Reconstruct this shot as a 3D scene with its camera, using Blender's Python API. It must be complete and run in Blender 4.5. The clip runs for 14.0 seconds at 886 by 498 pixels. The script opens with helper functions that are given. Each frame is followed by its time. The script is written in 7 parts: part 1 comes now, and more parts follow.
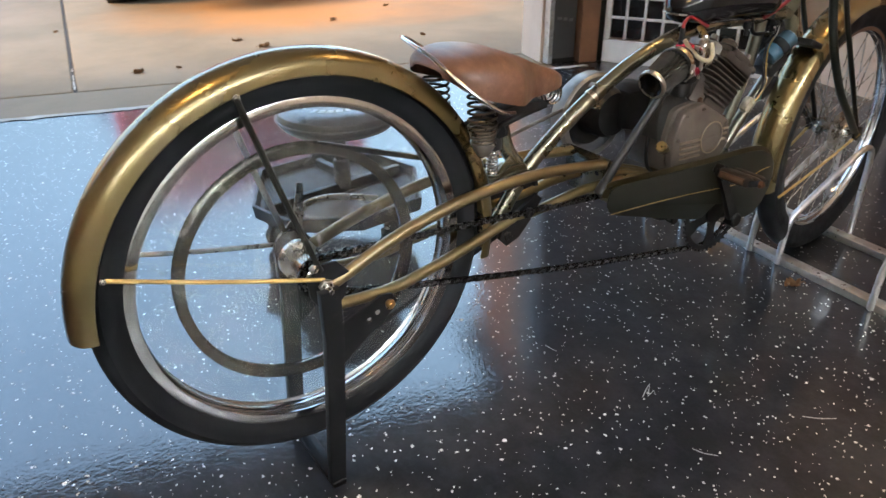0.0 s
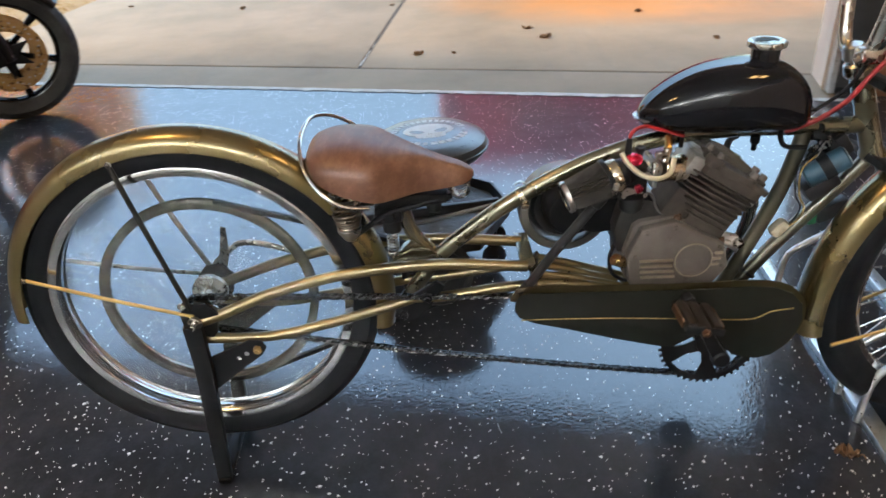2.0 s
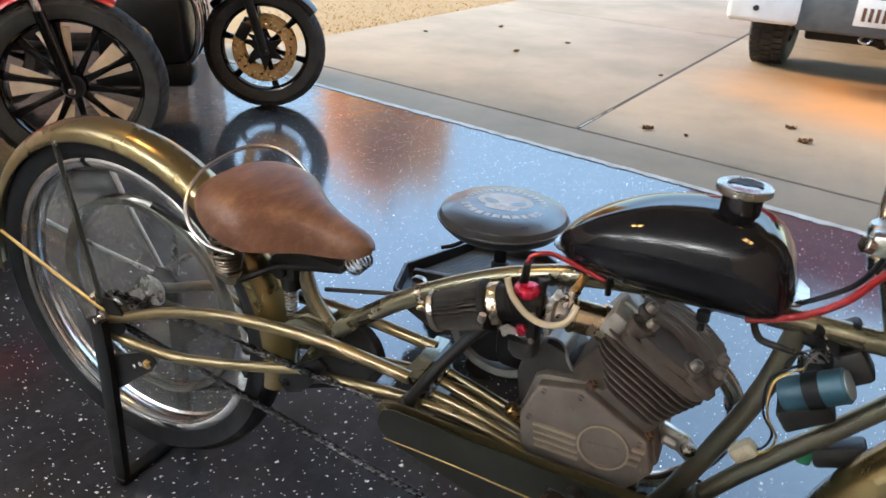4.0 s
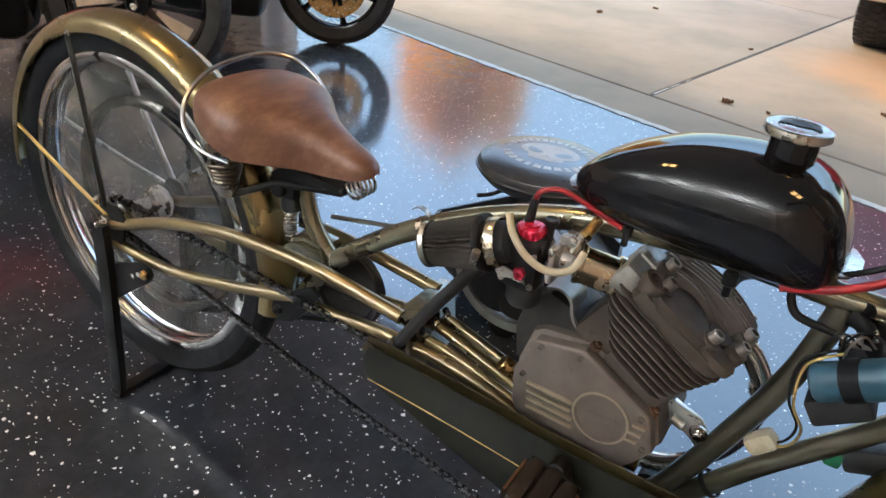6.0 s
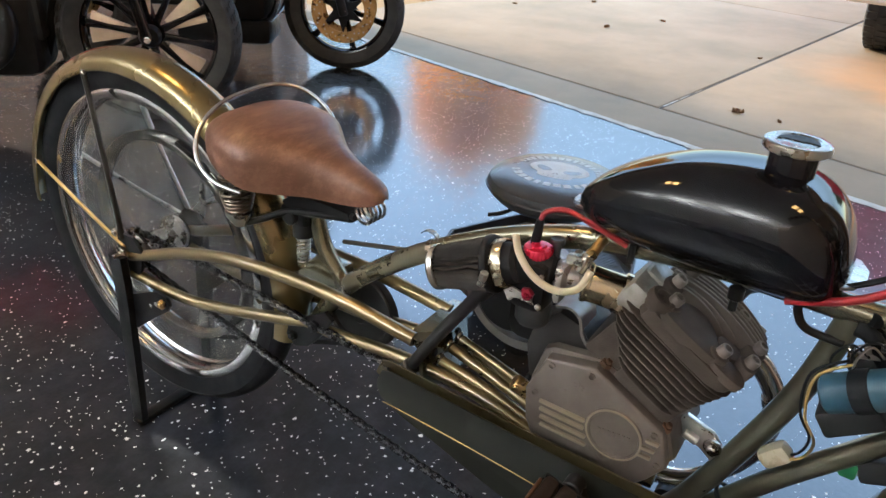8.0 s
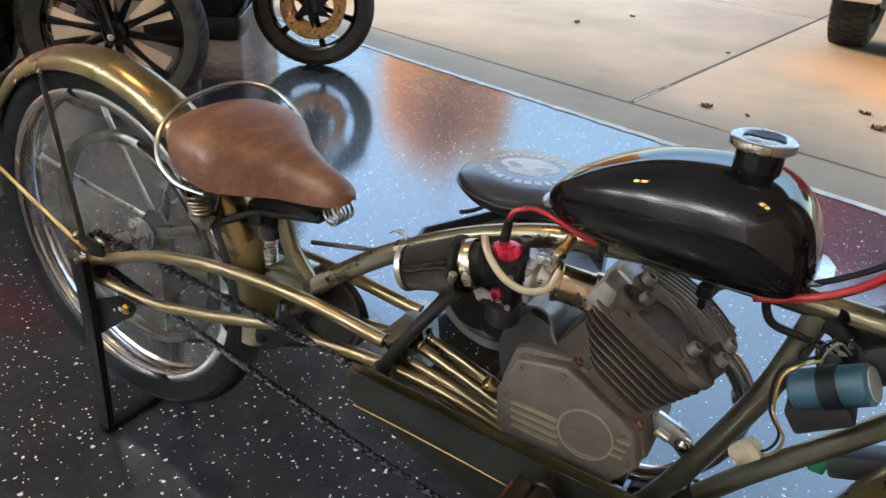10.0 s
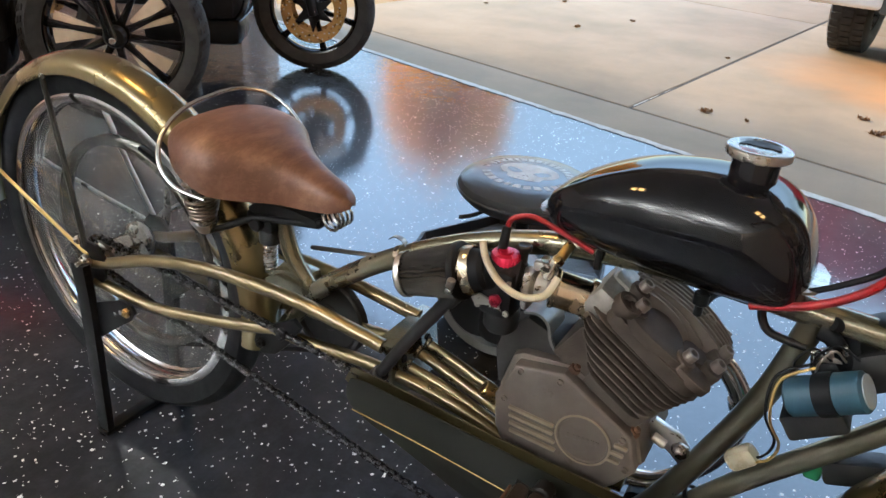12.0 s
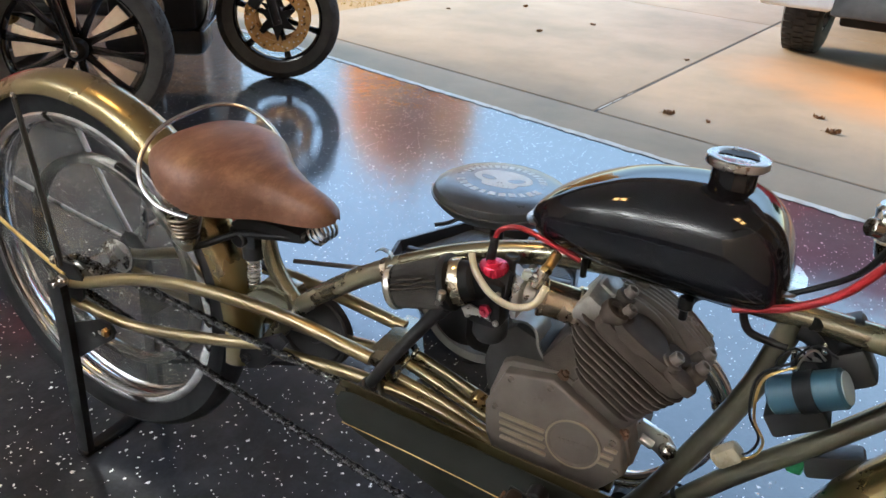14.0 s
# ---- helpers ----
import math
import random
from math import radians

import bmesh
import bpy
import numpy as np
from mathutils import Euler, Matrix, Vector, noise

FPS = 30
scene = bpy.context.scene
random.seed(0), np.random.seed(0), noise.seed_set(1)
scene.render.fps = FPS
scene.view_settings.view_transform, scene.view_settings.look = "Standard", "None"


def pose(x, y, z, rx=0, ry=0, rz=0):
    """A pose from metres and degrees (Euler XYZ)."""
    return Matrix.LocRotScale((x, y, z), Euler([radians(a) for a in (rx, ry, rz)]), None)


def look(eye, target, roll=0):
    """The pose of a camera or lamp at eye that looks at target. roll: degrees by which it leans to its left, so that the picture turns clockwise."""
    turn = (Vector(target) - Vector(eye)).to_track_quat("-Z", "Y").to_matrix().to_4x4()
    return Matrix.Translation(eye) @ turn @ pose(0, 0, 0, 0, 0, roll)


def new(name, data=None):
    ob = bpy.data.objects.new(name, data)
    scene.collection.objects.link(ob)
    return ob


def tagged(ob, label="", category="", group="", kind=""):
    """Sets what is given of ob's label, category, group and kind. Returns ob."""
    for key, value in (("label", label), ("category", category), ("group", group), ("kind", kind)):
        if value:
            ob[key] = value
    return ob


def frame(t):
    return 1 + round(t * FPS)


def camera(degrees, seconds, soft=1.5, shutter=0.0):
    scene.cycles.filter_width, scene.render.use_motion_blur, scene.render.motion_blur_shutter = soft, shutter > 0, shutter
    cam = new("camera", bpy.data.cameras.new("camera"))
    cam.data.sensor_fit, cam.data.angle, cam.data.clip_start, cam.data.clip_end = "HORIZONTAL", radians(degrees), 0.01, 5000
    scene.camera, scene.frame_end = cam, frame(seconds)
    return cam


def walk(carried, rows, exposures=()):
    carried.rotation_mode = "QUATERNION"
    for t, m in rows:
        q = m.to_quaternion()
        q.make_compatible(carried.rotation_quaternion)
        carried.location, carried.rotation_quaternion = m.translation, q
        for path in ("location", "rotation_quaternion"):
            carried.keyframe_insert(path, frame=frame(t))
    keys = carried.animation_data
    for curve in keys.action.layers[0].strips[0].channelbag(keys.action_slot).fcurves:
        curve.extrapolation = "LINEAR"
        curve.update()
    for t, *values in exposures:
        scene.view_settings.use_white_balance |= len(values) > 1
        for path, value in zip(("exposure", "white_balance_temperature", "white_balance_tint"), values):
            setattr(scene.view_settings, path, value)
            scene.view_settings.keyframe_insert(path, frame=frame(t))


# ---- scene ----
cam = camera(62.77, 14.0, soft=1.5, shutter=0.4)
PATH = [
    (0, (-0.3777, -0.9738, 0.9582), (0.5918, 0.5047, 0.0233), -0.48),
    (0.5, (-0.2421, -1.0671, 1.0119), (0.5485, 0.4951, 0.0454), -1.50),
    (1, (-0.0795, -1.1707, 1.0624), (0.5093, 0.4636, 0.0713), -1.54),
    (1.5, (0.1637, -1.1755, 1.1145), (0.4758, 0.5217, 0.1036), -2.46),
    (2, (0.448, -1.165, 1.1386), (0.4556, 0.5671, 0.1388), -3.51),
    (2.2, (0.5722, -1.1665, 1.1425), (0.4445, 0.5655, 0.1535), -3.75),
    (2.5, (0.6978, -1.1789, 1.1275), (0.3934, 0.5585, 0.1846), -4.58),
    (3, (0.8356, -1.0736, 1.1254), (0.2396, 0.651, 0.3066), -4.16),
    (3.2, (0.885, -1.018, 1.116), (0.2465, 0.663, 0.256), -3.6),
    (5.3, (1.0512, -0.7181, 1.0364), (0.2144, 0.8703, 0.1549), 10.43),
    (5.5, (1.0481, -0.7186, 0.9979), (0.2017, 0.8348, 0.0649), 9.50),
    (6, (1.0519, -0.7317, 1.014), (0.178, 0.7823, 0.0423), 6.02),
    (6.5, (1.0627, -0.7465, 1.0322), (0.152, 0.7512, 0.0691), 3.68),
    (7, (1.0592, -0.7385, 1.032), (0.1297, 0.7564, 0.0827), 3.03),
    (7.5, (1.0603, -0.7339, 1.0298), (0.1281, 0.7657, 0.0907), 3.21),
    (8, (1.0642, -0.7352, 1.0266), (0.137, 0.7719, 0.0945), 3.48),
    (10.5, (1.0631, -0.7166, 1.026), (0.2066, 0.8281, 0.0877), 3.80),
    (11, (1.0626, -0.716, 1.0263), (0.2084, 0.8308, 0.0893), 3.87),
    (11.5, (1.0621, -0.7175, 1.0251), (0.2021, 0.827, 0.0896), 3.94),
    (12, (1.0662, -0.7223, 1.0325), (0.1985, 0.8206, 0.1017), 3.95),
    (12.5, (1.0676, -0.7394, 1.0375), (0.1999, 0.8054, 0.1099), 3.99),
    (13, (1.069, -0.7423, 1.0373), (0.2159, 0.8128, 0.1132), 4.00),
    (13.5, (1.0587, -0.7384, 1.045), (0.2315, 0.8332, 0.1254), 3.95),
    (14, (1.0463, -0.7415, 1.0454), (0.2565, 0.8515, 0.1297), 3.74),
]
walk(cam, [(t, look(eye, target, roll)) for t, eye, target, roll in PATH], exposures=[(0.0, 2.42), (1.0, 2.4), (2.0, 2.32), (2.6, 2.32), (3.2, 2.38), (6.0, 2.41), (14.0, 2.41)])

# ---- world, sun and lamps ----
# The garage stands turned against the bicycle: u runs along the door, v out of it.
GTURN = -15.0
GM = pose(0, 0, 0, 0, 0, GTURN)


def gar(u, v, z=0.0):
    return GM @ Vector((u, v, z))


EDGE = 2.42            # v of the door sill
DOOR_L, DOOR_R = -3.75, 1.66
HEADER = 2.14
CEIL = 2.85

world = bpy.data.worlds.new("sky")
scene.world = world
world.use_nodes = True
wn = world.node_tree.nodes
sky = wn.new("ShaderNodeTexSky")
sky.sky_type, sky.sun_disc = "NISHITA", False
sky.sun_elevation, sky.sun_rotation = radians(24), radians(277)
sky.air_density, sky.dust_density, sky.ozone_density = 0.65, 0.15, 3.0
# thin cloud: brighter and paler overhead than at the horizon
wl = world.node_tree.links
wco, wsep = wn.new("ShaderNodeTexCoord"), wn.new("ShaderNodeSeparateXYZ")
wl.new(wco.outputs["Generated"], wsep.inputs[0])
cloud = wn.new("ShaderNodeValToRGB")
cloud.color_ramp.elements[0].color = (0.085, 0.077, 0.062, 1)
for at, tint in ((0.27, (0.18, 0.162, 0.128, 1)), (0.6, (0.85, 0.757, 0.59, 1))):
    cloud.color_ramp.elements.new(at).color = tint
cloud.color_ramp.elements[-1].color = (1.0, 0.89, 0.69, 1)
wl.new(wsep.outputs["Z"], cloud.inputs[0])
wmul = wn.new("ShaderNodeMix")
wmul.data_type, wmul.blend_type = "RGBA", "MULTIPLY"
wmul.inputs[0].default_value = 1.0
wl.new(sky.outputs[0], wmul.inputs[6])
wl.new(cloud.outputs[0], wmul.inputs[7])
# the cloud thickens and whitens towards the east
drift, wide = wn.new("ShaderNodeMapRange"), wn.new("ShaderNodeValToRGB")
drift.inputs[1].default_value = -1.0
wl.new(wsep.outputs["X"], drift.inputs[0])
wl.new(drift.outputs[0], wide.inputs[0])
wide.color_ramp.elements[0].color = (0.43, 0.42, 0.41, 1)
for at, tint in ((0.25, (0.465, 0.45, 0.44, 1)), (0.5, (0.585, 0.555, 0.52, 1)), (0.68, (0.89, 0.82, 0.72, 1))):
    wide.color_ramp.elements.new(at).color = tint
wide.color_ramp.elements[-1].color = (0.98, 0.9, 0.785, 1)
wmul2 = wn.new("ShaderNodeMix")
wmul2.data_type, wmul2.blend_type = "RGBA", "MULTIPLY"
wmul2.inputs[0].default_value = 1.0
wl.new(wmul.outputs[2], wmul2.inputs[6])
wl.new(wide.outputs[0], wmul2.inputs[7])
wl.new(wmul2.outputs[2], wn["Background"].inputs[0])
wn["Background"].inputs[1].default_value = 1.6

sun = new("sun", bpy.data.lights.new("sun", "SUN"))
sun.data.energy, sun.data.angle, sun.data.color = 1.5, radians(12), (1.0, 0.74, 0.4)
sun.matrix_basis = look((-9.92, 7.22, 4.5), (0.0, 6.0, 0.0))

UPLIGHT = 31.0         # watts of each added fill uplight

# ---- materials ----


class Mat:
    """A node material under construction."""

    def __init__(self, name):
        self.m = bpy.data.materials.new(name)
        self.m.use_nodes = True
        self.t = self.m.node_tree
        self.b = self.t.nodes["Principled BSDF"]
        self.co = None

    def node(self, kind, **kw):
        n = self.t.nodes.new("ShaderNode" + kind)
        for k, v in kw.items():
            n.inputs[k].default_value = v
        return n

    def link(self, a, b):
        self.t.links.new(a, b)

    def coord(self):
        if self.co is None:
            self.co = self.node("TexCoord").outputs["Object"]
        return self.co

    def noise(self, scale, detail=4.0, rough=0.6, stretch=None, twist=0.0):
        n = self.node("TexNoise", Scale=scale, Detail=detail, Roughness=rough, Distortion=twist)
        if stretch:
            mp = self.node("Mapping")
            mp.inputs["Scale"].default_value = stretch
            self.link(self.coord(), mp.inputs["Vector"])
            self.link(mp.outputs[0], n.inputs["Vector"])
        else:
            self.link(self.coord(), n.inputs["Vector"])
        return n.outputs["Fac"]

    def ramp(self, fac, stops):
        r = self.t.nodes.new("ShaderNodeValToRGB")
        e = r.color_ramp.elements
        e[0].position, e[1].position = stops[0][0], stops[-1][0]
        for p, c in stops[1:-1]:
            e.new(p)
        for el, (p, c) in zip(sorted(e, key=lambda q: q.position), stops):
            el.color = (*c, 1) if len(c) == 3 else c
        self.link(fac, r.inputs[0])
        return r.outputs[0]

    def mix(self, fac, a, b):
        x = self.t.nodes.new("ShaderNodeMix")
        x.data_type = "RGBA"
        for sock, val in ((x.inputs[0], fac), (x.inputs[6], a), (x.inputs[7], b)):
            if isinstance(val, bpy.types.NodeSocket):
                self.link(val, sock)
            elif isinstance(val, tuple):
                sock.default_value = (*val, 1)
            else:
                sock.default_value = val
        return x.outputs[2]

    def bump(self, height, strength=0.2, dist=0.002):
        b = self.node("Bump", Strength=strength, Distance=dist)
        self.link(height, b.inputs["Height"])
        self.link(b.outputs[0], self.b.inputs["Normal"])
        return self

    def out(self, colour=None, rough=None, metal=0.0, **kw):
        for key, val in (("Base Color", colour), ("Roughness", rough)):
            if val is None:
                continue
            if isinstance(val, bpy.types.NodeSocket):
                self.link(val, self.b.inputs[key])
            else:
                self.b.inputs[key].default_value = (*val, 1) if isinstance(val, tuple) else val
        self.b.inputs["Metallic"].default_value = metal
        for k, v in kw.items():
            self.b.inputs[k.replace("_", " ")].default_value = v
        return self.m


def g3(v):
    return (v, v, v)


def surface(name, dark, light, rough=0.5, metal=0.0, scale=12.0, fine=220.0, bump=0.1, wear=None, rvar=0.12, **kw):
    """A plain surface with broad variation, fine grain, uneven gloss, and worn or dirty spots where given."""
    k = Mat(name)
    broad = k.noise(scale, 5.0)
    grain = k.noise(fine, 2.0)
    col = k.ramp(broad, [(0.32, dark), (0.68, light)])
    if wear:
        spots = k.ramp(k.noise(scale * 2.7, 8.0, 0.75), [(0.60, g3(0)), (0.70, g3(1))])
        col = k.mix(spots, col, wear)
    ro = k.ramp(k.noise(scale * 1.9, 6.0), [(0.3, g3(max(0.02, rough - rvar))), (0.72, g3(min(1, rough + rvar)))])
    k.bump(grain, bump, 0.001)
    return k.out(col, ro, metal, **kw)


M = {}
M["olive_gold"] = surface("olive_gold_paint", (0.152, 0.14, 0.09), (0.19, 0.175, 0.116), 0.27, 0.8, 5, 600, 0.0, rvar=0.04, Coat_Weight=0.9, Coat_Roughness=0.1)
M["champagne"] = surface("champagne_gold_paint", (0.178, 0.134, 0.055), (0.212, 0.162, 0.069), 0.28, 0.85, 3, 600, 0.0, rvar=0.04, Coat_Weight=0.8, Coat_Roughness=0.1)
# frame paint made golder, with the warm lamplight on the stays painted in
M["stay_lit"] = surface("warm_lit_frame_paint", (0.19, 0.145, 0.066), (0.23, 0.177, 0.083), 0.32, 0.8, 6, 600, 0.0, rvar=0.05, Coat_Weight=0.9, Coat_Roughness=0.1)
M["lip_gold"] = surface("rubbed_gold_edge_paint", (0.06, 0.046, 0.02), (0.085, 0.066, 0.03), 0.34, 0.7, 9, 600, 0.0, rvar=0.05, Coat_Weight=0.5, Coat_Roughness=0.12)
# same frame paint, darkened: shade on the front tubes put into the colour
M["olive_shaded"] = surface("shaded_olive_frame_paint", (0.1, 0.096, 0.068), (0.125, 0.12, 0.087), 0.3, 0.7, 5, 600, 0.0, rvar=0.03, Coat_Weight=0.8, Coat_Roughness=0.1)
M["olive_dark"] = surface("dark_olive_paint", (0.0095, 0.0105, 0.008), (0.012, 0.013, 0.0102), 0.36, 0.0, 5, 500, 0.03, rvar=0.03, Specular_IOR_Level=0.3)
M["gold_line"] = surface("gold_pinstripe", (0.42, 0.29, 0.1), (0.52, 0.37, 0.14), 0.4, 0.5, 30)
M["rubber"] = surface("black_rubber", (0.0075, 0.0083, 0.01), (0.013, 0.014, 0.0165), 0.55, 0.0, 14, 400, 0.3, Specular_IOR_Level=0.17)
M["tyre_dusty"] = surface("dusty_tyre_rubber", (0.016, 0.016, 0.016), (0.045, 0.043, 0.04), 0.7, 0.0, 9, 300, 0.35, Specular_IOR_Level=0.3)
M["chrome"] = surface("chrome", (0.62, 0.62, 0.63), (0.72, 0.72, 0.73), 0.1, 1.0, 18, 500, 0.03, wear=(0.35, 0.32, 0.28), rvar=0.06)
M["rim_chrome"] = surface("dulled_rim_chrome", (0.46, 0.46, 0.47), (0.56, 0.56, 0.57), 0.16, 1.0, 18, 500, 0.02, wear=(0.34, 0.31, 0.27), rvar=0.07)
M["dull_chrome"] = surface("tarnished_chrome", (0.38, 0.36, 0.33), (0.52, 0.5, 0.47), 0.28, 1.0, 16, 400, 0.06, wear=(0.2, 0.16, 0.11))
M["sheave"] = surface("dull_grey_steel", (0.2, 0.19, 0.17), (0.25, 0.238, 0.215), 0.17, 0.95, 6, 400, 0.03)
M["brown_rubber"] = surface("worn_brown_rubber", (0.01, 0.0065, 0.0055), (0.018, 0.0115, 0.009), 0.5, 0.0, 20, 400, 0.3, wear=(0.04, 0.022, 0.014))
M["spring_steel"] = surface("dark_spring_steel", (0.1, 0.08, 0.062), (0.18, 0.15, 0.12), 0.32, 0.9, 30, 400, 0.05)
M["copper_edge"] = surface("copper_rim_edge", (0.42, 0.27, 0.17), (0.52, 0.34, 0.22), 0.35, 0.7, 10, 400, 0.02)
M["galvanised"] = surface("galvanised_steel", (0.5, 0.52, 0.53), (0.66, 0.68, 0.69), 0.36, 0.9, 40, 300, 0.06)
M["black_metal"] = surface("black_painted_steel", (0.0055, 0.0057, 0.0065), (0.011, 0.0113, 0.0125), 0.4, 0.0, 14, 400, 0.1, wear=(0.022, 0.021, 0.02), Specular_IOR_Level=0.18)
M["black_gloss"] = surface("gloss_black_lacquer", (0.0035, 0.004, 0.0055), (0.0055, 0.006, 0.008), 0.07, 0.0, 5, 900, 0.0, rvar=0.02, Specular_IOR_Level=0.38)
M["black_plastic"] = surface("black_plastic", (0.009, 0.0095, 0.0105), (0.017, 0.0175, 0.0185), 0.46, 0.0, 20, 500, 0.12)
M["cast_alu"] = surface("cast_aluminium", (0.125, 0.104, 0.09), (0.175, 0.15, 0.132), 0.52, 0.5, 14, 700, 0.3, wear=(0.105, 0.08, 0.064))
M["bright_alu"] = surface("bright_aluminium", (0.5, 0.5, 0.5), (0.66, 0.66, 0.65), 0.33, 0.9, 20, 600, 0.12)
M["brass"] = surface("brass_fitting", (0.34, 0.23, 0.09), (0.46, 0.32, 0.14), 0.3, 1.0, 30, 500, 0.06)
M["gold_alu"] = surface("bronze_tinted_tube", (0.5, 0.43, 0.32), (0.62, 0.55, 0.43), 0.24, 1.0, 25, 500, 0.05)
M["red_anodised"] = surface("red_anodised_metal", (0.5, 0.012, 0.045), (0.62, 0.02, 0.07), 0.26, 0.45, 30, 500, 0.04)
M["red_dark"] = surface("dirty_red_anodised_metal", (0.2, 0.006, 0.02), (0.3, 0.01, 0.035), 0.32, 0.45, 60, 500, 0.06, wear=(0.04, 0.01, 0.012))
M["red_hose"] = surface("red_rubber_hose", (0.24, 0.008, 0.012), (0.31, 0.012, 0.017), 0.36, 0.0, 30, 500, 0.06)
M["blue_can"] = surface("blue_plastic_sleeve", (0.018, 0.062, 0.098), (0.026, 0.08, 0.12), 0.42, 0.0, 20, 500, 0.06, wear=(0.07, 0.11, 0.13))
M["can_cap"] = surface("pale_blue_cap", (0.3, 0.36, 0.4), (0.4, 0.46, 0.5), 0.4, 0.0, 25)
M["green_plastic"] = surface("green_plastic", (0.01, 0.12, 0.05), (0.015, 0.16, 0.07), 0.4, 0.0, 20)
M["white_plastic"] = surface("yellowed_clear_plastic", (0.3, 0.265, 0.19), (0.44, 0.4, 0.31), 0.3, 0.0, 25)
M["rusty"] = surface("rusted_steel", (0.07, 0.035, 0.018), (0.16, 0.075, 0.035), 0.7, 0.3, 30, 400, 0.3)
M["amber_dull"] = surface("dirty_amber_reflector", (0.045, 0.022, 0.01), (0.08, 0.036, 0.015), 0.5, 0.0, 60)
M["stool_vinyl"] = surface("black_vinyl", (0.024, 0.027, 0.032), (0.036, 0.039, 0.044), 0.36, 0.0, 10, 260, 0.2, Coat_Weight=0.5, Coat_Roughness=0.28)
M["stool_print"] = surface("pale_grey_print", (0.42, 0.44, 0.46), (0.54, 0.56, 0.58), 0.5, 0.0, 25)
M["red_paint"] = surface("red_car_paint", (0.42, 0.012, 0.02), (0.48, 0.018, 0.026), 0.22, 0.0, 3, 900, 0.01, Coat_Weight=0.5)
M["bumper_grey"] = surface("dark_grey_step_plastic", (0.05, 0.055, 0.055), (0.08, 0.085, 0.085), 0.6, 0.0, 12, 300, 0.2)
M["bumper_white"] = surface("off_white_bumper_paint", (0.6, 0.59, 0.56), (0.7, 0.69, 0.66), 0.4, 0.0, 6, 400, 0.05, wear=(0.4, 0.38, 0.35))
M["grey_plastic"] = surface("grey_plastic_trim", (0.08, 0.08, 0.082), (0.13, 0.13, 0.132), 0.5, 0.0, 14)
M["jamb_paint"] = surface("beige_jamb_paint", (0.5, 0.38, 0.29), (0.58, 0.45, 0.35), 0.6, 0.0, 4, 300, 0.1, wear=(0.4, 0.3, 0.22))
M["plaster"] = surface("peach_plaster", (0.56, 0.43, 0.34), (0.63, 0.49, 0.39), 0.8, 0.0, 3, 240, 0.25, wear=(0.42, 0.29, 0.21))
M["white_wall"] = surface("white_wall_paint", (0.68, 0.67, 0.65), (0.76, 0.75, 0.73), 0.8, 0.0, 3, 240, 0.2)
M["ceiling_paint"] = surface("ceiling_paint", (0.72, 0.71, 0.69), (0.8, 0.79, 0.77), 0.85, 0.0, 3, 200, 0.3)
M["wood_brown"] = surface("brown_wood", (0.12, 0.055, 0.028), (0.19, 0.09, 0.045), 0.55, 0.0, 6, 200, 0.2)
M["dark_panel"] = surface("dark_grey_panel", (0.03, 0.031, 0.032), (0.05, 0.05, 0.05), 0.5, 0.0, 5)
M["white_paint"] = surface("white_paint", (0.5, 0.5, 0.5), (0.6, 0.6, 0.6), 0.45, 0.0, 10, 300, 0.06)
M["leaf_brown"] = surface("dry_brown_leaf", (0.14, 0.075, 0.035), (0.26, 0.14, 0.065), 0.75, 0.0, 60, 400, 0.4)
M["bronze_disc"] = surface("bronze_brake_disc", (0.42, 0.24, 0.09), (0.54, 0.33, 0.14), 0.33, 0.9, 25, 400, 0.06)
M["brick"] = surface("brown_brick", (0.24, 0.11, 0.06), (0.36, 0.18, 0.1), 0.85, 0.0, 8, 160, 0.5, wear=(0.18, 0.09, 0.06))
M["tan_panel"] = surface("tan_wheel_panel", (0.46, 0.36, 0.26), (0.6, 0.48, 0.36), 0.42, 0.3, 12, 400, 0.1)
M["worn_edge"] = surface("polished_worn_aluminium", (0.3, 0.25, 0.19), (0.38, 0.32, 0.25), 0.4, 0.7, 6, 500, 0.02)
M["bark"] = surface("bark", (0.06, 0.045, 0.033), (0.11, 0.085, 0.06), 0.9, 0.0, 9, 60, 0.8)
M["glass_dark"] = surface("tinted_window_glass", (0.01, 0.012, 0.013), (0.014, 0.016, 0.017), 0.04, 0.0, 3, 900, 0.0, rvar=0.02)


def saddle_leather():
    k = Mat("brown_leather")
    broad = k.noise(9, 6, 0.65)
    col = k.ramp(broad, [(0.3, (0.088, 0.036, 0.021)), (0.55, (0.135, 0.058, 0.035)), (0.75, (0.18, 0.085, 0.055))])
    scuff = k.ramp(k.noise(42, 9, 0.8, (1.0, 0.25, 1.0)), [(0.46, g3(0)), (0.75, g3(0.5))])
    col = k.mix(scuff, col, (0.36, 0.2, 0.125))
    ro = k.ramp(k.noise(18, 6), [(0.3, g3(0.33)), (0.7, g3(0.47))])
    wrinkle = k.node("Math")
    wrinkle.operation = "MULTIPLY_ADD"
    k.link(k.noise(320, 3, 0.7), wrinkle.inputs[0])
    wrinkle.inputs[1].default_value = 0.45
    k.link(k.noise(34, 5, 0.7, (1.0, 0.3, 1.0)), wrinkle.inputs[2])
    k.bump(wrinkle.outputs[0], 0.3, 0.002)
    return k.out(col, ro)


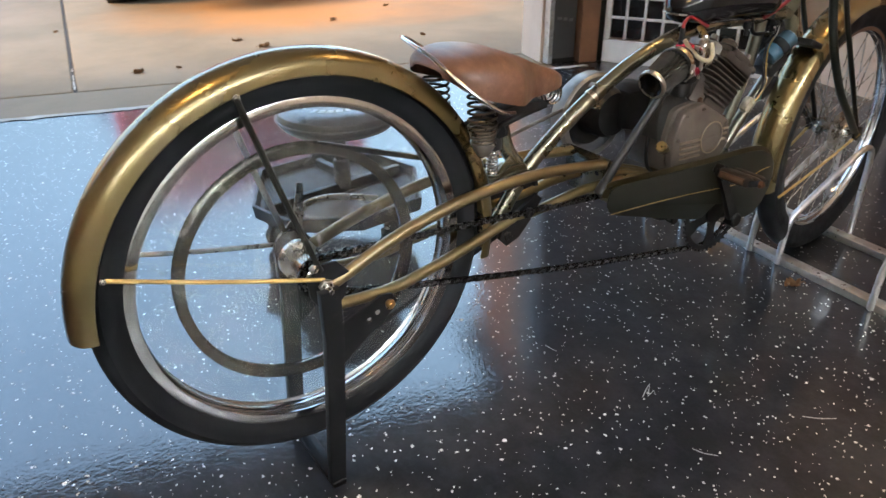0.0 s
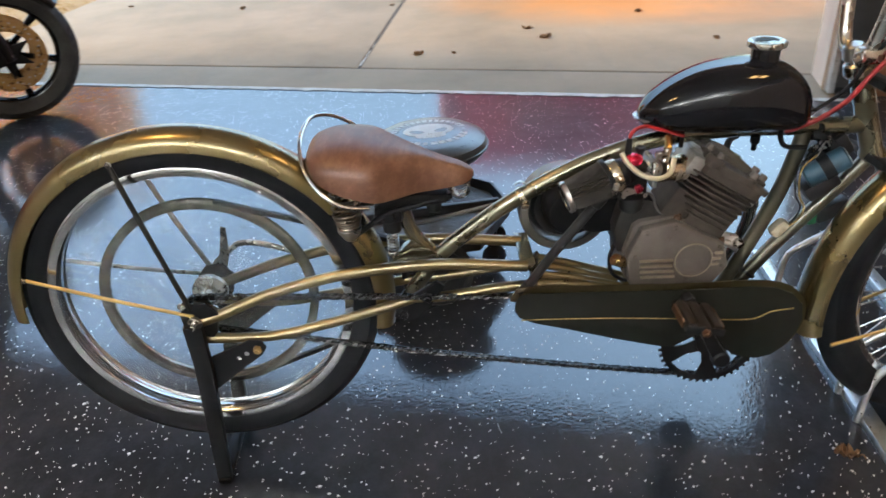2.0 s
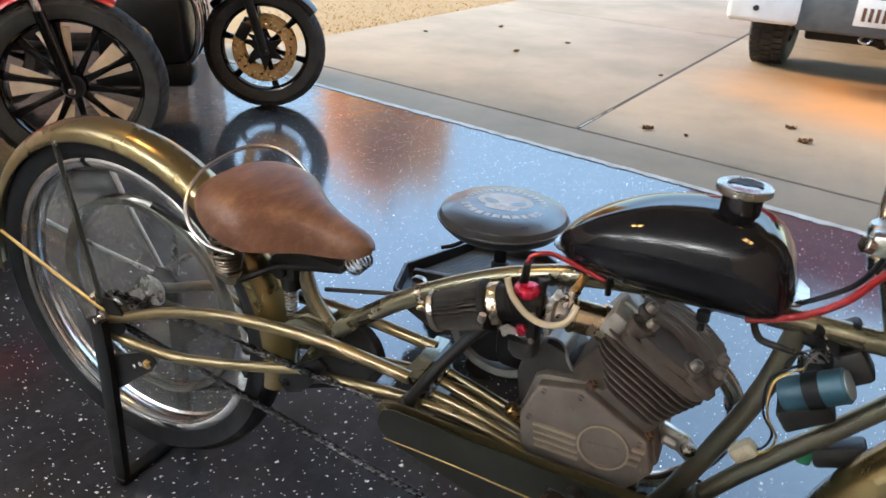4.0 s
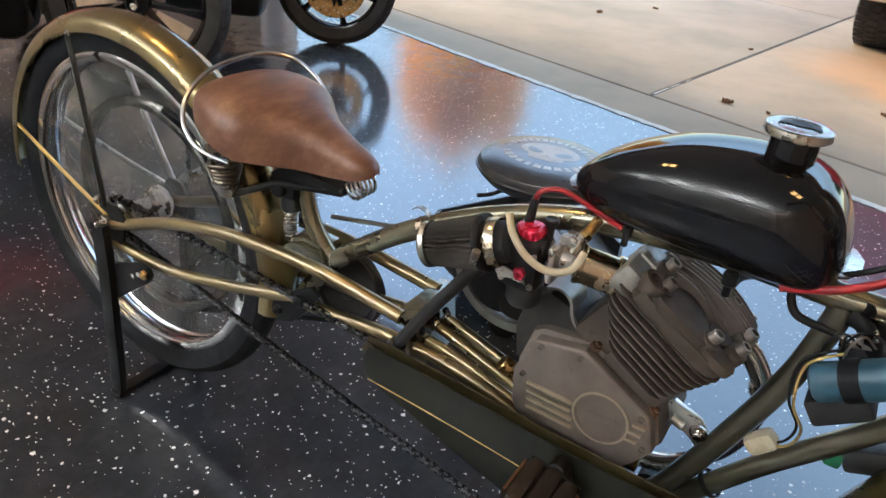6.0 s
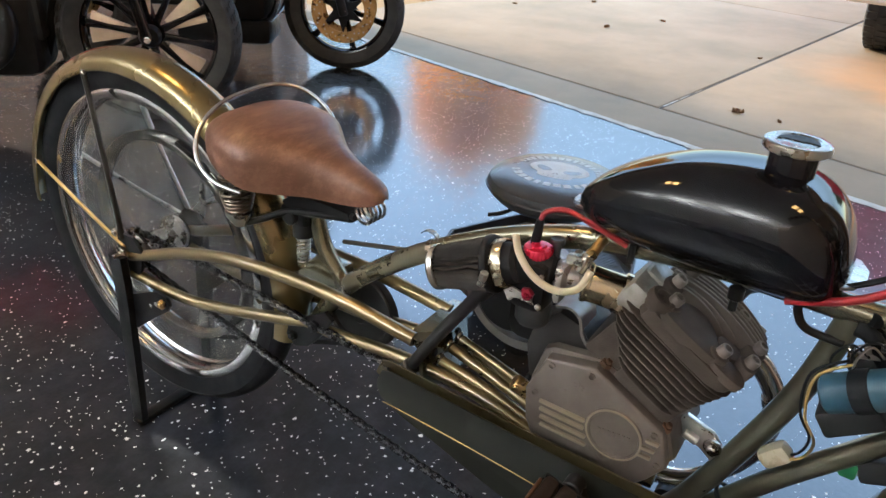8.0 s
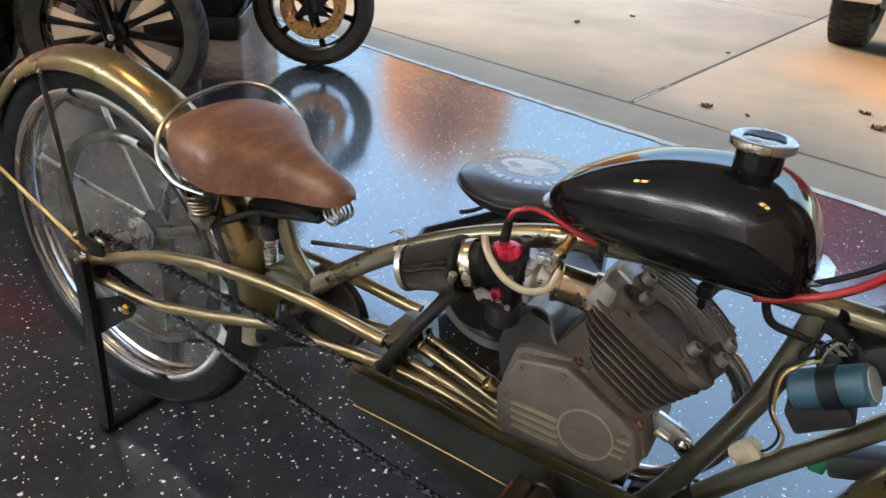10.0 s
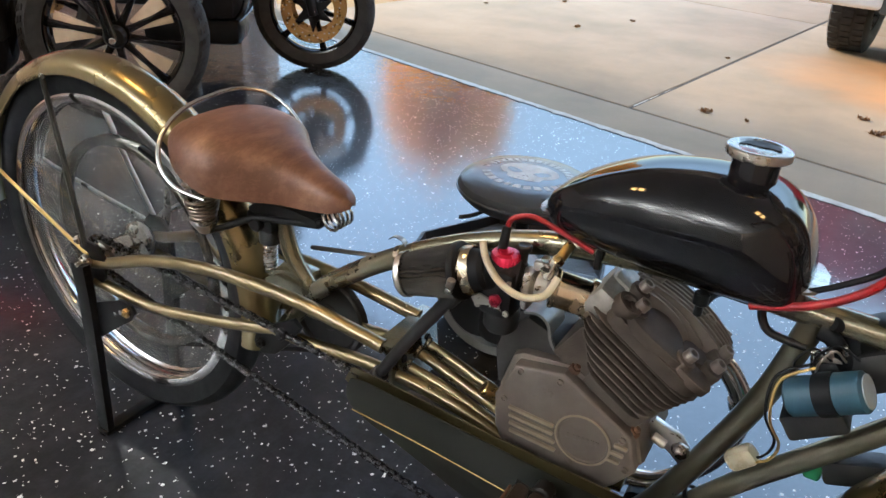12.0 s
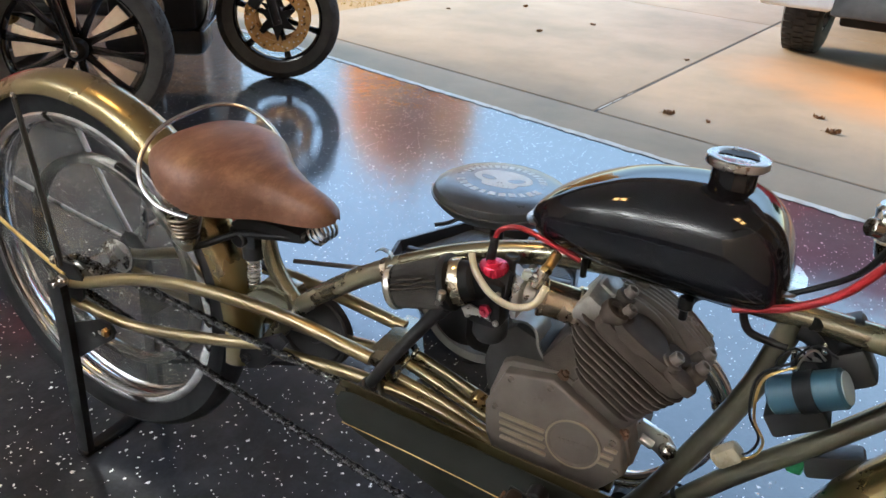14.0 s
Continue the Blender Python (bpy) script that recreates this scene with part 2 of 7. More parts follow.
def floor_epoxy():
    """Black glossy coating with broken white chips, faint scratches and a slight orange peel."""
    k = Mat("black_flaked_epoxy")
    co = k.coord()
    warp = k.node("TexNoise", Scale=170.0, Detail=3.0)
    k.link(co, warp.inputs["Vector"])
    add = k.node("VectorMath")
    add.operation = "MULTIPLY_ADD"
    k.link(warp.outputs["Color"], add.inputs[0])
    add.inputs[1].default_value = (0.0098, 0.0098, 0.0)
    k.link(co, add.inputs[2])
    flat = k.node("VectorMath")
    flat.operation = "MULTIPLY"
    flat.inputs[1].default_value = (1, 1, 0)
    k.link(add.outputs[0], flat.inputs[0])
    mask = None
    for scale, size, keep in ((50.0, 0.0035, 0.3), (95.0, 0.0022, 0.2), (24.0, 0.005, 0.84)):
        vor = k.node("TexVoronoi", Scale=scale)
        vor.inputs["Randomness"].default_value = 1.0
        k.link(flat.outputs[0], vor.inputs["Vector"])
        sep = k.node("SeparateColor")
        k.link(vor.outputs["Color"], sep.inputs[0])
        lim = k.node("MapRange")
        lim.inputs[1].default_value, lim.inputs[2].default_value = keep, 1.0
        lim.inputs[3].default_value, lim.inputs[4].default_value = 0.0, size * scale
        k.link(sep.outputs[0], lim.inputs[0])
        less = k.node("Math")
        less.operation = "LESS_THAN"
        k.link(vor.outputs["Distance"], less.inputs[0])
        k.link(lim.outputs[0], less.inputs[1])
        if mask is None:
            mask = less.outputs[0]
        else:
            mx = k.node("Math")
            mx.operation = "MAXIMUM"
            k.link(mask, mx.inputs[0])
            k.link(less.outputs[0], mx.inputs[1])
            mask = mx.outputs[0]
    base = k.ramp(k.noise(2.2, 6), [(0.3, (0.007, 0.008, 0.0105)), (0.7, (0.014, 0.0155, 0.019))])
    dust = k.ramp(k.noise(7, 8, 0.75), [(0.44, g3(0)), (0.7, g3(0.9))])
    base = k.mix(dust, base, (0.029, 0.032, 0.038))
    smear = k.ramp(k.noise(26, 7, 0.8, (1.0, 0.4, 1.0)), [(0.5, g3(0)), (0.72, g3(0.5))])
    base = k.mix(smear, base, (0.03, 0.033, 0.039))
    chip = k.ramp(k.noise(140, 2), [(0.3, (0.55, 0.55, 0.55)), (0.6, (0.85, 0.85, 0.85))])
    col = k.mix(mask, base, chip)
    ro = k.ramp(k.noise(5, 6, 0.7), [(0.3, g3(0.022)), (0.58, g3(0.045)), (0.8, g3(0.14))])
    k.link(ro, k.b.inputs["Coat Roughness"])
    peel = k.node("Math")
    peel.operation = "MULTIPLY_ADD"
    k.link(k.noise(120, 2, 0.5), peel.inputs[0])
    peel.inputs[1].default_value = 0.6
    k.link(k.noise(14, 3, 0.5), peel.inputs[2])
    k.bump(peel.outputs[0], 0.12, 0.004)
    k.link(k.b.inputs["Normal"].links[0].from_socket, k.b.inputs["Coat Normal"])
    return k.out(col, 0.34, IOR=1.19, Coat_Weight=1.0, Coat_IOR=1.57, Coat_Roughness=0.06)


def concrete():
    """Warm broom-finished driveway with rain marks, and an orange pool of light painted in by the truck's rear."""
    k = Mat("warm_concrete")
    col = k.ramp(k.noise(0.9, 8, 0.62), [(0.28, (0.138, 0.099, 0.055)), (0.52, (0.21, 0.148, 0.088)), (0.75, (0.258, 0.187, 0.115))])
    streak = k.ramp(k.noise(5, 8, 0.7, (1.0, 0.16, 1.0)), [(0.52, g3(0)), (0.76, g3(0.5))])
    col = k.mix(streak, col, (0.165, 0.118, 0.078))
    blot = k.ramp(k.noise(2.3, 9, 0.72), [(0.56, g3(0)), (0.72, g3(0.4))])
    col = k.mix(blot, col, (0.15, 0.105, 0.066))
    # orange glow by the truck, painted into the colour as a round gradient
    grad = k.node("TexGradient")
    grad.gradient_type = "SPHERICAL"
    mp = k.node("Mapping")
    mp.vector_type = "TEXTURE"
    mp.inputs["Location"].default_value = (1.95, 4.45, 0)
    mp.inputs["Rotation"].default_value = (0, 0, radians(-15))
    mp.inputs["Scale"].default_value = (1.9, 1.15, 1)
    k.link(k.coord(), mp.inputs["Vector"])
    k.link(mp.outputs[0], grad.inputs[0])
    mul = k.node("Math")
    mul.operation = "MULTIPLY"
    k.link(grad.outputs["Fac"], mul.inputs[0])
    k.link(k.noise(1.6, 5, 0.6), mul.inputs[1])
    light_pool = k.ramp(mul.outputs[0], [(0.05, g3(0)), (0.34, g3(0.9))])
    col = k.mix(light_pool, col, (0.42, 0.17, 0.045))
    k.bump(k.noise(260, 3, 0.8), 0.35, 0.002)
    return k.out(col, 0.86)


def dry_grass():
    k = Mat("dry_grass_soil")
    col = k.ramp(k.noise(3.5, 8, 0.75), [(0.3, (0.185, 0.1, 0.031)), (0.6, (0.22, 0.121, 0.038)), (0.8, (0.18, 0.108, 0.034))])
    k.bump(k.noise(45, 5, 0.8), 0.2, 0.008)
    return k.out(col, 0.95)


def clear_acrylic():
    """Thin clear sheet: lets the background through, mirrors a little, and carries milky scratches."""
    k = Mat("scratched_clear_acrylic")
    nt = k.t.nodes
    tr, gl, df = nt.new("ShaderNodeBsdfTransparent"), nt.new("ShaderNodeBsdfGlossy"), nt.new("ShaderNodeBsdfDiffuse")
    tr.inputs[0].default_value = (0.985, 0.99, 0.99, 1)
    gl.inputs["Roughness"].default_value = 0.08
    df.inputs[0].default_value = (0.62, 0.65, 0.65, 1)
    lw = k.node("LayerWeight", Blend=0.5)
    pw = k.node("Math")
    pw.operation = "POWER"
    k.link(lw.outputs["Facing"], pw.inputs[0])
    pw.inputs[1].default_value = 3.5
    fr = k.node("MapRange")
    fr.inputs[3].default_value, fr.inputs[4].default_value = 0.025, 0.24
    k.link(pw.outputs[0], fr.inputs[0])
    a, b = nt.new("ShaderNodeMixShader"), nt.new("ShaderNodeMixShader")
    k.link(k.ramp(k.noise(11, 8, 0.7, None, 2.6), [(0.46, g3(0.003)), (0.58, g3(0.032)), (0.71, g3(0.3))]), a.inputs[0])
    k.link(tr.outputs[0], a.inputs[1])
    k.link(df.outputs[0], a.inputs[2])
    k.link(fr.outputs[0], b.inputs[0])
    k.link(a.outputs[0], b.inputs[1])
    k.link(gl.outputs[0], b.inputs[2])
    k.link(b.outputs[0], nt["Material Output"].inputs[0])
    return k.m


def soft_hose():
    k = Mat("milky_clear_hose")
    return k.out((0.72, 0.66, 0.5), 0.3, Transmission_Weight=0.55, IOR=1.35)


def leaf_crown(name, a, b):
    k = Mat(name)
    info = k.node("NewGeometry")
    col = k.ramp(info.outputs["Random Per Island"], [(0.0, a), (1.0, b)])
    nt = k.t.nodes
    df, tl, mx = nt.new("ShaderNodeBsdfDiffuse"), nt.new("ShaderNodeBsdfTranslucent"), nt.new("ShaderNodeMixShader")
    k.link(col, df.inputs[0])
    k.link(col, tl.inputs[0])
    mx.inputs[0].default_value = 0.5
    k.link(df.outputs[0], mx.inputs[1])
    k.link(tl.outputs[0], mx.inputs[2])
    k.link(mx.outputs[0], nt["Material Output"].inputs[0])
    return k.m


def glow(name, colour, strength):
    k = Mat(name)
    return k.out((0.8, 0.8, 0.8), 0.5, Emission_Color=(*colour, 1), Emission_Strength=strength)


M["leather"] = saddle_leather()
M["epoxy"] = floor_epoxy()
M["concrete"] = concrete()
M["dry_grass"] = dry_grass()
M["acrylic"] = clear_acrylic()
M["clear_hose"] = soft_hose()
M["autumn_leaves"] = leaf_crown("autumn_leaves", (0.85, 0.38, 0.07), (0.95, 0.58, 0.17))
M["green_leaves"] = leaf_crown("green_leaves", (0.03, 0.055, 0.015), (0.09, 0.12, 0.03))
M["lamp_warm"] = glow("warm_lamp_diffuser", (1.0, 0.6, 0.22), 2.0)

# ---- building helpers ----


def thing(name, at=None, label="", category="", group="", kind=""):
    ob = new(name)
    if at is not None:
        ob.matrix_basis = at
    return tagged(ob, label, category, group, kind)


def mesh_of(name, bm, smooth=True, angle=38):
    bmesh.ops.recalc_face_normals(bm, faces=bm.faces)
    lim = radians(angle)
    for f in bm.faces:
        f.smooth = smooth
    for e in bm.edges:
        if len(e.link_faces) == 2 and e.calc_face_angle(0.0) > lim:
            e.smooth = False
    me = bpy.data.meshes.new(name)
    bm.to_mesh(me)
    bm.free()
    return me


def part(name, bm, material, parent=None, label="", smooth=True, angle=38):
    me = mesh_of(name, bm, smooth, angle)
    me.materials.append(M[material] if isinstance(material, str) else material)
    ob = new(name, me)
    if parent is not None:
        ob.parent = parent
    return tagged(ob, label)


def setting(name, bm, material, label="", category="", smooth=False):
    return tagged(part(name, bm, material, None, "", smooth), label, category, kind="structure")


def curve(pts, n=8, closed=False):
    """Points on a smooth curve through the given ones."""
    p = [Vector(q) for q in pts]
    m = len(p)
    out = []
    for i in range(m if closed else m - 1):
        a, b, c, d = (p[(i - 1) % m], p[i], p[(i + 1) % m], p[(i + 2) % m]) if closed else (p[max(i - 1, 0)], p[i], p[i + 1], p[min(i + 2, m - 1)])
        for s in range(n):
            t = s / n
            out.append(0.5 * ((2 * b) + (c - a) * t + (2 * a - 5 * b + 4 * c - d) * t * t + (3 * b - a - 3 * c + d) * t ** 3))
    if not closed:
        out.append(p[-1].copy())
    return out


def sweep(bm, pts, profile, closed=False, scale=None, up=None, cap=True):
    """Sweeps a closed profile of (side, up) points along pts."""
    pts = [Vector(p) for p in pts]
    n = len(pts)
    tan = []
    for i in range(n):
        a, b = (pts[(i - 1) % n], pts[(i + 1) % n]) if closed else (pts[max(i - 1, 0)], pts[min(i + 1, n - 1)])
        tan.append((b - a).normalized())
    ref = Vector(up) if up else (Vector((0, 0, 1)) if abs(tan[0].z) < 0.9 else Vector((1, 0, 0)))
    side = tan[0].cross(ref).normalized()
    rings = []
    for i in range(n):
        if up:
            side = tan[i].cross(ref).normalized()
        else:
            side = (side - tan[i] * side.dot(tan[i])).normalized()
        hi = side.cross(tan[i]).normalized()
        k = scale[i] if scale else 1.0
        rings.append([bm.verts.new(pts[i] + (side * s + hi * h) * k) for s, h in profile])
    m = len(profile)
    for i in range(n if closed else n - 1):
        r, q = rings[i], rings[(i + 1) % n]
        for j in range(m):
            bm.faces.new((r[j], r[(j + 1) % m], q[(j + 1) % m], q[j]))
    if cap and not closed:
        bm.faces.new(rings[0])
        bm.faces.new(rings[-1][::-1])
    return bm


def ring_profile(r, seg=12):
    return [(r * math.cos(2 * math.pi * i / seg), r * math.sin(2 * math.pi * i / seg)) for i in range(seg)]


def tube(pts, r, seg=12, n=8, closed=False, bm=None, scale=None, straight=False):
    bm = bm or bmesh.new()
    q = [Vector(p) for p in pts] if straight else curve(pts, n, closed)
    return sweep(bm, q, ring_profile(r, seg), closed, scale)


def lathe(profile, origin=(0, 0, 0), axis=(0, 1, 0), seg=48, bm=None, closed=True, wobble=None):
    """Turns a profile of (radius, along) about an axis through origin. A closed profile makes a ring; an open one is capped where it meets the axis."""
    bm = bm or bmesh.new()
    ax = Vector(axis).normalized()
    a = ax.orthogonal().normalized()
    b = ax.cross(a)
    o = Vector(origin)
    rings = []
    for i in range(seg):
        t = 2 * math.pi * i / seg
        d = a * math.cos(t) + b * math.sin(t)
        w = wobble(i, seg) if wobble else 1.0
        rings.append([bm.verts.new(o + d * (r * w) + ax * h) for r, h in profile])
    m = len(profile)
    for i in range(seg):
        p, q = rings[i], rings[(i + 1) % seg]
        for j in range(m if closed else m - 1):
            bm.faces.new((p[j], p[(j + 1) % m], q[(j + 1) % m], q[j]))
    if not closed:
        bm.faces.new([r[0] for r in rings])
        bm.faces.new([r[-1] for r in rings][::-1])
    return bm


def rod(a, b, r, seg=12, bm=None, r2=None, bevel=0.0):
    """A solid round bar with slightly broken edges."""
    a, b = Vector(a), Vector(b)
    ln = (b - a).length
    r2 = r if r2 is None else r2
    bv = bevel or min(r * 0.18, ln * 0.2)
    return lathe([(r - bv, 0), (r, bv), (r2, ln - bv), (r2 - bv, ln)], a, b - a, seg, bm, False)


def box(cx, cy, cz, sx, sy, sz, m=None, bevel=0.0, bm=None, seg=2):
    """A box with rounded edges."""
    own = bmesh.new()
    bmesh.ops.create_cube(own, size=1.0, matrix=Matrix.Diagonal((sx, sy, sz, 1)))
    if bevel:
        bmesh.ops.bevel(own, geom=own.edges[:], offset=min(bevel, 0.45 * min(sx, sy, sz)), segments=seg, profile=0.5, affect="EDGES")
    own.transform((m or Matrix()) @ Matrix.Translation((cx, cy, cz)))
    if bm is None:
        return own
    join(bm, own)
    return bm


def join(bm, other):
    me = bpy.data.meshes.new("tmp")
    other.to_mesh(me)
    other.free()
    bm.from_mesh(me)
    bpy.data.meshes.remove(me)
    return bm


def plate(outline, y0, y1, bevel=0.0, bm=None, m=None, smooth=0, seg=2):
    """A plate with an outline of (x, z) points between y0 and y1."""
    own = bmesh.new()
    pts = [(p.x, p.y) for p in curve([(x, z, 0) for x, z in outline], smooth, True)] if smooth else outline
    a = [own.verts.new((x, y0, z)) for x, z in pts]
    f = own.faces.new(a)
    ret = bmesh.ops.extrude_face_region(own, geom=[f])
    bmesh.ops.translate(own, vec=(0, y1 - y0, 0), verts=[v for v in ret["geom"] if isinstance(v, bmesh.types.BMVert)])
    if bevel:
        rim = [e for e in own.edges if abs(e.verts[0].co.y - e.verts[1].co.y) < 1e-6]
        bmesh.ops.bevel(own, geom=rim, offset=bevel, segments=seg, profile=0.6, affect="EDGES")
    if m:
        own.transform(m)
    return join(bm, own) if bm else own


def loft(sections, bm=None, caps=True):
    """Skins rings of equal length."""
    bm = bm or bmesh.new()
    rings = [[bm.verts.new(p) for p in s] for s in sections]
    m = len(rings[0])
    for r, q in zip(rings, rings[1:]):
        for j in range(m):
            bm.faces.new((r[j], r[(j + 1) % m], q[(j + 1) % m], q[j]))
    if caps:
        bm.faces.new(rings[0][::-1])
        bm.faces.new(rings[-1])
    return bm


def coil(a, b, r, turns, wire, seg=8, bm=None):
    a, b = Vector(a), Vector(b)
    ax = (b - a).normalized()
    u = ax.orthogonal().normalized()
    v = ax.cross(u)
    n = int(turns * 16)
    pts = [a + (b - a) * (i / n) + (u * math.cos(2 * math.pi * turns * i / n) + v * math.sin(2 * math.pi * turns * i / n)) * r for i in range(n + 1)]
    return tube(pts, wire, seg, bm=bm, straight=True)


def barrel_spring(a, b):
    """A saddle spring: a tight cone of turns below, opening into wide turns above."""
    pts = []
    n = 176
    for i in range(n + 1):
        k = i / n
        up = 0.42 * k / 0.6 if k < 0.6 else 0.42 + 0.58 * (k - 0.6) / 0.4
        r = 0.0125 + 0.0105 * min(1.0, k / 0.55)
        t = 2 * math.pi * 11 * k
        pts.append(a.lerp(b, up) + Vector((r * math.cos(t), r * math.sin(t), 0)))
    return tube(pts, 0.0023, 8, straight=True)


def hexnut(at, axis, r, h, bm=None):
    bm = bm or bmesh.new()
    lathe([(r * 0.93, 0), (r, h * 0.15), (r, h * 0.85), (r * 0.9, h)], at, axis, 6, bm, False)
    rod(Vector(at) + Vector(axis) * h * 0.9, Vector(at) + Vector(axis) * h * 1.5, r * 0.5, 8, bm)
    return bm

# ---- the setting ----


def gbox(u0, u1, v0, v1, z0, z1, bevel=0.0, bm=None):
    """A box in garage directions."""
    return box((u0 + u1) / 2, (v0 + v1) / 2, (z0 + z1) / 2, u1 - u0, v1 - v0, z1 - z0, GM, bevel, bm)


WALL_L, WALL_R, BACK = -4.6, 2.75, -4.6
setting("floor", gbox(WALL_L, WALL_R, BACK, EDGE, -0.12, 0.0), "epoxy", "glossy black epoxy floor with white flecks", "floor")
setting("floor_recess", gbox(1.7, WALL_R, EDGE, 2.62, -0.12, 0.0), "epoxy", "glossy black epoxy floor beside the jamb", "floor")
# sill: a rough pale strip where the coating ends
bm = bmesh.new()
rnd = random.Random(4)
pts = [(u / 40.0, EDGE + 0.014 * noise.noise(Vector((u * 0.11, 0, 3))) + 0.008 * noise.noise(Vector((u * 0.37, 5, 3)))) for u in range(-136, 75)]
lo = [bm.verts.new(gar(u, v - 0.012 - 0.012 * rnd.random() ** 2, 0.003)) for u, v in pts]
hi = [bm.verts.new(gar(u, EDGE + 0.026 + 0.008 * rnd.random(), 0.0015)) for u, v in pts]
foot = [bm.verts.new(gar(u, EDGE + 0.036, -0.0125)) for u, v in pts]
for near, far in ((lo, hi), (hi, foot)):
    for a, b, c, d in zip(near, near[1:], far[1:], far):
        bm.faces.new((a, b, c, d))
M["pale_edge"] = surface("pale_bare_edge", (0.3, 0.26, 0.2), (0.46, 0.42, 0.36), 0.8, 0.0, 14, 200, 0.3)
setting("sill", bm, "pale_edge", "pale ragged edge of the floor coating", "sill")

# pale scuffs scratched into the coating
def scuff(pts):
    bm = sweep(bmesh.new(), [Vector(p) for p in pts], [(-0.0011, 0.0), (0.0011, 0.0), (0.0006, 0.0006), (-0.0006, 0.0006)], up=(0, 0, 1))
    setting("scuff_mark", bm, "scuff", "pale scratch in the floor coating", "scratch")


M["scuff"] = surface("scratched_pale_coating", (0.3, 0.31, 0.32), (0.45, 0.46, 0.47), 0.7, 0.0, 60)
scuff([(0.595, -0.224, 0.001), (0.618, -0.212, 0.001), (0.640, -0.202, 0.001), (0.622, -0.216, 0.001), (0.606, -0.228, 0.001), (0.630, -0.222, 0.001), (0.622, -0.234, 0.001)])
scuff([(0.56, -0.378, 0.001), (0.568, -0.398, 0.001), (0.584, -0.416, 0.001)])
scuff([(0.55, 0.024, 0.001), (0.551, 0.01, 0.001), (0.556, -0.007, 0.001)])
scuff([(0.809, -0.439, 0.001), (0.832, -0.462, 0.001), (0.858, -0.479, 0.001)])

# driveway slabs with open joints between them
JD = Vector((0.5, 3.83, 0)).normalized()         # direction of the long joint
J0 = Vector((0.052, 2.985, 0))
SEAM = 2.865


def slab(corners, z=-0.012, depth=0.1):
    bm = bmesh.new()
    top = [bm.verts.new((p.x, p.y, z)) for p in corners]
    f = bm.faces.new(top)
    ret = bmesh.ops.extrude_face_region(bm, geom=[f])
    bmesh.ops.translate(bm, vec=(0, 0, -depth), verts=[v for v in ret["geom"] if isinstance(v, bmesh.types.BMVert)])
    bmesh.ops.recalc_face_normals(bm, faces=bm.faces)
    ed = [e for e in bm.edges if all(abs(v.co.z - z) < 1e-5 for v in e.verts)]
    bmesh.ops.bevel(bm, geom=ed, offset=0.012, segments=3, profile=0.5, affect="EDGES")
    return bm


GAP = 0.008
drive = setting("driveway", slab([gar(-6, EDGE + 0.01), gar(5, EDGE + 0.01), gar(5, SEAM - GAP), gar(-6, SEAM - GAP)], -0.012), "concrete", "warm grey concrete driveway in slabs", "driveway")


def along(v):
    """The point of the long joint at that v."""
    a = GM.inverted() @ J0
    d = GM.inverted().to_3x3() @ JD
    k = (v - a.y) / d.y
    return a.x + d.x * k


VS = [SEAM, 6.68, 10.6, 14.6, 18.6]
LEFT_U, RIGHT_U = -3.55, 4.6
for a, b in zip(VS, VS[1:]):
    for lo_u, hi_u in ((None, 0), (0, None)):
        c = []
        for v, side in ((a + GAP, 0), (a + GAP, 1), (b - GAP, 1), (b - GAP, 0)):
            j = along(v)
            jl = j - along(SEAM)
            if lo_u is None:
                u = (j - GAP) if side else (-3.585 + jl)
            else:
                u = (j + 5.4 + jl) if side else (j + GAP)
            c.append(gar(u, v))
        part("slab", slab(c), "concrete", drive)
bm = bmesh.new()
for v in VS[:4]:
    q = [bm.verts.new(gar(u, vv, -0.0185)) for u, vv in ((along(v) - 2.86, v - 0.02), (4.6, v - 0.02), (4.6, v + 0.02), (along(v) - 2.86, v + 0.02))]
    bm.faces.new(q)
q = [bm.verts.new(gar(along(v) + s, v, -0.0187)) for v, s in ((SEAM, -0.02), (SEAM, 0.02), (18.5, 0.02), (18.5, -0.02))]
bm.faces.new(q)
M["joint_dirt"] = surface("packed_joint_dirt", (0.022, 0.015, 0.009), (0.045, 0.031, 0.019), 0.95, 0.0, 12, 200, 0.5)
setting("joint_filler", bm, "joint_dirt", "dark dirt in the slab joints", "ground")

bm = bmesh.new()
for k0, k1, w0 in ((0.02, 0.2, 0.006), (0.22, 0.34, 0.0045), (0.42, 0.5, 0.003)):
    side = Vector((JD.y, -JD.x, 0)) * w0
    a, b = J0 + JD * k0, J0 + JD * k1
    bm.faces.new([bm.verts.new((p.x, p.y, -0.0145)) for p in (a - side, a + side * 0.7, b + side * 0.5, b - side * 0.8)])
setting("joint_caulk", bm, "pale_edge", "remains of pale caulk in the slab joint", "caulk")

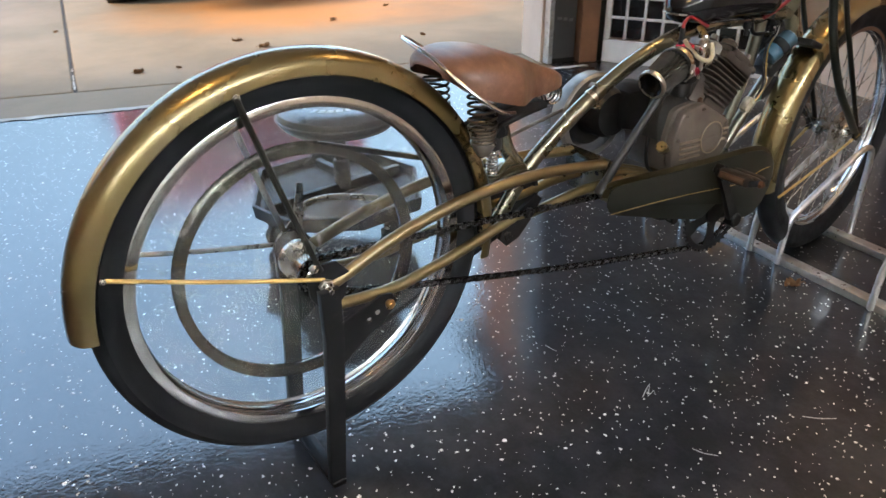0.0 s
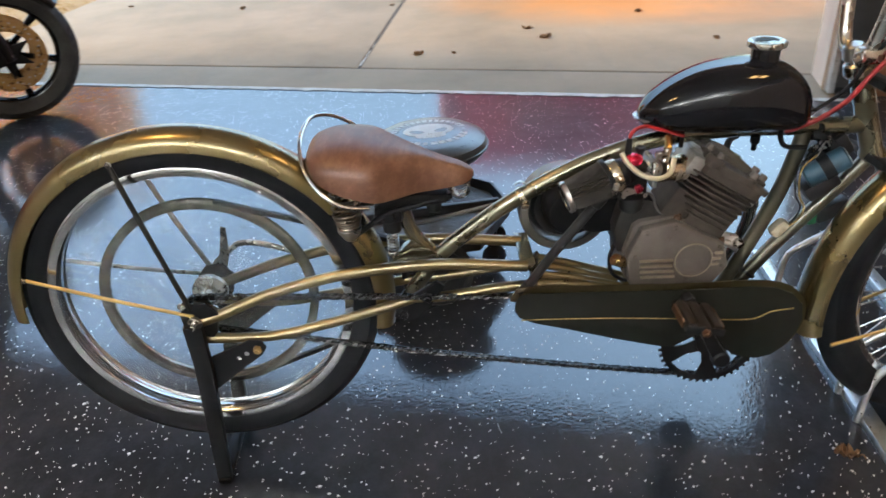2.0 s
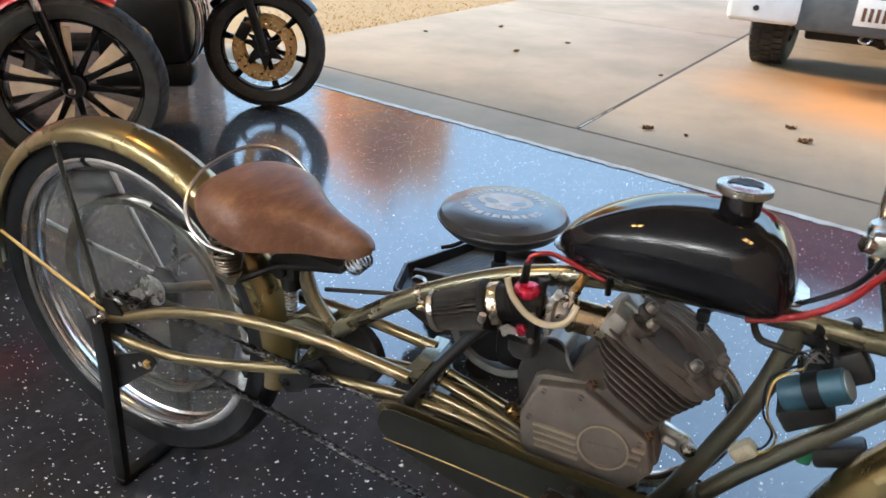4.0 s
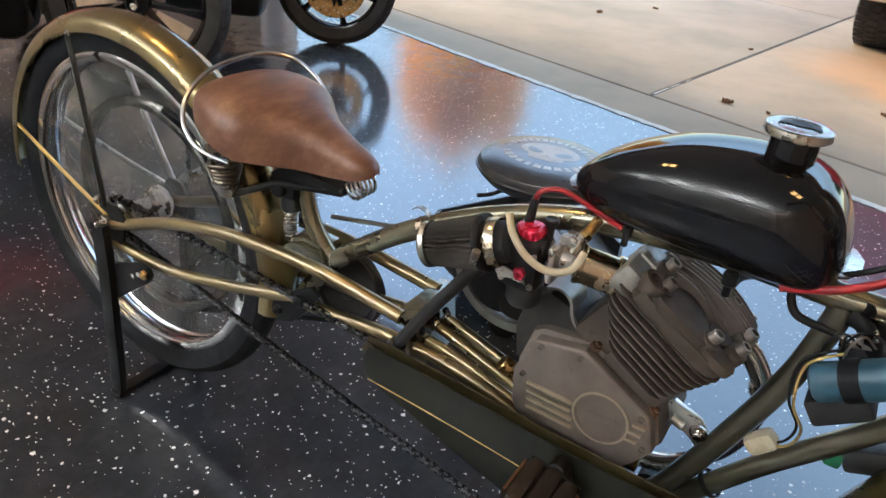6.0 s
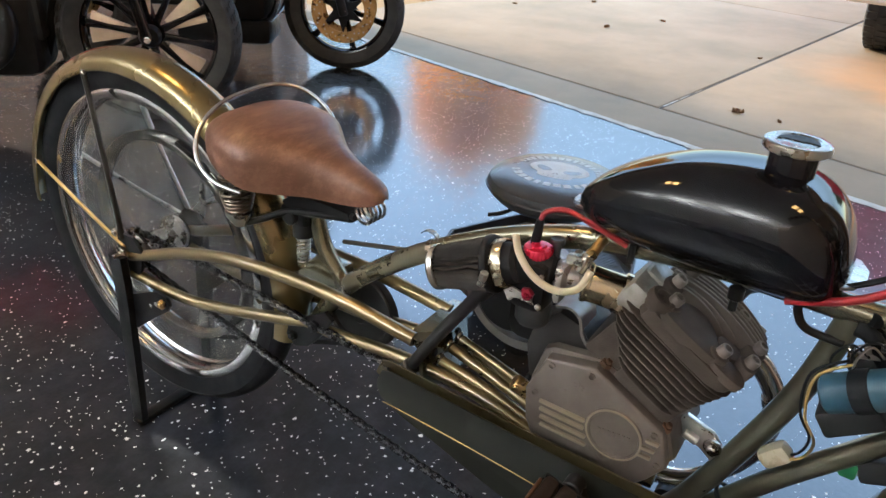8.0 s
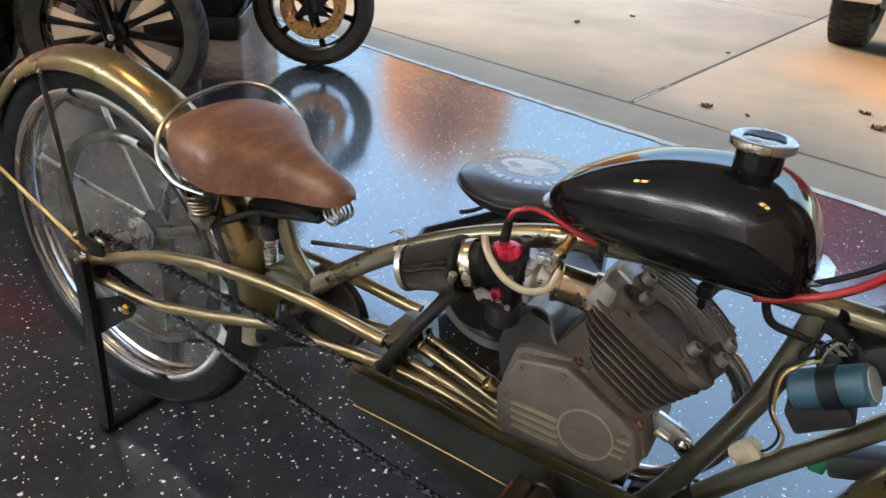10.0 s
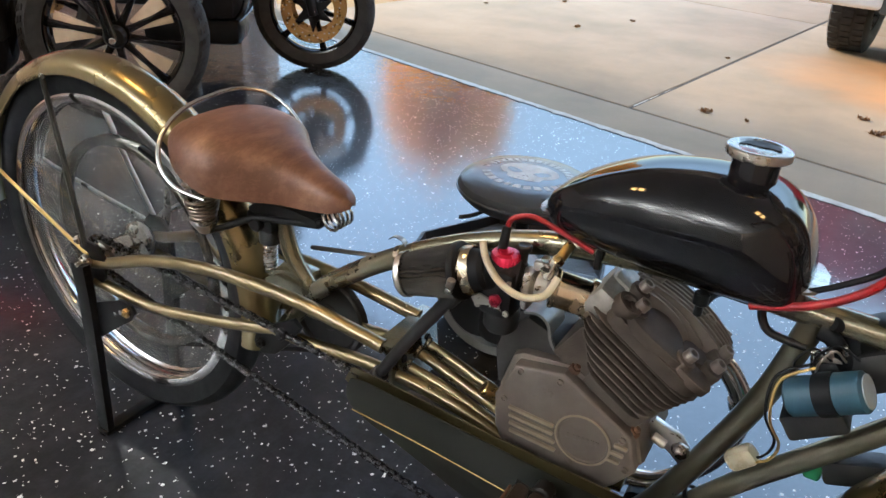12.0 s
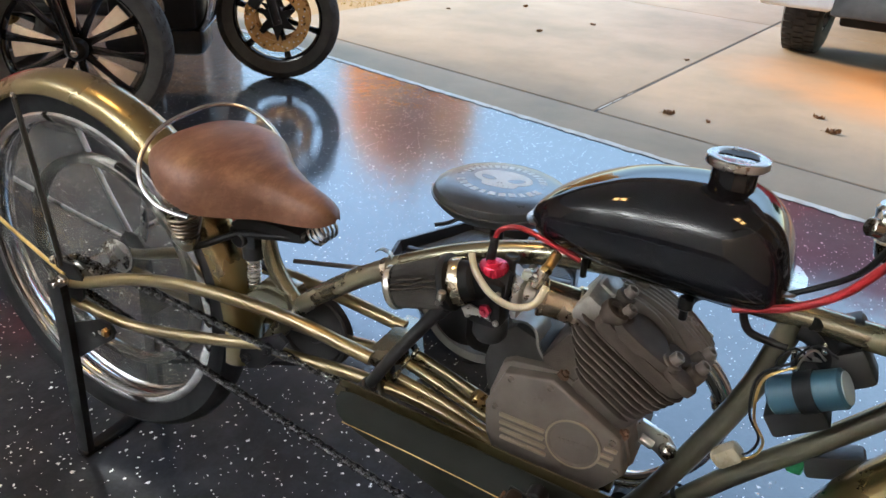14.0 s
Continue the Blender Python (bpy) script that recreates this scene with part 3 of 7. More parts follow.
# ground: one sheet to the horizon, with dry grass close by
bm = bmesh.new()
q = [bm.verts.new(p) for p in ((-600, -600, -0.06), (600, -600, -0.06), (600, 900, -0.06), (-600, 900, -0.06))]
bm.faces.new(q)
setting("ground", bm, "dry_grass", "dry golden lawn reaching far out", "ground")
bm = bmesh.new()
rnd = random.Random(11)
verts, faces = [], []
for i in range(9000):
    v = 4.0 + 14.0 * rnd.random() ** 1.3
    lj = along(v) - along(SEAM)
    u = -3.62 + lj - 4.5 * rnd.random() ** 1.6
    p = gar(u, v, -0.06)
    h = 0.008 + 0.016 * rnd.random()
    t = rnd.random() * 6.28
    w = 0.004 + 0.004 * rnd.random()
    d = Vector((math.cos(t), math.sin(t), 0))
    n0 = len(verts)
    lean = Vector((rnd.uniform(-1, 1), rnd.uniform(-1, 1), 0)) * h * 0.7
    verts += [p - d * w, p + d * w, p + lean + Vector((0, 0, h))]
    faces.append((n0, n0 + 1, n0 + 2))
me = bpy.data.meshes.new("dry_lawn")
me.from_pydata([tuple(v) for v in verts], [], faces)
me.materials.append(leaf_crown("straw_blades", (0.23, 0.13, 0.034), (0.3, 0.168, 0.046)))
tagged(new("dry_lawn", me), "straw coloured dry grass blades", "grass", kind="stuff")

# walls, header, ceiling
T = 0.14
setting("wall_left", gbox(WALL_L - T, WALL_L, BACK - T, EDGE, 0, CEIL), "plaster", "plain peach garage wall", "wall")
setting("wall_right", gbox(WALL_R, WALL_R + T, BACK - T, 2.62, 0, CEIL), "plaster", "plain peach garage wall", "wall")
setting("wall_back", gbox(WALL_L, WALL_R, BACK - T, BACK, 0, CEIL), "white_wall", "plain white painted garage wall", "wall")
setting("wall_front_left", gbox(WALL_L - T, DOOR_L, EDGE, EDGE + T, 0, CEIL), "jamb_paint", "front wall beside the door", "wall")
setting("wall_front_right", gbox(DOOR_R + 0.09, WALL_R + T, 2.62, 2.84, 0, CEIL), "jamb_paint", "front wall beside the door", "wall")
setting("wall_header", gbox(DOOR_L, WALL_R, EDGE, EDGE + T, HEADER, CEIL), "jamb_paint", "lintel wall over the garage door", "wall")
setting("ceiling", gbox(WALL_L - T, WALL_R + T, BACK - T, EDGE + T, CEIL, CEIL + 0.1), "ceiling_paint", "plain garage ceiling", "ceiling")
bm = gbox(DOOR_R, DOOR_R + 0.088, 2.6, 2.86, -0.012, HEADER, 0.006)
gbox(DOOR_R - 0.012, DOOR_R + 0.03, 2.585, 2.6, 0, HEADER, 0.003, bm)
setting("trim_right", bm, "jamb_paint", "beige painted door jamb with stop", "trim")
bm = gbox(DOOR_L - 0.12, DOOR_L, EDGE - 0.06, EDGE + 0.26, 0, HEADER, 0.006)
setting("trim_left", bm, "jamb_paint", "beige painted door jamb", "trim")
bm = gbox(DOOR_R + 0.002, DOOR_R + 0.03, 2.52, 2.58, 0.0, HEADER, 0.004)
setting("door_track", bm, "galvanised", "vertical steel garage door track", "door track")

# inside, beside the jamb: a dark tall cabinet side, a brown post, a white lattice panel
ob = thing("tall_cabinet", GM @ Matrix.Translation((DOOR_R + 0.105, 2.575, 0)), "dark grey narrow metal panel beside door jamb", "panel")
part("body", box(0, 0, 0.95, 0.135, 0.07, 1.9, None, 0.006), "dark_panel", ob)
part("plinth", box(0, -0.002, 0.012, 0.14, 0.074, 0.024, None, 0.003), "black_metal", ob)
for i in range(3):
    part("label_bar", box(-0.035 + 0.034 * i, -0.0365, 0.235 - 0.006 * i, 0.024, 0.002, 0.016, None, 0.0004), "grey_plastic", ob)
bm = gbox(DOOR_R + 0.178, DOOR_R + 0.285, 2.49, 2.6, 0, 2.0, 0.005)
setting("trim_post", bm, "wood_brown", "brown stained wooden post", "trim")


def lattice_leaf(u, v, turn):
    """A white multi-pane leaf with a kick panel, hinged at its base point."""
    ob = thing("lattice_door", GM @ Matrix.Translation((u, v, 0)) @ pose(0, 0, 0, 0, 0, turn), "white multi pane door with dark glass", "door", "lattice doors")
    part("kick_panel", box(0.21, 0, 0.06, 0.42, 0.036, 0.12, None, 0.004), "white_paint", ob)
    for x in (0.016, 0.404):
        part("stile", box(x, 0, 1.05, 0.032, 0.036, 1.86, None, 0.004), "white_paint", ob)
    for i in range(1, 4):
        part("muntin", box(0.016 + 0.097 * i, 0, 1.05, 0.013, 0.026, 1.86, None, 0.003), "white_paint", ob)
    for i in range(17):
        part("muntin", box(0.21, 0.002, 0.235 + 0.105 * i, 0.37, 0.024, 0.013, None, 0.003), "white_paint", ob)
    part("pane", box(0.21, 0.004, 1.05, 0.37, 0.005, 1.84), "glass_dark", ob)
    return ob


lattice_leaf(1.985, 2.50, -47)
lattice_leaf(1.985 + 0.47 * math.cos(radians(47)), 2.50 - 0.47 * math.sin(radians(47)), -47)
for k in (-0.025, 0.445, 0.915):
    bm = gbox(1.985 + k * math.cos(radians(47)) - 0.016, 1.985 + k * math.cos(radians(47)) + 0.016, 2.5 - k * math.sin(radians(47)) - 0.016, 2.5 - k * math.sin(radians(47)) + 0.016, 0, 2.0, 0.003)
    setting("trim_frame", bm, "black_metal", "black door frame post", "trim")

ob = thing("wooden_cabinet", GM @ Matrix.Translation((WALL_R - 0.20, 0.60, 0)), "brown wooden cabinet against the side wall", "cabinet")
part("body", box(0, 0, 0.55, 0.36, 0.7, 1.08, None, 0.008), "wood_brown", ob)
part("plinth", box(0, 0, 0.01, 0.34, 0.68, 0.02, None, 0.002), "black_metal", ob)
for s in (-1, 1):
    d = part("door", box(-0.187, s * 0.175, 0.56, 0.016, 0.335, 1.0, None, 0.005), "wood_brown", ob)
    part("knob", rod((-0.195, s * 0.03, 0.6), (-0.222, s * 0.03, 0.6), 0.012, 14), "brass", d)

# warm twin ceiling lamps, which the tank and the rims mirror
LAMPS = [(-0.6, -0.5, 1.25), (1.7, 0.2, 0.85)]
for u, v, watts in LAMPS:
    at = GM @ Matrix.Translation((u, v, CEIL))
    lampo = thing("ceiling_light", at, "warm twin tube ceiling light in a white frame", "ceiling light", "garage ceiling lights")
    part("frame", box(0, 0, -0.022, 0.48, 0.42, 0.042, None, 0.006), "white_paint", lampo)
    for x in (-0.12, 0.12):
        part("diffuser", box(x, 0, -0.046, 0.17, 0.36, 0.008, None, 0.003), "lamp_warm", lampo)
        li = bpy.data.lights.new("lamp", "AREA")
        li.shape, li.size, li.size_y, li.energy, li.color = "RECTANGLE", 0.16, 0.34, watts, (1.0, 0.6, 0.22)
        lob = new("lamp", li)
        lob.matrix_basis = at @ Matrix.Translation((x, 0, -0.06))

# added fill light: cool unseen uplights at the back of the garage, shining on the ceiling
for u, v, share in ((-0.6, -3.8, 1.0), (1.3, -3.6, 1.1), (-2.6, -3.7, 0.65)):
    at = GM @ Matrix.Translation((u, v, CEIL))
    lampo = thing("fill_uplight", at, "added unseen fill uplight in grey metal bowl", "pendant lamp", "garage pendant lamps")
    part("cord", rod((0, 0, -0.72), (0, 0, 0.0), 0.004, 8), "black_plastic", lampo)
    part("canopy", lathe([(0.004, 0), (0.03, 0.0), (0.05, 0.02), (0.004, 0.024)], (0, 0, -0.024), (0, 0, 1), 24, closed=False), "white_paint", lampo)
    bowl = [(0.05, 0.0), (0.14, 0.02), (0.24, 0.07), (0.29, 0.13), (0.285, 0.13), (0.235, 0.076), (0.135, 0.026), (0.05, 0.006)]
    part("bowl", lathe([(0.0005, -0.003)] + bowl + [(0.0005, 0.003)], (0, 0, -0.85), (0, 0, 1), 40), "grey_plastic", lampo)
    li = bpy.data.lights.new("lamp", "AREA")
    li.shape, li.size, li.energy, li.color = "DISK", 0.44, UPLIGHT * share, (0.93, 0.975, 1.0)
    lob = new("lamp", li)
    lob.matrix_basis = at @ Matrix.Translation((0, 0, -0.74)) @ Matrix.Rotation(math.pi, 4, "X")

# ---- the motorised bicycle ----
bike = thing("motorized_bicycle", None, "champagne gold motorized chopper bicycle on black rear stand", "bicycle")
HUB = (-0.002, 0.0, 0.389)
FHUB = (1.497, 0.0, 0.333)
FTURN = 5.9

# frame
bm = tube([(0.372, 0, 0.352), (0.44, 0, 0.447), (0.505, 0, 0.503), (0.585, 0, 0.558), (0.69, 0, 0.613), (0.78, 0, 0.645), (0.86, 0, 0.661), (0.96, 0, 0.668), (1.09, 0, 0.664), (1.195, 0, 0.661)], 0.0148, 16)
frame_ob = part("frame", bm, "olive_gold", bike, "olive gold painted curved frame tubing")
part("seat_tube", tube([(0.383, 0, 0.575), (0.388, 0, 0.545), (0.403, 0, 0.5), (0.441, 0, 0.452)], 0.0135, 14), "olive_gold", frame_ob)
part("down_tube", tube([(1.09, 0, 0.66), (1.068, 0, 0.555), (1.03, 0, 0.45), (0.988, 0, 0.352), (0.955, 0, 0.30)], 0.0138, 14), "olive_shaded", frame_ob)
part("lower_tube", tube([(1.218, 0, 0.605), (1.146, 0, 0.517), (1.077, 0, 0.435), (1.01, 0, 0.345), (0.955, 0, 0.285)], 0.0128, 14), "olive_shaded", frame_ob)
for s in (-1, 1):
    up = [(0.0, s * 0.066, 0.383), (0.036, s * 0.063, 0.392), (0.137, s * 0.056, 0.428), (0.254, s * 0.053, 0.454), (0.367, s * 0.05, 0.463), (0.468, s * 0.047, 0.461), (0.603, s * 0.046, 0.446)]
    lo = [(0.0, s * 0.066, 0.346), (0.121, s * 0.058, 0.336), (0.218, s * 0.052, 0.349), (0.305, s * 0.045, 0.366), (0.392, s * 0.036, 0.384)]
    part("upper_chain_stay", tube(up, 0.0105, 14), "stay_lit", frame_ob)
    part("lower_chain_stay", tube(lo, 0.0098, 14), "stay_lit", frame_ob, "gold tube with a rubbed rusty patch" if s < 0 else "")
    part("cradle_tube", tube([(0.392, s * 0.036, 0.384), (0.46, s * 0.036, 0.386), (0.574, s * 0.036, 0.398), (0.693, s * 0.034, 0.392), (0.80, s * 0.03, 0.362), (0.93, s * 0.022, 0.315)], 0.0098, 12), "stay_lit", frame_ob)
    part("dropout", plate([(-0.028, 0.375), (-0.03, 0.405), (-0.012, 0.425), (0.02, 0.424), (0.04, 0.4), (0.03, 0.36), (0.005, 0.335), (-0.012, 0.345)], s * 0.068 - 0.003, s * 0.068 + 0.003, 0.001), "black_metal", frame_ob)
# bridge between the upper stays, with its drilled upright plate
bm = plate([(0.592, 0.452), (0.618, 0.452), (0.618, 0.436), (0.628, 0.36), (0.622, 0.36), (0.610, 0.436), (0.592, 0.446)], -0.05, 0.07, 0.0012)
bridge = part("bridge_plate", bm, "olive_gold", frame_ob, "folded steel engine bridge")
bm = bmesh.new()
for i, y in enumerate((-0.02, 0.012, 0.044)):
    rod((0.6228, y, 0.418), (0.6125, y, 0.4165), 0.0062, 14, bm)
part("bolt_hole", bm, "black_metal", frame_ob)
for y in (-0.022, 0.004, 0.03):
    part("cradle_rod", tube([(0.632, y, 0.418 - 0.008 * (y < 0)), (0.70, y, 0.398), (0.782, y * 0.9, 0.372)], 0.0078, 12), "stay_lit", frame_ob)
    part("rod_end", lathe([(0.0005, 0.0), (0.0098, 0.0), (0.0108, 0.002), (0.0108, 0.005), (0.0078, 0.007)], (0.627, y, 0.42 - 0.008 * (y < 0)), (0.93, 0, -0.33), 16, closed=False), "olive_gold", frame_ob)
bm = lathe([(0.011, 0), (0.017, 0.003), (0.017, 0.105), (0.011, 0.108)], (0.955, -0.054, 0.26), (0, 1, 0), 24, closed=False)
lathe([(0.019, 0), (0.026, 0.003), (0.026, 0.07), (0.019, 0.073)], (0.955, -0.036, 0.26), (0, 1, 0), 24, bm, False)
part("bottom_bracket", bm, "olive_gold", frame_ob)
bm = lathe([(0.0152, 0.0), (0.0166, 0.0), (0.0166, 0.009), (0.0152, 0.009)], (0.596, 0, 0.5635), (0.866, 0, 0.5), 28)
box(0.604, -0.012, 0.551, 0.014, 0.012, 0.009, Matrix(), 0.002, bm)
part("hose_clamp", bm, "gold_alu", frame_ob, "worn steel hose clamp")
part("clamp_tail", sweep(bmesh.new(), curve([(0.607, -0.004, 0.586), (0.602, -0.006, 0.594), (0.592, -0.008, 0.597), (0.584, -0.01, 0.592)], 6), [(-0.0006, -0.004), (0.0006, -0.004), (0.0006, 0.004), (-0.0006, 0.004)], up=(0, -1, 0)), "dull_chrome", frame_ob)
part("tube_gusset", plate([(0.353, 0.451), (0.397, 0.496), (0.418, 0.482), (0.41, 0.448), (0.386, 0.458)], -0.012, -0.009, 0.0006), "olive_gold", frame_ob)
ax_h = Vector((0.07, 0, -0.19)).normalized()
ht = Vector((1.158, 0, 0.765))
bm = lathe([(0.018, 0), (0.022, 0.002), (0.022, 0.014), (0.0185, 0.02), (0.0185, 0.158), (0.022, 0.164), (0.022, 0.176), (0.018, 0.178)], ht, ax_h, 28, closed=False)
part("head_tube", bm, "olive_gold", frame_ob)
part("lug_plate", plate([(0.355, 0.352), (0.372, 0.335), (0.40, 0.345), (0.425, 0.372), (0.452, 0.412), (0.438, 0.424), (0.398, 0.4), (0.362, 0.378)], -0.045, -0.037, 0.0015), "black_metal", frame_ob)
part("lug_bolt", hexnut((0.418, -0.045, 0.392), (0, -1, 0), 0.011, 0.008), "black_metal", frame_ob)
part("lug_bolt", hexnut((0.372, -0.045, 0.357), (0, -1, 0), 0.009, 0.007), "black_metal", frame_ob)


# wheels
def tyre(name, parent, r, w, knobs, mat, m, d=0.068):
    half = [(r - d, w * 0.30), (r - d * 0.84, w * 0.42), (r - d * 0.52, w * 0.5), (r - d * 0.36, w * 0.488), (r - d * 0.34, w * 0.495), (r - d * 0.18, w * 0.42), (r - d * 0.06, w * 0.27), (r, w * 0.07)]
    prof = [(q, -h) for q, h in half] + half[::-1]
    bm = lathe(prof, (0, 0, 0), (0, 1, 0), 120)
    n = knobs
    for i in range(n):
        t = 2 * math.pi * i / n
        for s in (-1, 0, 1):
            tt = t + (math.pi / n if s == 0 else 0)
            mm = Matrix.Rotation(tt, 4, "Y") @ Matrix.Translation((r - (0.0017 if s == 0 else 0.0061), s * w * 0.24, 0)) @ Matrix.Rotation(s * 0.42, 4, "Z")
            box(0, 0, 0, 0.0045, w * 0.19, 2 * math.pi * r / n * 0.62, mm, 0, bm)
    bm.transform(m)
    return part(name, bm, mat, parent)


def rim(name, parent, ro, ri, w, mat, m, label=""):
    prof = [(ro, -w * 0.5), (ro + 0.004, -w * 0.46), (ro + 0.001, -w * 0.4), (ro - 0.009, -w * 0.34), (ro - 0.009, w * 0.34), (ro + 0.001, w * 0.4), (ro + 0.004, w * 0.46), (ro, w * 0.5),
            (ro - 0.012, w * 0.47), (ri + 0.006, w * 0.36), (ri, w * 0.18), (ri - 0.001, 0.0), (ri, -w * 0.18), (ri + 0.006, -w * 0.36), (ro - 0.012, -w * 0.47)]
    bm = lathe(prof, (0, 0, 0), (0, 1, 0), 120)
    bm.transform(m)
    return part(name, bm, mat, parent, label)


mw = Matrix.Translation(HUB)
bm = lathe([(0.010, -0.055), (0.022, -0.05), (0.030, -0.038), (0.030, -0.03), (0.02, -0.024), (0.019, 0.02), (0.034, 0.026), (0.034, 0.036), (0.026, 0.044), (0.012, 0.055)], HUB, (0, 1, 0), 36, closed=False)
rwheel = part("rear_wheel", bm, "dull_chrome", bike, "rear wheel hub with clear acrylic disc instead of spokes")
tyre("tyre", rwheel, 0.331, 0.056, 0, "rubber", mw, 0.054)
rim("rim", rwheel, 0.2765, 0.2635, 0.046, "rim_chrome", mw, "chromed steel rim")
for prof in ([(0.03, -0.036), (0.261, -0.012), (0.261, -0.0145), (0.03, -0.0385)], [(0.03, 0.046), (0.212, 0.039), (0.261, 0.016), (0.261, 0.0185), (0.213, 0.0415), (0.03, 0.0485)]):
    ob = part("acrylic_disc", lathe(prof, HUB, (0, 1, 0), 96), "acrylic", rwheel, "scratched clear acrylic wheel disc")
    ob.visible_shadow = False
# rippled clear plastic cone round the hub
bm = bmesh.new()
rings = []
for r, y, amp in ((0.034, -0.0415, 0.001), (0.055, -0.0395, 0.0035), (0.085, -0.0365, 0.0045), (0.115, -0.0335, 0.0035), (0.14, -0.030, 0.0008)):
    rings.append([bm.verts.new((HUB[0] + r * math.cos(t), y - amp * (1 + math.sin(11 * t + 9 * r)) * (0.7 + 0.3 * math.sin(3 * t)), HUB[2] + r * math.sin(t))) for t in [2 * math.pi * i / 132 for i in range(132)]])
for a, b in zip(rings, rings[1:]):
    for j in range(132):
        bm.faces.new((a[j], a[(j + 1) % 132], b[(j + 1) % 132], b[j]))
ob = part("hub_cone", bm, "acrylic", rwheel, "rippled clear plastic cone over the hub", True, 80)
ob.visible_shadow = False
# belt sheave ring bolted to the disc
prof = [(0.204, 0.024), (0.206, 0.026), (0.203, 0.030), (0.195, 0.034), (0.195, 0.038), (0.203, 0.042), (0.206, 0.046), (0.204, 0.048), (0.193, 0.047), (0.190, 0.043), (0.189, 0.036), (0.190, 0.029), (0.193, 0.025)]
part("belt_sheave", lathe(prof, (0, -0.012, 0.381), (0, 1, 0), 110), "sheave", rwheel, "dull steel belt drive ring")
# sprocket
teeth = []
for i in range(32):
    rr = 0.0345 if i % 2 else 0.029
    teeth.append((rr * math.cos(2 * math.pi * i / 32), 0.393 + rr * math.sin(2 * math.pi * i / 32)))
part("sprocket", plate(teeth, -0.0475, -0.0445), "dull_chrome", rwheel)
bm = rod((-0.004, -0.098, 0.39), (-0.004, 0.1, 0.39), 0.0048, 12)
hexnut((-0.004, -0.074, 0.39), (0, -1, 0), 0.0125, 0.009, bm)
hexnut((-0.004, 0.074, 0.39), (0, 1, 0), 0.0125, 0.009, bm)
hexnut((-0.02, -0.073, 0.425), (0, -1, 0), 0.008, 0.006, bm)
part("axle", bm, "dull_chrome", rwheel)
part("brake_arm", plate([(-0.012, 0.385), (-0.015, 0.41), (0.015, 0.44), (0.028, 0.5), (0.038, 0.498), (0.034, 0.44), (0.018, 0.39)], 0.079, 0.083, 0.001), "dull_chrome", rwheel)
part("brake_lever", tube([(0.02, 0.085, 0.432), (0.05, 0.1, 0.45), (0.10, 0.085, 0.455), (0.17, 0.07, 0.44)], 0.006, 10), "dull_chrome", rwheel)

# rear fender and its stays
FC = Vector((0.0, 0.0, 0.379))


def fender(name, centre, r, a0, a1, half, depth, mat, m=None, parent=bike, n=64, flare=0.0):
    prof = []
    k = 14
    for i in range(k + 1):
        t = math.pi * i / k
        prof.append((half * math.cos(t), -depth + depth * math.sin(t) ** 0.8 if math.sin(t) > 0 else -depth))
    inner = [(x * 0.965, h - 0.0016) for x, h in reversed(prof)]
    pts, sc = [], []
    for i in range(n + 1):
        t = radians(a0 + (a1 - a0) * i / n)
        rr = r + flare * (i / n) ** 2
        pts.append(Vector((math.cos(t) * rr, 0, math.sin(t) * rr)))
    bm = bmesh.new()
    rings = []
    for p in pts:
        d = p.normalized()
        rings.append([bm.verts.new(Vector(centre) + p + Vector((0, s, 0)) + d * h) for s, h in prof + inner])
    q = len(rings[0])
    for a, b in zip(rings, rings[1:]):
        for j in range(q):
            bm.faces.new((a[j], a[(j + 1) % q], b[(j + 1) % q], b[j]))
    bm.faces.new(rings[0])
    bm.faces.new(rings[-1][::-1])
    if m:
        bm.transform(m)
    return part(name, bm, mat, parent)


rfender = fender("rear_fender", FC, 0.358, 179, -10, 0.039, 0.034, "champagne")
tagged(rfender, "champagne gold rear fender with warm sheen")
part("fender_stay", tube([(-0.004, -0.073, 0.40), (-0.15, -0.056, 0.436), (-0.30, -0.04, 0.479)], 0.0034, 8), "gold_line", rfender, "thin bright gold stay rod")
part("fender_stay", tube([(-0.008, -0.072, 0.415), (-0.05, -0.055, 0.55), (-0.09, -0.041, 0.689)], 0.0048, 8), "olive_dark", rfender)
# far stays in a brighter metal, standing in for skylight on them
part("fender_stay", tube([(-0.004, 0.073, 0.40), (-0.15, 0.056, 0.436), (-0.30, 0.04, 0.479)], 0.0042, 8), "bright_alu", rfender)
part("fender_stay", tube([(-0.004, 0.072, 0.415), (-0.05, 0.055, 0.55), (-0.09, 0.041, 0.689)], 0.005, 8), "bright_alu", rfender)
part("fender_bracket", plate([(0.352, 0.452), (0.395, 0.478), (0.43, 0.475), (0.436, 0.452), (0.41, 0.43), (0.385, 0.44)], -0.018, 0.03, 0.002), "olive_gold", rfender)
part("stay_screw", hexnut((-0.09, -0.04, 0.689), (0, -1, 0), 0.006, 0.004), "dull_chrome", rfender)
part("stay_screw", hexnut((-0.3, -0.04, 0.479), (0, -1, 0), 0.005, 0.004), "dull_chrome", rfender)

# saddle
SADDLE = [(0.234, 0.048, 0.680, 0.668), (0.242, 0.072, 0.689, 0.660), (0.257, 0.091, 0.696, 0.648), (0.287, 0.107, 0.701, 0.636), (0.32, 0.113, 0.699, 0.626), (0.350, 0.109, 0.693, 0.618),
          (0.382, 0.080, 0.682, 0.611), (0.416, 0.051, 0.669, 0.607), (0.452, 0.036, 0.653, 0.604), (0.488, 0.028, 0.639, 0.606), (0.504, 0.020, 0.631, 0.609), (0.511, 0.012, 0.625, 0.612), (0.5145, 0.005, 0.620, 0.615)]


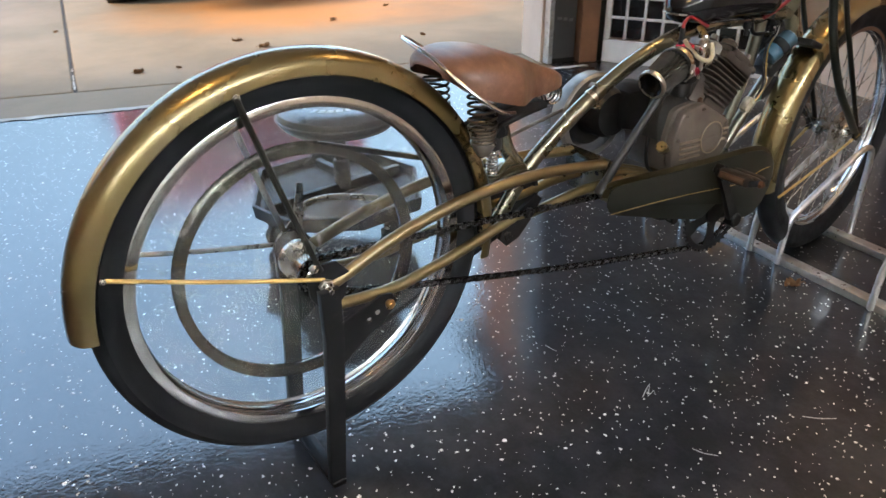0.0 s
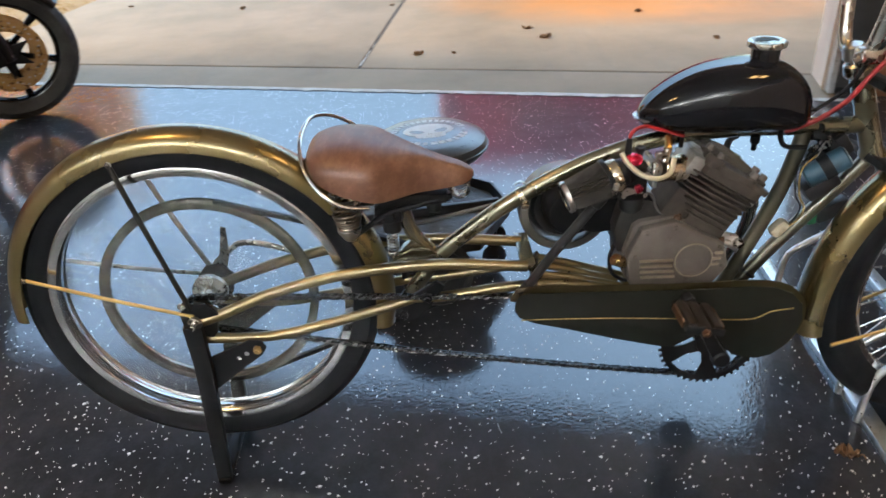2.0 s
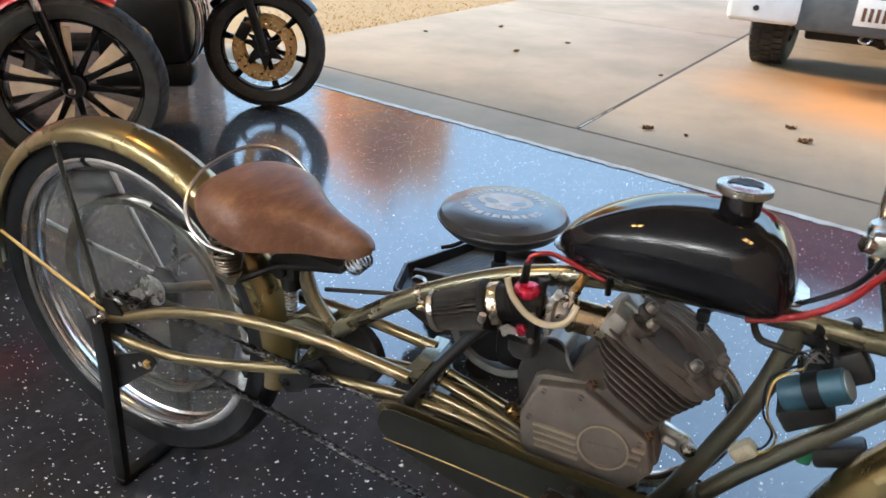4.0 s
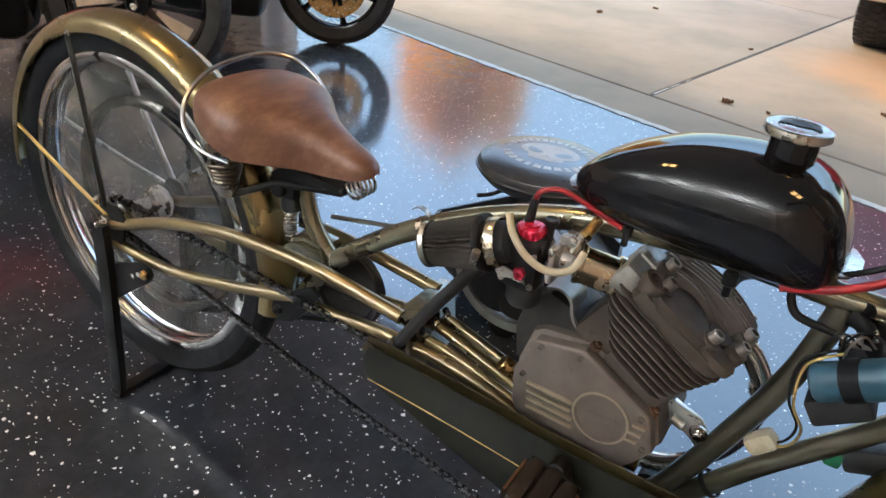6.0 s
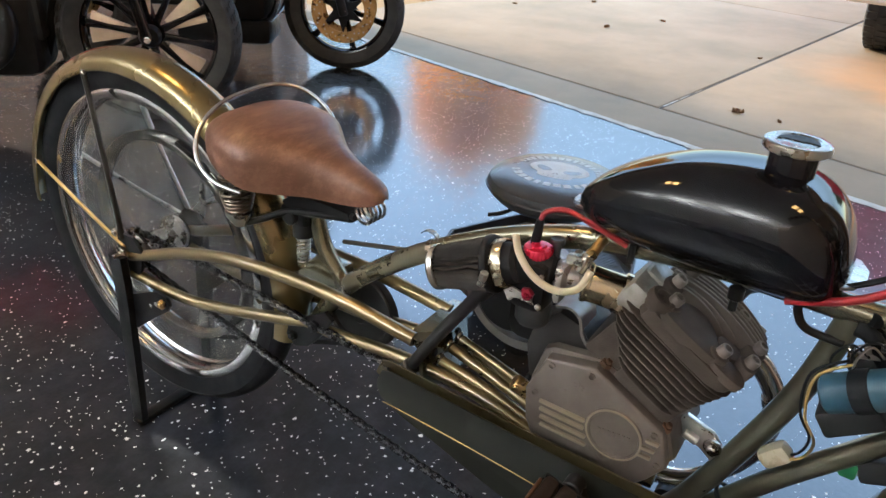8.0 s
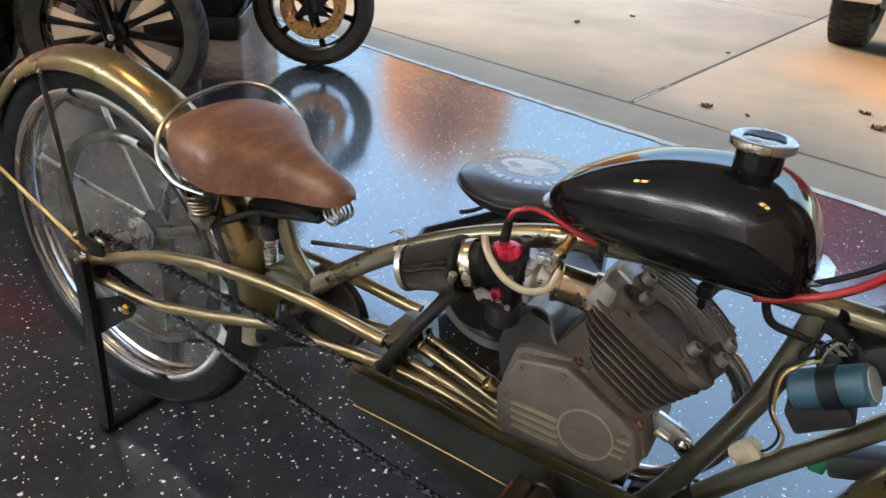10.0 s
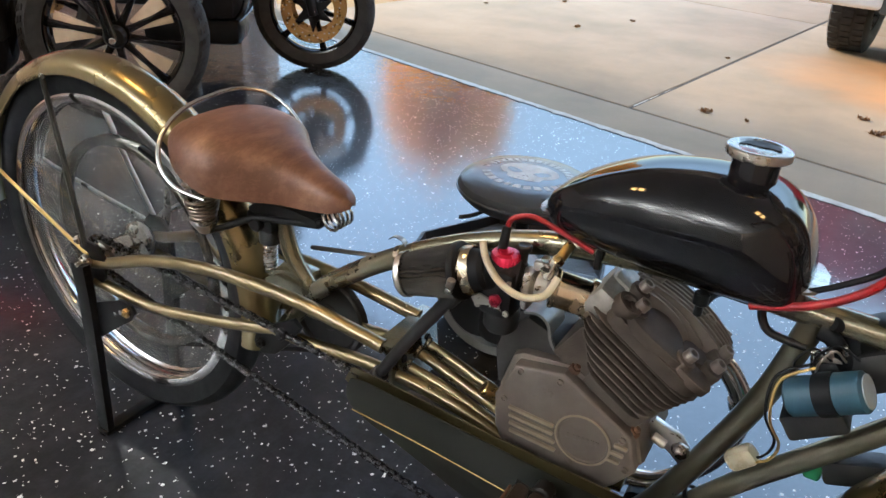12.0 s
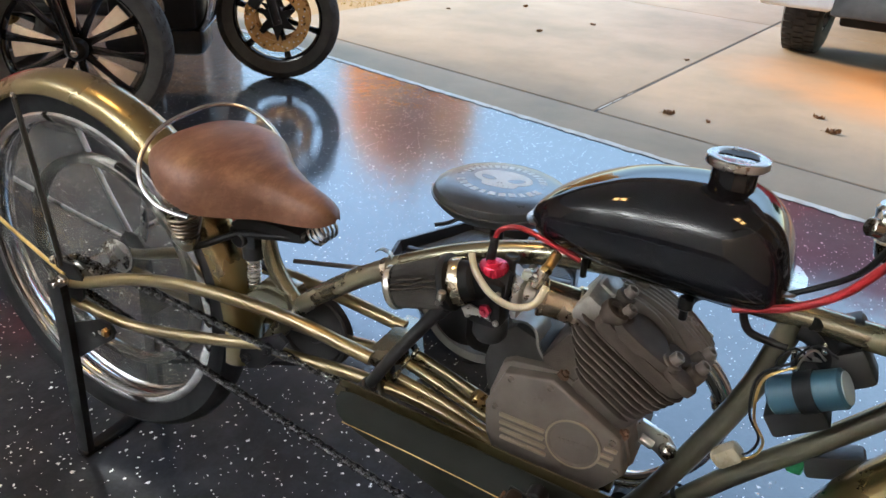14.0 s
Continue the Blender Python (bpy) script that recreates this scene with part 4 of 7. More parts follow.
def saddle_skin(inset=0.0):
    rings = []
    pts = curve([(a, b, c) for a, b, c, _ in SADDLE], 4)
    low = curve([(a, d, 0) for a, _, _, d in SADDLE], 4)
    for p, q in zip(pts, low):
        ring = []
        x, w, zt, zb = p.x, max(p.y - inset, 0.004), p.z - inset, q.y
        for i in range(25):
            t = math.pi * i / 24
            c, s = math.cos(t), math.sin(t)
            yy = w * math.copysign(abs(c) ** 0.72, c)
            zz = zb + (zt - zb) * s ** 0.62 if s > 0 else zb
            ring.append(Vector((x, yy * (1.0 - 0.06 * (1 - s)), zz)))
        rings.append(ring)
    return rings


outer = saddle_skin()
bm = bmesh.new()
loft([r + [Vector((v.x, v.y * 0.955, v.z - (0.004 if 0 < i < 24 else -0.0005))) for i, v in reversed(list(enumerate(r)))] for r in outer], bm)
saddle = part("saddle", bm, "leather", bike, "scuffed brown leather saddle")
hoop = [(0.335, -0.098, 0.608), (0.297, -0.112, 0.62), (0.262, -0.107, 0.644), (0.236, -0.078, 0.672), (0.226, -0.03, 0.696), (0.226, 0.03, 0.706), (0.236, 0.08, 0.708), (0.264, 0.112, 0.698), (0.304, 0.12, 0.674), (0.345, 0.108, 0.64)]
part("saddle_rail", tube(hoop, 0.0036, 10), "chrome", saddle, "bent chrome rail wire behind saddle")
for s in (-1, 1):
    bm = barrel_spring(Vector((0.296, s * 0.068, 0.546)), Vector((0.292, s * 0.068, 0.642)))
    part("saddle_spring", bm, "spring_steel", saddle, "dark bronze barrel spring")
    part("spring_cup", lathe([(0.004, 0), (0.009, 0.0), (0.021, 0.018), (0.0215, 0.024), (0.004, 0.025)], (0.296, s * 0.068, 0.536), (0, 0, 1), 24, closed=False), "dull_chrome", saddle)
    part("under_rail", tube([(0.295, s * 0.068, 0.536), (0.32, s * 0.05, 0.545), (0.36, s * 0.028, 0.562), (0.42, s * 0.022, 0.572), (0.474, s * 0.017, 0.583)], 0.0052, 10), "black_metal", saddle)
part("rail_plate", plate([(0.338, 0.572), (0.36, 0.588), (0.42, 0.592), (0.466, 0.588), (0.472, 0.575), (0.42, 0.566), (0.36, 0.552)], -0.024, 0.024, 0.004), "black_metal", saddle)
bm = coil((0.489, -0.019, 0.594), (0.489, 0.019, 0.594), 0.0165, 4, 0.0024)
part("nose_spring", bm, "dull_chrome", saddle)
bm = box(0.36, 0, 0.553, 0.05, 0.05, 0.03, None, 0.006)
rod((0.36, -0.034, 0.553), (0.36, 0.034, 0.553), 0.012, 14, bm)
part("saddle_clamp", bm, "black_metal", saddle)
bm = coil((0.362, -0.006, 0.462), (0.364, -0.006, 0.518), 0.0095, 9, 0.0019)
part("damper_spring", bm, "dull_chrome", saddle)
part("damper_boot", lathe([(0.006, 0), (0.016, 0.004), (0.017, 0.03), (0.011, 0.046), (0.004, 0.05)], (0.364, -0.006, 0.512), (0, 0, 1), 20, closed=False), "black_plastic", saddle)

# rear stand
bm = plate([(-0.022, 0.39), (0.012, 0.39), (0.012, 0.30), (-0.008, 0.012), (-0.036, 0.012), (-0.02, 0.30)], -0.096, -0.081, 0.0015)
stand = part("stand", bm, "black_metal", bike, "black steel rear wheel stand")
part("stand_leg", plate([(-0.022, 0.39), (0.012, 0.39), (0.012, 0.30), (-0.008, 0.012), (-0.036, 0.012), (-0.02, 0.30)], 0.081, 0.096, 0.0015), "black_metal", stand)
for s in (-1, 1):
    part("stand_bracket", plate([(0.008, 0.312), (0.085, 0.345), (0.108, 0.342), (0.116, 0.328), (0.106, 0.312), (0.07, 0.286), (0.005, 0.235)], s * 0.0805 - 0.003, s * 0.0805 + 0.003, 0.0012), "black_metal", stand)
    bm = hexnut((0.1, s * 0.084, 0.327), (0, s, 0), 0.009, 0.007)
    part("stand_bolt", bm, "brass", stand)
    bm = bmesh.new()
    for q in (0.062, 0.078):
        rod((q, s * 0.0838, 0.308 + (q - 0.062) * 0.6), (q, s * 0.0842, 0.308 + (q - 0.062) * 0.6), 0.0045, 12, bm)
    part("bracket_hole", bm, "bright_alu", stand)
part("stand_foot", box(-0.022, 0, 0.008, 0.026, 0.2, 0.012, None, 0.003), "black_metal", stand)

# pedal drive: chain case, chainring, cranks, pedals, chain
CR = (0.955, -0.062, 0.26)
case = [(0.575, 0.395), (0.583, 0.412), (0.6, 0.417), (0.75, 0.41), (0.881, 0.404), (1.0, 0.402), (1.045, 0.396), (1.078, 0.381), (1.1, 0.355), (1.106, 0.325), (1.1, 0.295), (1.085, 0.265), (1.06, 0.243), (1.03, 0.238),
        (0.985, 0.25), (0.955, 0.29), (0.91, 0.30), (0.87, 0.278), (0.845, 0.281), (0.76, 0.305), (0.67, 0.334), (0.61, 0.352), (0.583, 0.366), (0.575, 0.38)]
bm = plate(case, -0.0935, -0.0915, 0.0006)
guard = part("chain_case", bm, "olive_dark", bike, "dark olive chain guard with gold pinstripes")
lip = [(x, -0.084, z) for x, z in case[:12]]
bm = sweep(bmesh.new(), curve(lip, 4), [(-0.0085, -0.0009), (0.0085, -0.0009), (0.0085, 0.0009), (-0.0085, 0.0009)], up=(0, -1, 0.0))
part("case_lip", bm, "lip_gold", guard, "olive gold lip of the chain guard")
part("pinstripe", tube([(0.586, -0.0938, 0.361), (0.70, -0.0938, 0.356), (0.82, -0.0938, 0.347), (0.93, -0.0938, 0.336), (1.01, -0.0938, 0.331), (1.045, -0.0938, 0.345), (1.085, -0.0938, 0.349)], 0.0009, 6), "gold_line", guard)

bm = bmesh.new()
prof = [(0.0945, -0.0015), (0.0945, 0.0015), (0.083, 0.0015), (0.083, -0.0015)]
lathe(prof, CR, (0, 1, 0), 88, bm)
for i in range(44):
    t = 2 * math.pi * i / 44
    box(0, 0, 0, 0.006, 0.0028, 0.0055, Matrix.Translation(CR) @ Matrix.Rotation(t, 4, "Y") @ Matrix.Translation((0.0965, 0, 0)), 0, bm)
for i in range(5):
    t = 2 * math.pi * (i + 0.25) / 5
    m = Matrix.Translation(CR) @ Matrix.Rotation(t, 4, "Y")
    plate([(0.018, -0.016), (0.05, -0.011), (0.086, -0.022), (0.086, 0.022), (0.05, 0.011), (0.018, 0.016)], -0.0014, 0.0014, 0, bm, m)
lathe([(0.01, -0.008), (0.028, -0.006), (0.03, 0.004), (0.01, 0.006)], CR, (0, 1, 0), 28, bm, False)
chainring = part("chainring", bm, "black_metal", bike, "black chainring with broad cut-outs")


def crank(s, end, y):
    a = Vector((CR[0], y, CR[2]))
    b = Vector(end)
    bm = bmesh.new()
    sweep(bm, [a + (b - a) * t for t in (-0.06, 0.0, 0.5, 1.0, 1.05)], [(-0.011, -0.006), (0.011, -0.006), (0.012, 0), (0.011, 0.006), (-0.011, 0.006), (-0.012, 0)], scale=[0.9, 1.15, 0.85, 1.0, 0.7], up=(0, 1, 0))
    rod((b.x, y - 0.011, b.z), (b.x, y + 0.011, b.z), 0.0125, 18, bm)
    rod((a.x, y - 0.012, a.z), (a.x, y + 0.012, a.z), 0.0165, 18, bm)
    ob = part("crank_arm", bm, "black_metal", bike)
    y0, y1 = (y + s * 0.012, y + s * 0.09)
    ym = 0.5 * (y0 + y1)
    tilt = Matrix.Translation((b.x, ym, b.z)) @ Matrix.Rotation(radians(12), 4, "Y")
    bm = rod((b.x, y, b.z), (b.x, y1, b.z), 0.006, 10)
    box(0, 0, 0, 0.022, abs(y1 - y0), 0.02, tilt, 0.006, bm)
    ped = part("pedal", bm, "brown_rubber", bike, "worn brown block pedal with dirty amber reflectors")
    for q in (-0.022, 0.022):
        part("pedal_block", box(q, 0, 0, 0.02, abs(y1 - y0) * 0.94, 0.024, tilt, 0.007), "brown_rubber", ped)
        part("reflector", box(math.copysign(0.0345, q), 0, 0, 0.004, 0.056, 0.013, tilt, 0.001), "amber_dull", ped)
    for yy in (-0.5, 0.5):
        part("pedal_end_plate", box(0, yy * abs(y1 - y0), 0, 0.066, 0.004, 0.014, tilt, 0.002), "rubber", ped)
    part("pedal_bolt", hexnut((b.x, y + s * 0.093, b.z), (0, s, 0), 0.008, 0.007), "rusty", ped)
    return ob


crank(-1, (0.88, -0.112, 0.393), -0.112)
crank(1, (1.0, 0.082, 0.172), 0.082)

# chain, link by link
CY = -0.046


def chain_path():
    a, ra = Vector((0.0, 0, 0.393)), 0.032
    b, rb = Vector((CR[0], 0, CR[2])), 0.0935
    d = (b - a).length
    base = math.atan2(b.z - a.z, b.x - a.x)
    off = math.asin((rb - ra) / d)
    ta, tb = base + math.pi / 2 + off, base - math.pi / 2 - off
    pts = []
    for i in range(25):
        t = ta + (2 * math.pi - (ta - tb)) * i / 24
        pts.append(a + Vector((math.cos(t), 0, math.sin(t))) * ra)
    pts2 = []
    for i in range(33):
        t = tb + (ta - tb) * i / 32
        pts2.append(b + Vector((math.cos(t), 0, math.sin(t))) * rb)
    low = [pts[-1].lerp(pts2[0], i / 40) - Vector((0, 0, 0.010 * math.sin(math.pi * i / 40))) for i in range(1, 40)]
    top = [pts2[-1].lerp(pts[0], i / 40) for i in range(1, 40)]
    return pts + low + pts2 + top


loop = chain_path()
loop.append(loop[0])
acc = [0.0]
for a, b in zip(loop, loop[1:]):
    acc.append(acc[-1] + (b - a).length)
count = int(acc[-1] / 0.0127) // 2 * 2
pitch = acc[-1] / count


def on_loop(s):
    s %= acc[-1]
    i = max(j for j in range(len(acc) - 1) if acc[j] <= s)
    return loop[i].lerp(loop[i + 1], (s - acc[i]) / max(acc[i + 1] - acc[i], 1e-9))


def link_mesh(wide):
    bm = bmesh.new()
    out = []
    h, g = pitch / 2, 0.0046
    for i in range(5):
        t = radians(-90 + 45 * i)
        out.append((h + g * math.cos(t), g * math.sin(t)))
    for i in range(5):
        t = radians(90 + 45 * i)
        out.append((-h + g * math.cos(t), g * math.sin(t)))
    for s in (-1, 1):
        y = s * (0.0042 if wide else 0.0028)
        plate(out, y - 0.0006, y + 0.0006, 0, bm)
    if wide:
        for q in (-h, h):
            rod((q, -0.0056, 0), (q, 0.0056, 0), 0.0019, 6, bm)
    else:
        for q in (-h, h):
            rod((q, -0.0022, 0), (q, 0.0022, 0), 0.0046, 8, bm)
    me = mesh_of("chain_link", bm, False)
    me.materials.append(M["chain_bright"])
    return me


M["case_grey"] = surface("dark_grey_casting", (0.028, 0.027, 0.026), (0.05, 0.048, 0.047), 0.5, 0.4, 20, 500, 0.25)
M["chain_bright"] = surface("worn_chain_plate_steel", (0.06, 0.06, 0.062), (0.125, 0.125, 0.127), 0.24, 0.95, 60, 500, 0.1)
M["chain"] = surface("oily_chain_steel", (0.012, 0.012, 0.0125), (0.03, 0.03, 0.031), 0.3, 0.6, 60, 500, 0.1)
chain = part("chain", rod((0.0, CY - 0.001, 0.36), (0.0127, CY - 0.001, 0.36), 0.001, 6), "chain", bike, "oily black roller chain")
links = [link_mesh(True), link_mesh(False)]
for i in range(count):
    p, q = on_loop(i * pitch), on_loop((i + 1) * pitch)
    c, d = (p + q) / 2, q - p
    ob = new("chain_link", links[i % 2])
    ob.parent = chain
    ob.matrix_basis = Matrix.Translation((c.x, CY, c.z)) @ Matrix.Rotation(-math.atan2(d.z, d.x), 4, "Y")

# belt drive on the far side
BY = 0.040
def belt_run(a, b):
    bm = sweep(bmesh.new(), curve([a, [(a[i] + b[i]) / 2 for i in range(3)], b], 6), [(-0.006, -0.004), (0.006, -0.004), (0.0045, 0.004), (-0.0045, 0.004)], up=(0, 0, 1))
    return bm


bm = belt_run((0.045, BY - 0.014, 0.58), (0.42, BY, 0.45))
join(bm, belt_run((0.05, BY - 0.014, 0.182), (0.44, BY, 0.322)))
belt = part("drive_belt", bm, "rubber", bike, "black rubber drive belt")
bm = lathe([(0.008, 0), (0.02, 0), (0.024, 0.004), (0.056, 0.004), (0.06, 0.0), (0.067, 0.0), (0.07, 0.003), (0.062, 0.008), (0.062, 0.012), (0.07, 0.017), (0.067, 0.02), (0.02, 0.024), (0.008, 0.024)], (0.44, 0.03, 0.388), (0, 1, 0), 40, closed=False)
part("idler_pulley", bm, "black_plastic", bike, "black belt idler pulley")
part("belt_rod", rod((0.37, 0.08, 0.472), (0.66, 0.09, 0.528), 0.004, 8), "grey_plastic", bike)

# engine
bm = plate([(0.778, 0.46), (0.792, 0.512), (0.805, 0.52), (0.868, 0.528), (0.915, 0.505), (0.955, 0.478), (0.97, 0.43), (0.952, 0.398), (0.928, 0.374), (0.80, 0.38), (0.782, 0.41)], -0.042, 0.072, 0.006)
engine = part("engine", bm, "cast_alu", bike, "cast aluminium single cylinder gasoline engine")
cover = [(0.781, 0.458), (0.803, 0.512), (0.864, 0.524), (0.953, 0.474), (0.966, 0.428), (0.947, 0.4), (0.926, 0.376), (0.80, 0.383), (0.786, 0.412)]
side_cover = part("side_cover", plate(cover, -0.06, -0.041, 0.004, seg=3), "cast_alu", engine, "brownish grey cast side cover")
LOGO = (0.9, 0.446)
bm = lathe([(0.0005, -0.0006), (0.0295, -0.0006), (0.0305, -0.0026), (0.034, -0.0026), (0.0352, 0.0), (0.0352, 0.003), (0.0005, 0.003)], (LOGO[0], -0.0605, LOGO[1]), (0, 1, 0), 44)
part("round_badge", bm, "cast_alu", side_cover)
part("badge_ring", lathe([(0.0325, -0.0032), (0.0345, -0.0032), (0.0352, -0.002), (0.0318, -0.002)], (LOGO[0], -0.0605, LOGO[1]), (0, 1, 0), 44), "worn_edge", side_cover)
bm = bmesh.new()
for i in range(7):
    box(LOGO[0] - 0.018 + i * 0.006, -0.0617, LOGO[1] - 0.001 + i * 0.0005, 0.0042, 0.0012, 0.007, None, 0.0004, bm)
part("badge_bar", bm, "cast_alu", side_cover)
for i in range(4):
    z = 0.462 - 0.0115 * i
    x0 = 0.803 + 0.0015 * i
    x1 = LOGO[0] - 0.036 + (0.0 if i < 2 else 0.002 * i)
    part("raised_bar", box((x0 + x1) / 2, -0.0612, z - 0.012, x1 - x0, 0.006, 0.0046, Matrix.Translation((x0, 0, z)) @ Matrix.Rotation(radians(2), 4, "Y") @ Matrix.Translation((-x0, 0, -z)), 0.0015), "worn_edge", side_cover)
for i in range(3):
    part("raised_bar", box(LOGO[0] + 0.045 - 0.003 * i, -0.0612, 0.458 - 0.0115 * i, 0.016, 0.006, 0.0046, Matrix(), 0.0015), "worn_edge", side_cover)
for x, z in ((0.795, 0.458), (0.812, 0.506), (0.862, 0.513), (0.945, 0.468), (0.955, 0.428), (0.922, 0.385), (0.86, 0.384), (0.804, 0.392)):
    bm = lathe([(0.0044, 0), (0.0044, 0.003), (0.0034, 0.0034), (0.0025, 0.0012), (0.0005, 0.0012)], (x, -0.0595, z), (0, -1, 0), 14, closed=False)
    part("cover_screw", bm, "cast_alu", side_cover)
part("drain_plug", lathe([(0.0005, 0.028), (0.0095, 0.028), (0.0115, 0.026), (0.0115, 0.004), (0.009, 0.0)], (0.782, -0.04, 0.436), (-0.76, -0.3, 0.5), 12, closed=False), "brass", engine, "brass drain plug")

# cylinder and head, tilted forward
TILTC = radians(32)
CE = Vector((0.943, -0.003, 0.561))
MC = Matrix.Translation(CE) @ Matrix.Rotation(TILTC, 4, "Y")


def fin_mesh(lx, ly, th, r=0.02):
    bm = bmesh.new()
    pts = []
    for cx, cy, a in ((lx - r, ly - r, 0), (-lx + r, ly - r, 90), (-lx + r, -ly + r, 180), (lx - r, -ly + r, 270)):
        for i in range(5):
            t = radians(a + 22.5 * i)
            pts.append((cx + r * math.cos(t), cy + r * math.sin(t)))
    rows = [[bm.verts.new((x * k, y * k, th * h)) for x, y in pts] for k, h in ((0.86, -1.0), (0.975, -0.82), (1.0, -0.3), (1.0, 0.3), (0.975, 0.82), (0.86, 1.0))]
    lo, hi = rows[0], rows[-1]
    n = len(pts)
    for a, b in zip(rows, rows[1:]):
        for j in range(n):
            bm.faces.new((a[j], a[(j + 1) % n], b[(j + 1) % n], b[j]))
    bm.faces.new(lo[::-1])
    bm.faces.new(hi)
    return bm


M["tarnished_alu"] = surface("tarnished_aluminium", (0.18, 0.176, 0.17), (0.27, 0.265, 0.257), 0.42, 0.7, 20, 500, 0.15)
M["bare_casting"] = surface("pitted_bare_casting", (0.2, 0.19, 0.175), (0.34, 0.33, 0.31), 0.5, 0.6, 40, 400, 0.3)
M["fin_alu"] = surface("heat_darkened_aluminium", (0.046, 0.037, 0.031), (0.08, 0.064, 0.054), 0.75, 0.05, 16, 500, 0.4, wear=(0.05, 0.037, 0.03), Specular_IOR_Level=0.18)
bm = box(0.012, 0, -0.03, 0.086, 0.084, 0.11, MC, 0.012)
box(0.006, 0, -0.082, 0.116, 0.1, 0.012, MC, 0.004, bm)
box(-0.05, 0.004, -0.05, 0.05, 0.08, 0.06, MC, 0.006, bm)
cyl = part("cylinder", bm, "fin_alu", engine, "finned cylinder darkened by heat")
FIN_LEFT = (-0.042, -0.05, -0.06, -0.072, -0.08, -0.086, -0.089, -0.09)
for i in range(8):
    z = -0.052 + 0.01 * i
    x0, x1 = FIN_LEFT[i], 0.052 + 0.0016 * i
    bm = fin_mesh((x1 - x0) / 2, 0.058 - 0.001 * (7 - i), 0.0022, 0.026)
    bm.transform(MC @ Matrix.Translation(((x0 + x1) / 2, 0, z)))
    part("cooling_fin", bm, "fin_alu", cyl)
for x, y in ((-0.042, -0.038), (0.055, -0.04)):
    part("base_nut", hexnut(MC @ Vector((x, y, -0.076)), MC.to_3x3() @ Vector((0, 0, 1)), 0.0075, 0.009), "rusty", cyl)
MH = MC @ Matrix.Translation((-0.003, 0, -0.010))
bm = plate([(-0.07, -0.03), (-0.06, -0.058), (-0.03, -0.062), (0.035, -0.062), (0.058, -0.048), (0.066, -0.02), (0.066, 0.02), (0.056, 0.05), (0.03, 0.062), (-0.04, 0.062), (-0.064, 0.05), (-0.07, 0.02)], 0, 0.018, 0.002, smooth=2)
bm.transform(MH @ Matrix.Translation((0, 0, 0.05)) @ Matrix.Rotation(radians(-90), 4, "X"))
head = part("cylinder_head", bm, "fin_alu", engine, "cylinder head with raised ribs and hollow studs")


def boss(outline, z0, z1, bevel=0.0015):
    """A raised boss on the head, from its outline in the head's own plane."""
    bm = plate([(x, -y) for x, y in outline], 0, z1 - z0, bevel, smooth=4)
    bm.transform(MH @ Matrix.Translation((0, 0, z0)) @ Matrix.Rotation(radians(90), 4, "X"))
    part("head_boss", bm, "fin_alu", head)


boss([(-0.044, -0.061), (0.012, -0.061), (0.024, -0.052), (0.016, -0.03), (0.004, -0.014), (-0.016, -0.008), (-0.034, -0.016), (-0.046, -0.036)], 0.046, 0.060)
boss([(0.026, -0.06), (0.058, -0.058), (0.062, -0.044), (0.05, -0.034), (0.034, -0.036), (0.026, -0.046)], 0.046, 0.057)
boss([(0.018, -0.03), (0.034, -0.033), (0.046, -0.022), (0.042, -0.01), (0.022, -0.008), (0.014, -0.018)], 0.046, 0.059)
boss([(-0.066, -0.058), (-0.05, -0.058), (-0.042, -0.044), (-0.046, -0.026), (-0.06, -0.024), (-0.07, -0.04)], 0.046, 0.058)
part("port_recess", lathe([(0.0005, 0.004), (0.008, 0.004), (0.01, 0.0095), (0.0145, 0.0095), (0.016, 0.006), (0.016, 0.0)], MH @ Vector((-0.058, -0.05, 0.056)), MH.to_3x3() @ Vector((0, 0, 1)), 24, closed=False), "fin_alu", head)
for i in range(8):
    y = -0.006 + 0.0082 * i
    x0, x1 = -0.066 + 0.0012 * abs(i - 3), 0.058 + 0.004 * min(i, 3) - 0.0025 * max(i - 4, 0)
    if i < 2:
        x1 = 0.016 + 0.018 * i
    ln = x1 - x0
    hh = 0.024 if i > 1 else 0.019
    arch = [(x0 + ln * k / 12, hh * math.sin(math.pi * (0.1 + 0.8 * k / 12)) ** 0.6) for k in range(13)]
    bm = plate([(x0, -0.004)] + arch + [(x1, -0.004)], y - 0.0012, y + 0.0012, 0.0005, seg=1)
    bm.transform(MH @ Matrix.Translation((0, 0, 0.049)))
    # ribs paler than the head, standing in for glints along their edges
    part("head_rib", bm, "cast_alu", head)
for x, y in ((-0.0465, -0.041), (0.023, -0.046), (0.0545, -0.022), (0.056, 0.012), (0.0225, 0.034), (-0.056, -0.008), (-0.05, 0.028)):
    bm = lathe([(0.0078, 0), (0.0072, 0.026), (0.0064, 0.0275), (0.0046, 0.0275), (0.0042, 0.019), (0.0005, 0.019)], MH @ Vector((x, y, 0.046)), MH.to_3x3() @ Vector((0, 0, 1)), 18, closed=False)
    part("head_stud", bm, "cast_alu", head)
    part("stud_collar", lathe([(0.0125, 0.0), (0.0122, 0.012), (0.0112, 0.0165), (0.0075, 0.0175)], MH @ Vector((x, y, 0.046)), MH.to_3x3() @ Vector((0, 0, 1)), 18, closed=False), "fin_alu", head)
bm = box(-0.08, -0.012, 0.022, 0.03, 0.074, 0.04, MC, 0.008)
box(-0.074, 0.002, 0.03, 0.034, 0.04, 0.034, MC, 0.007, bm)
part("port_block", bm, "bare_casting", head, "bright bare aluminium port block")
part("shroud_strip", box(0.0, 0.064, 0.04, 0.11, 0.004, 0.022, MC, 0.0015), "bright_alu", head)
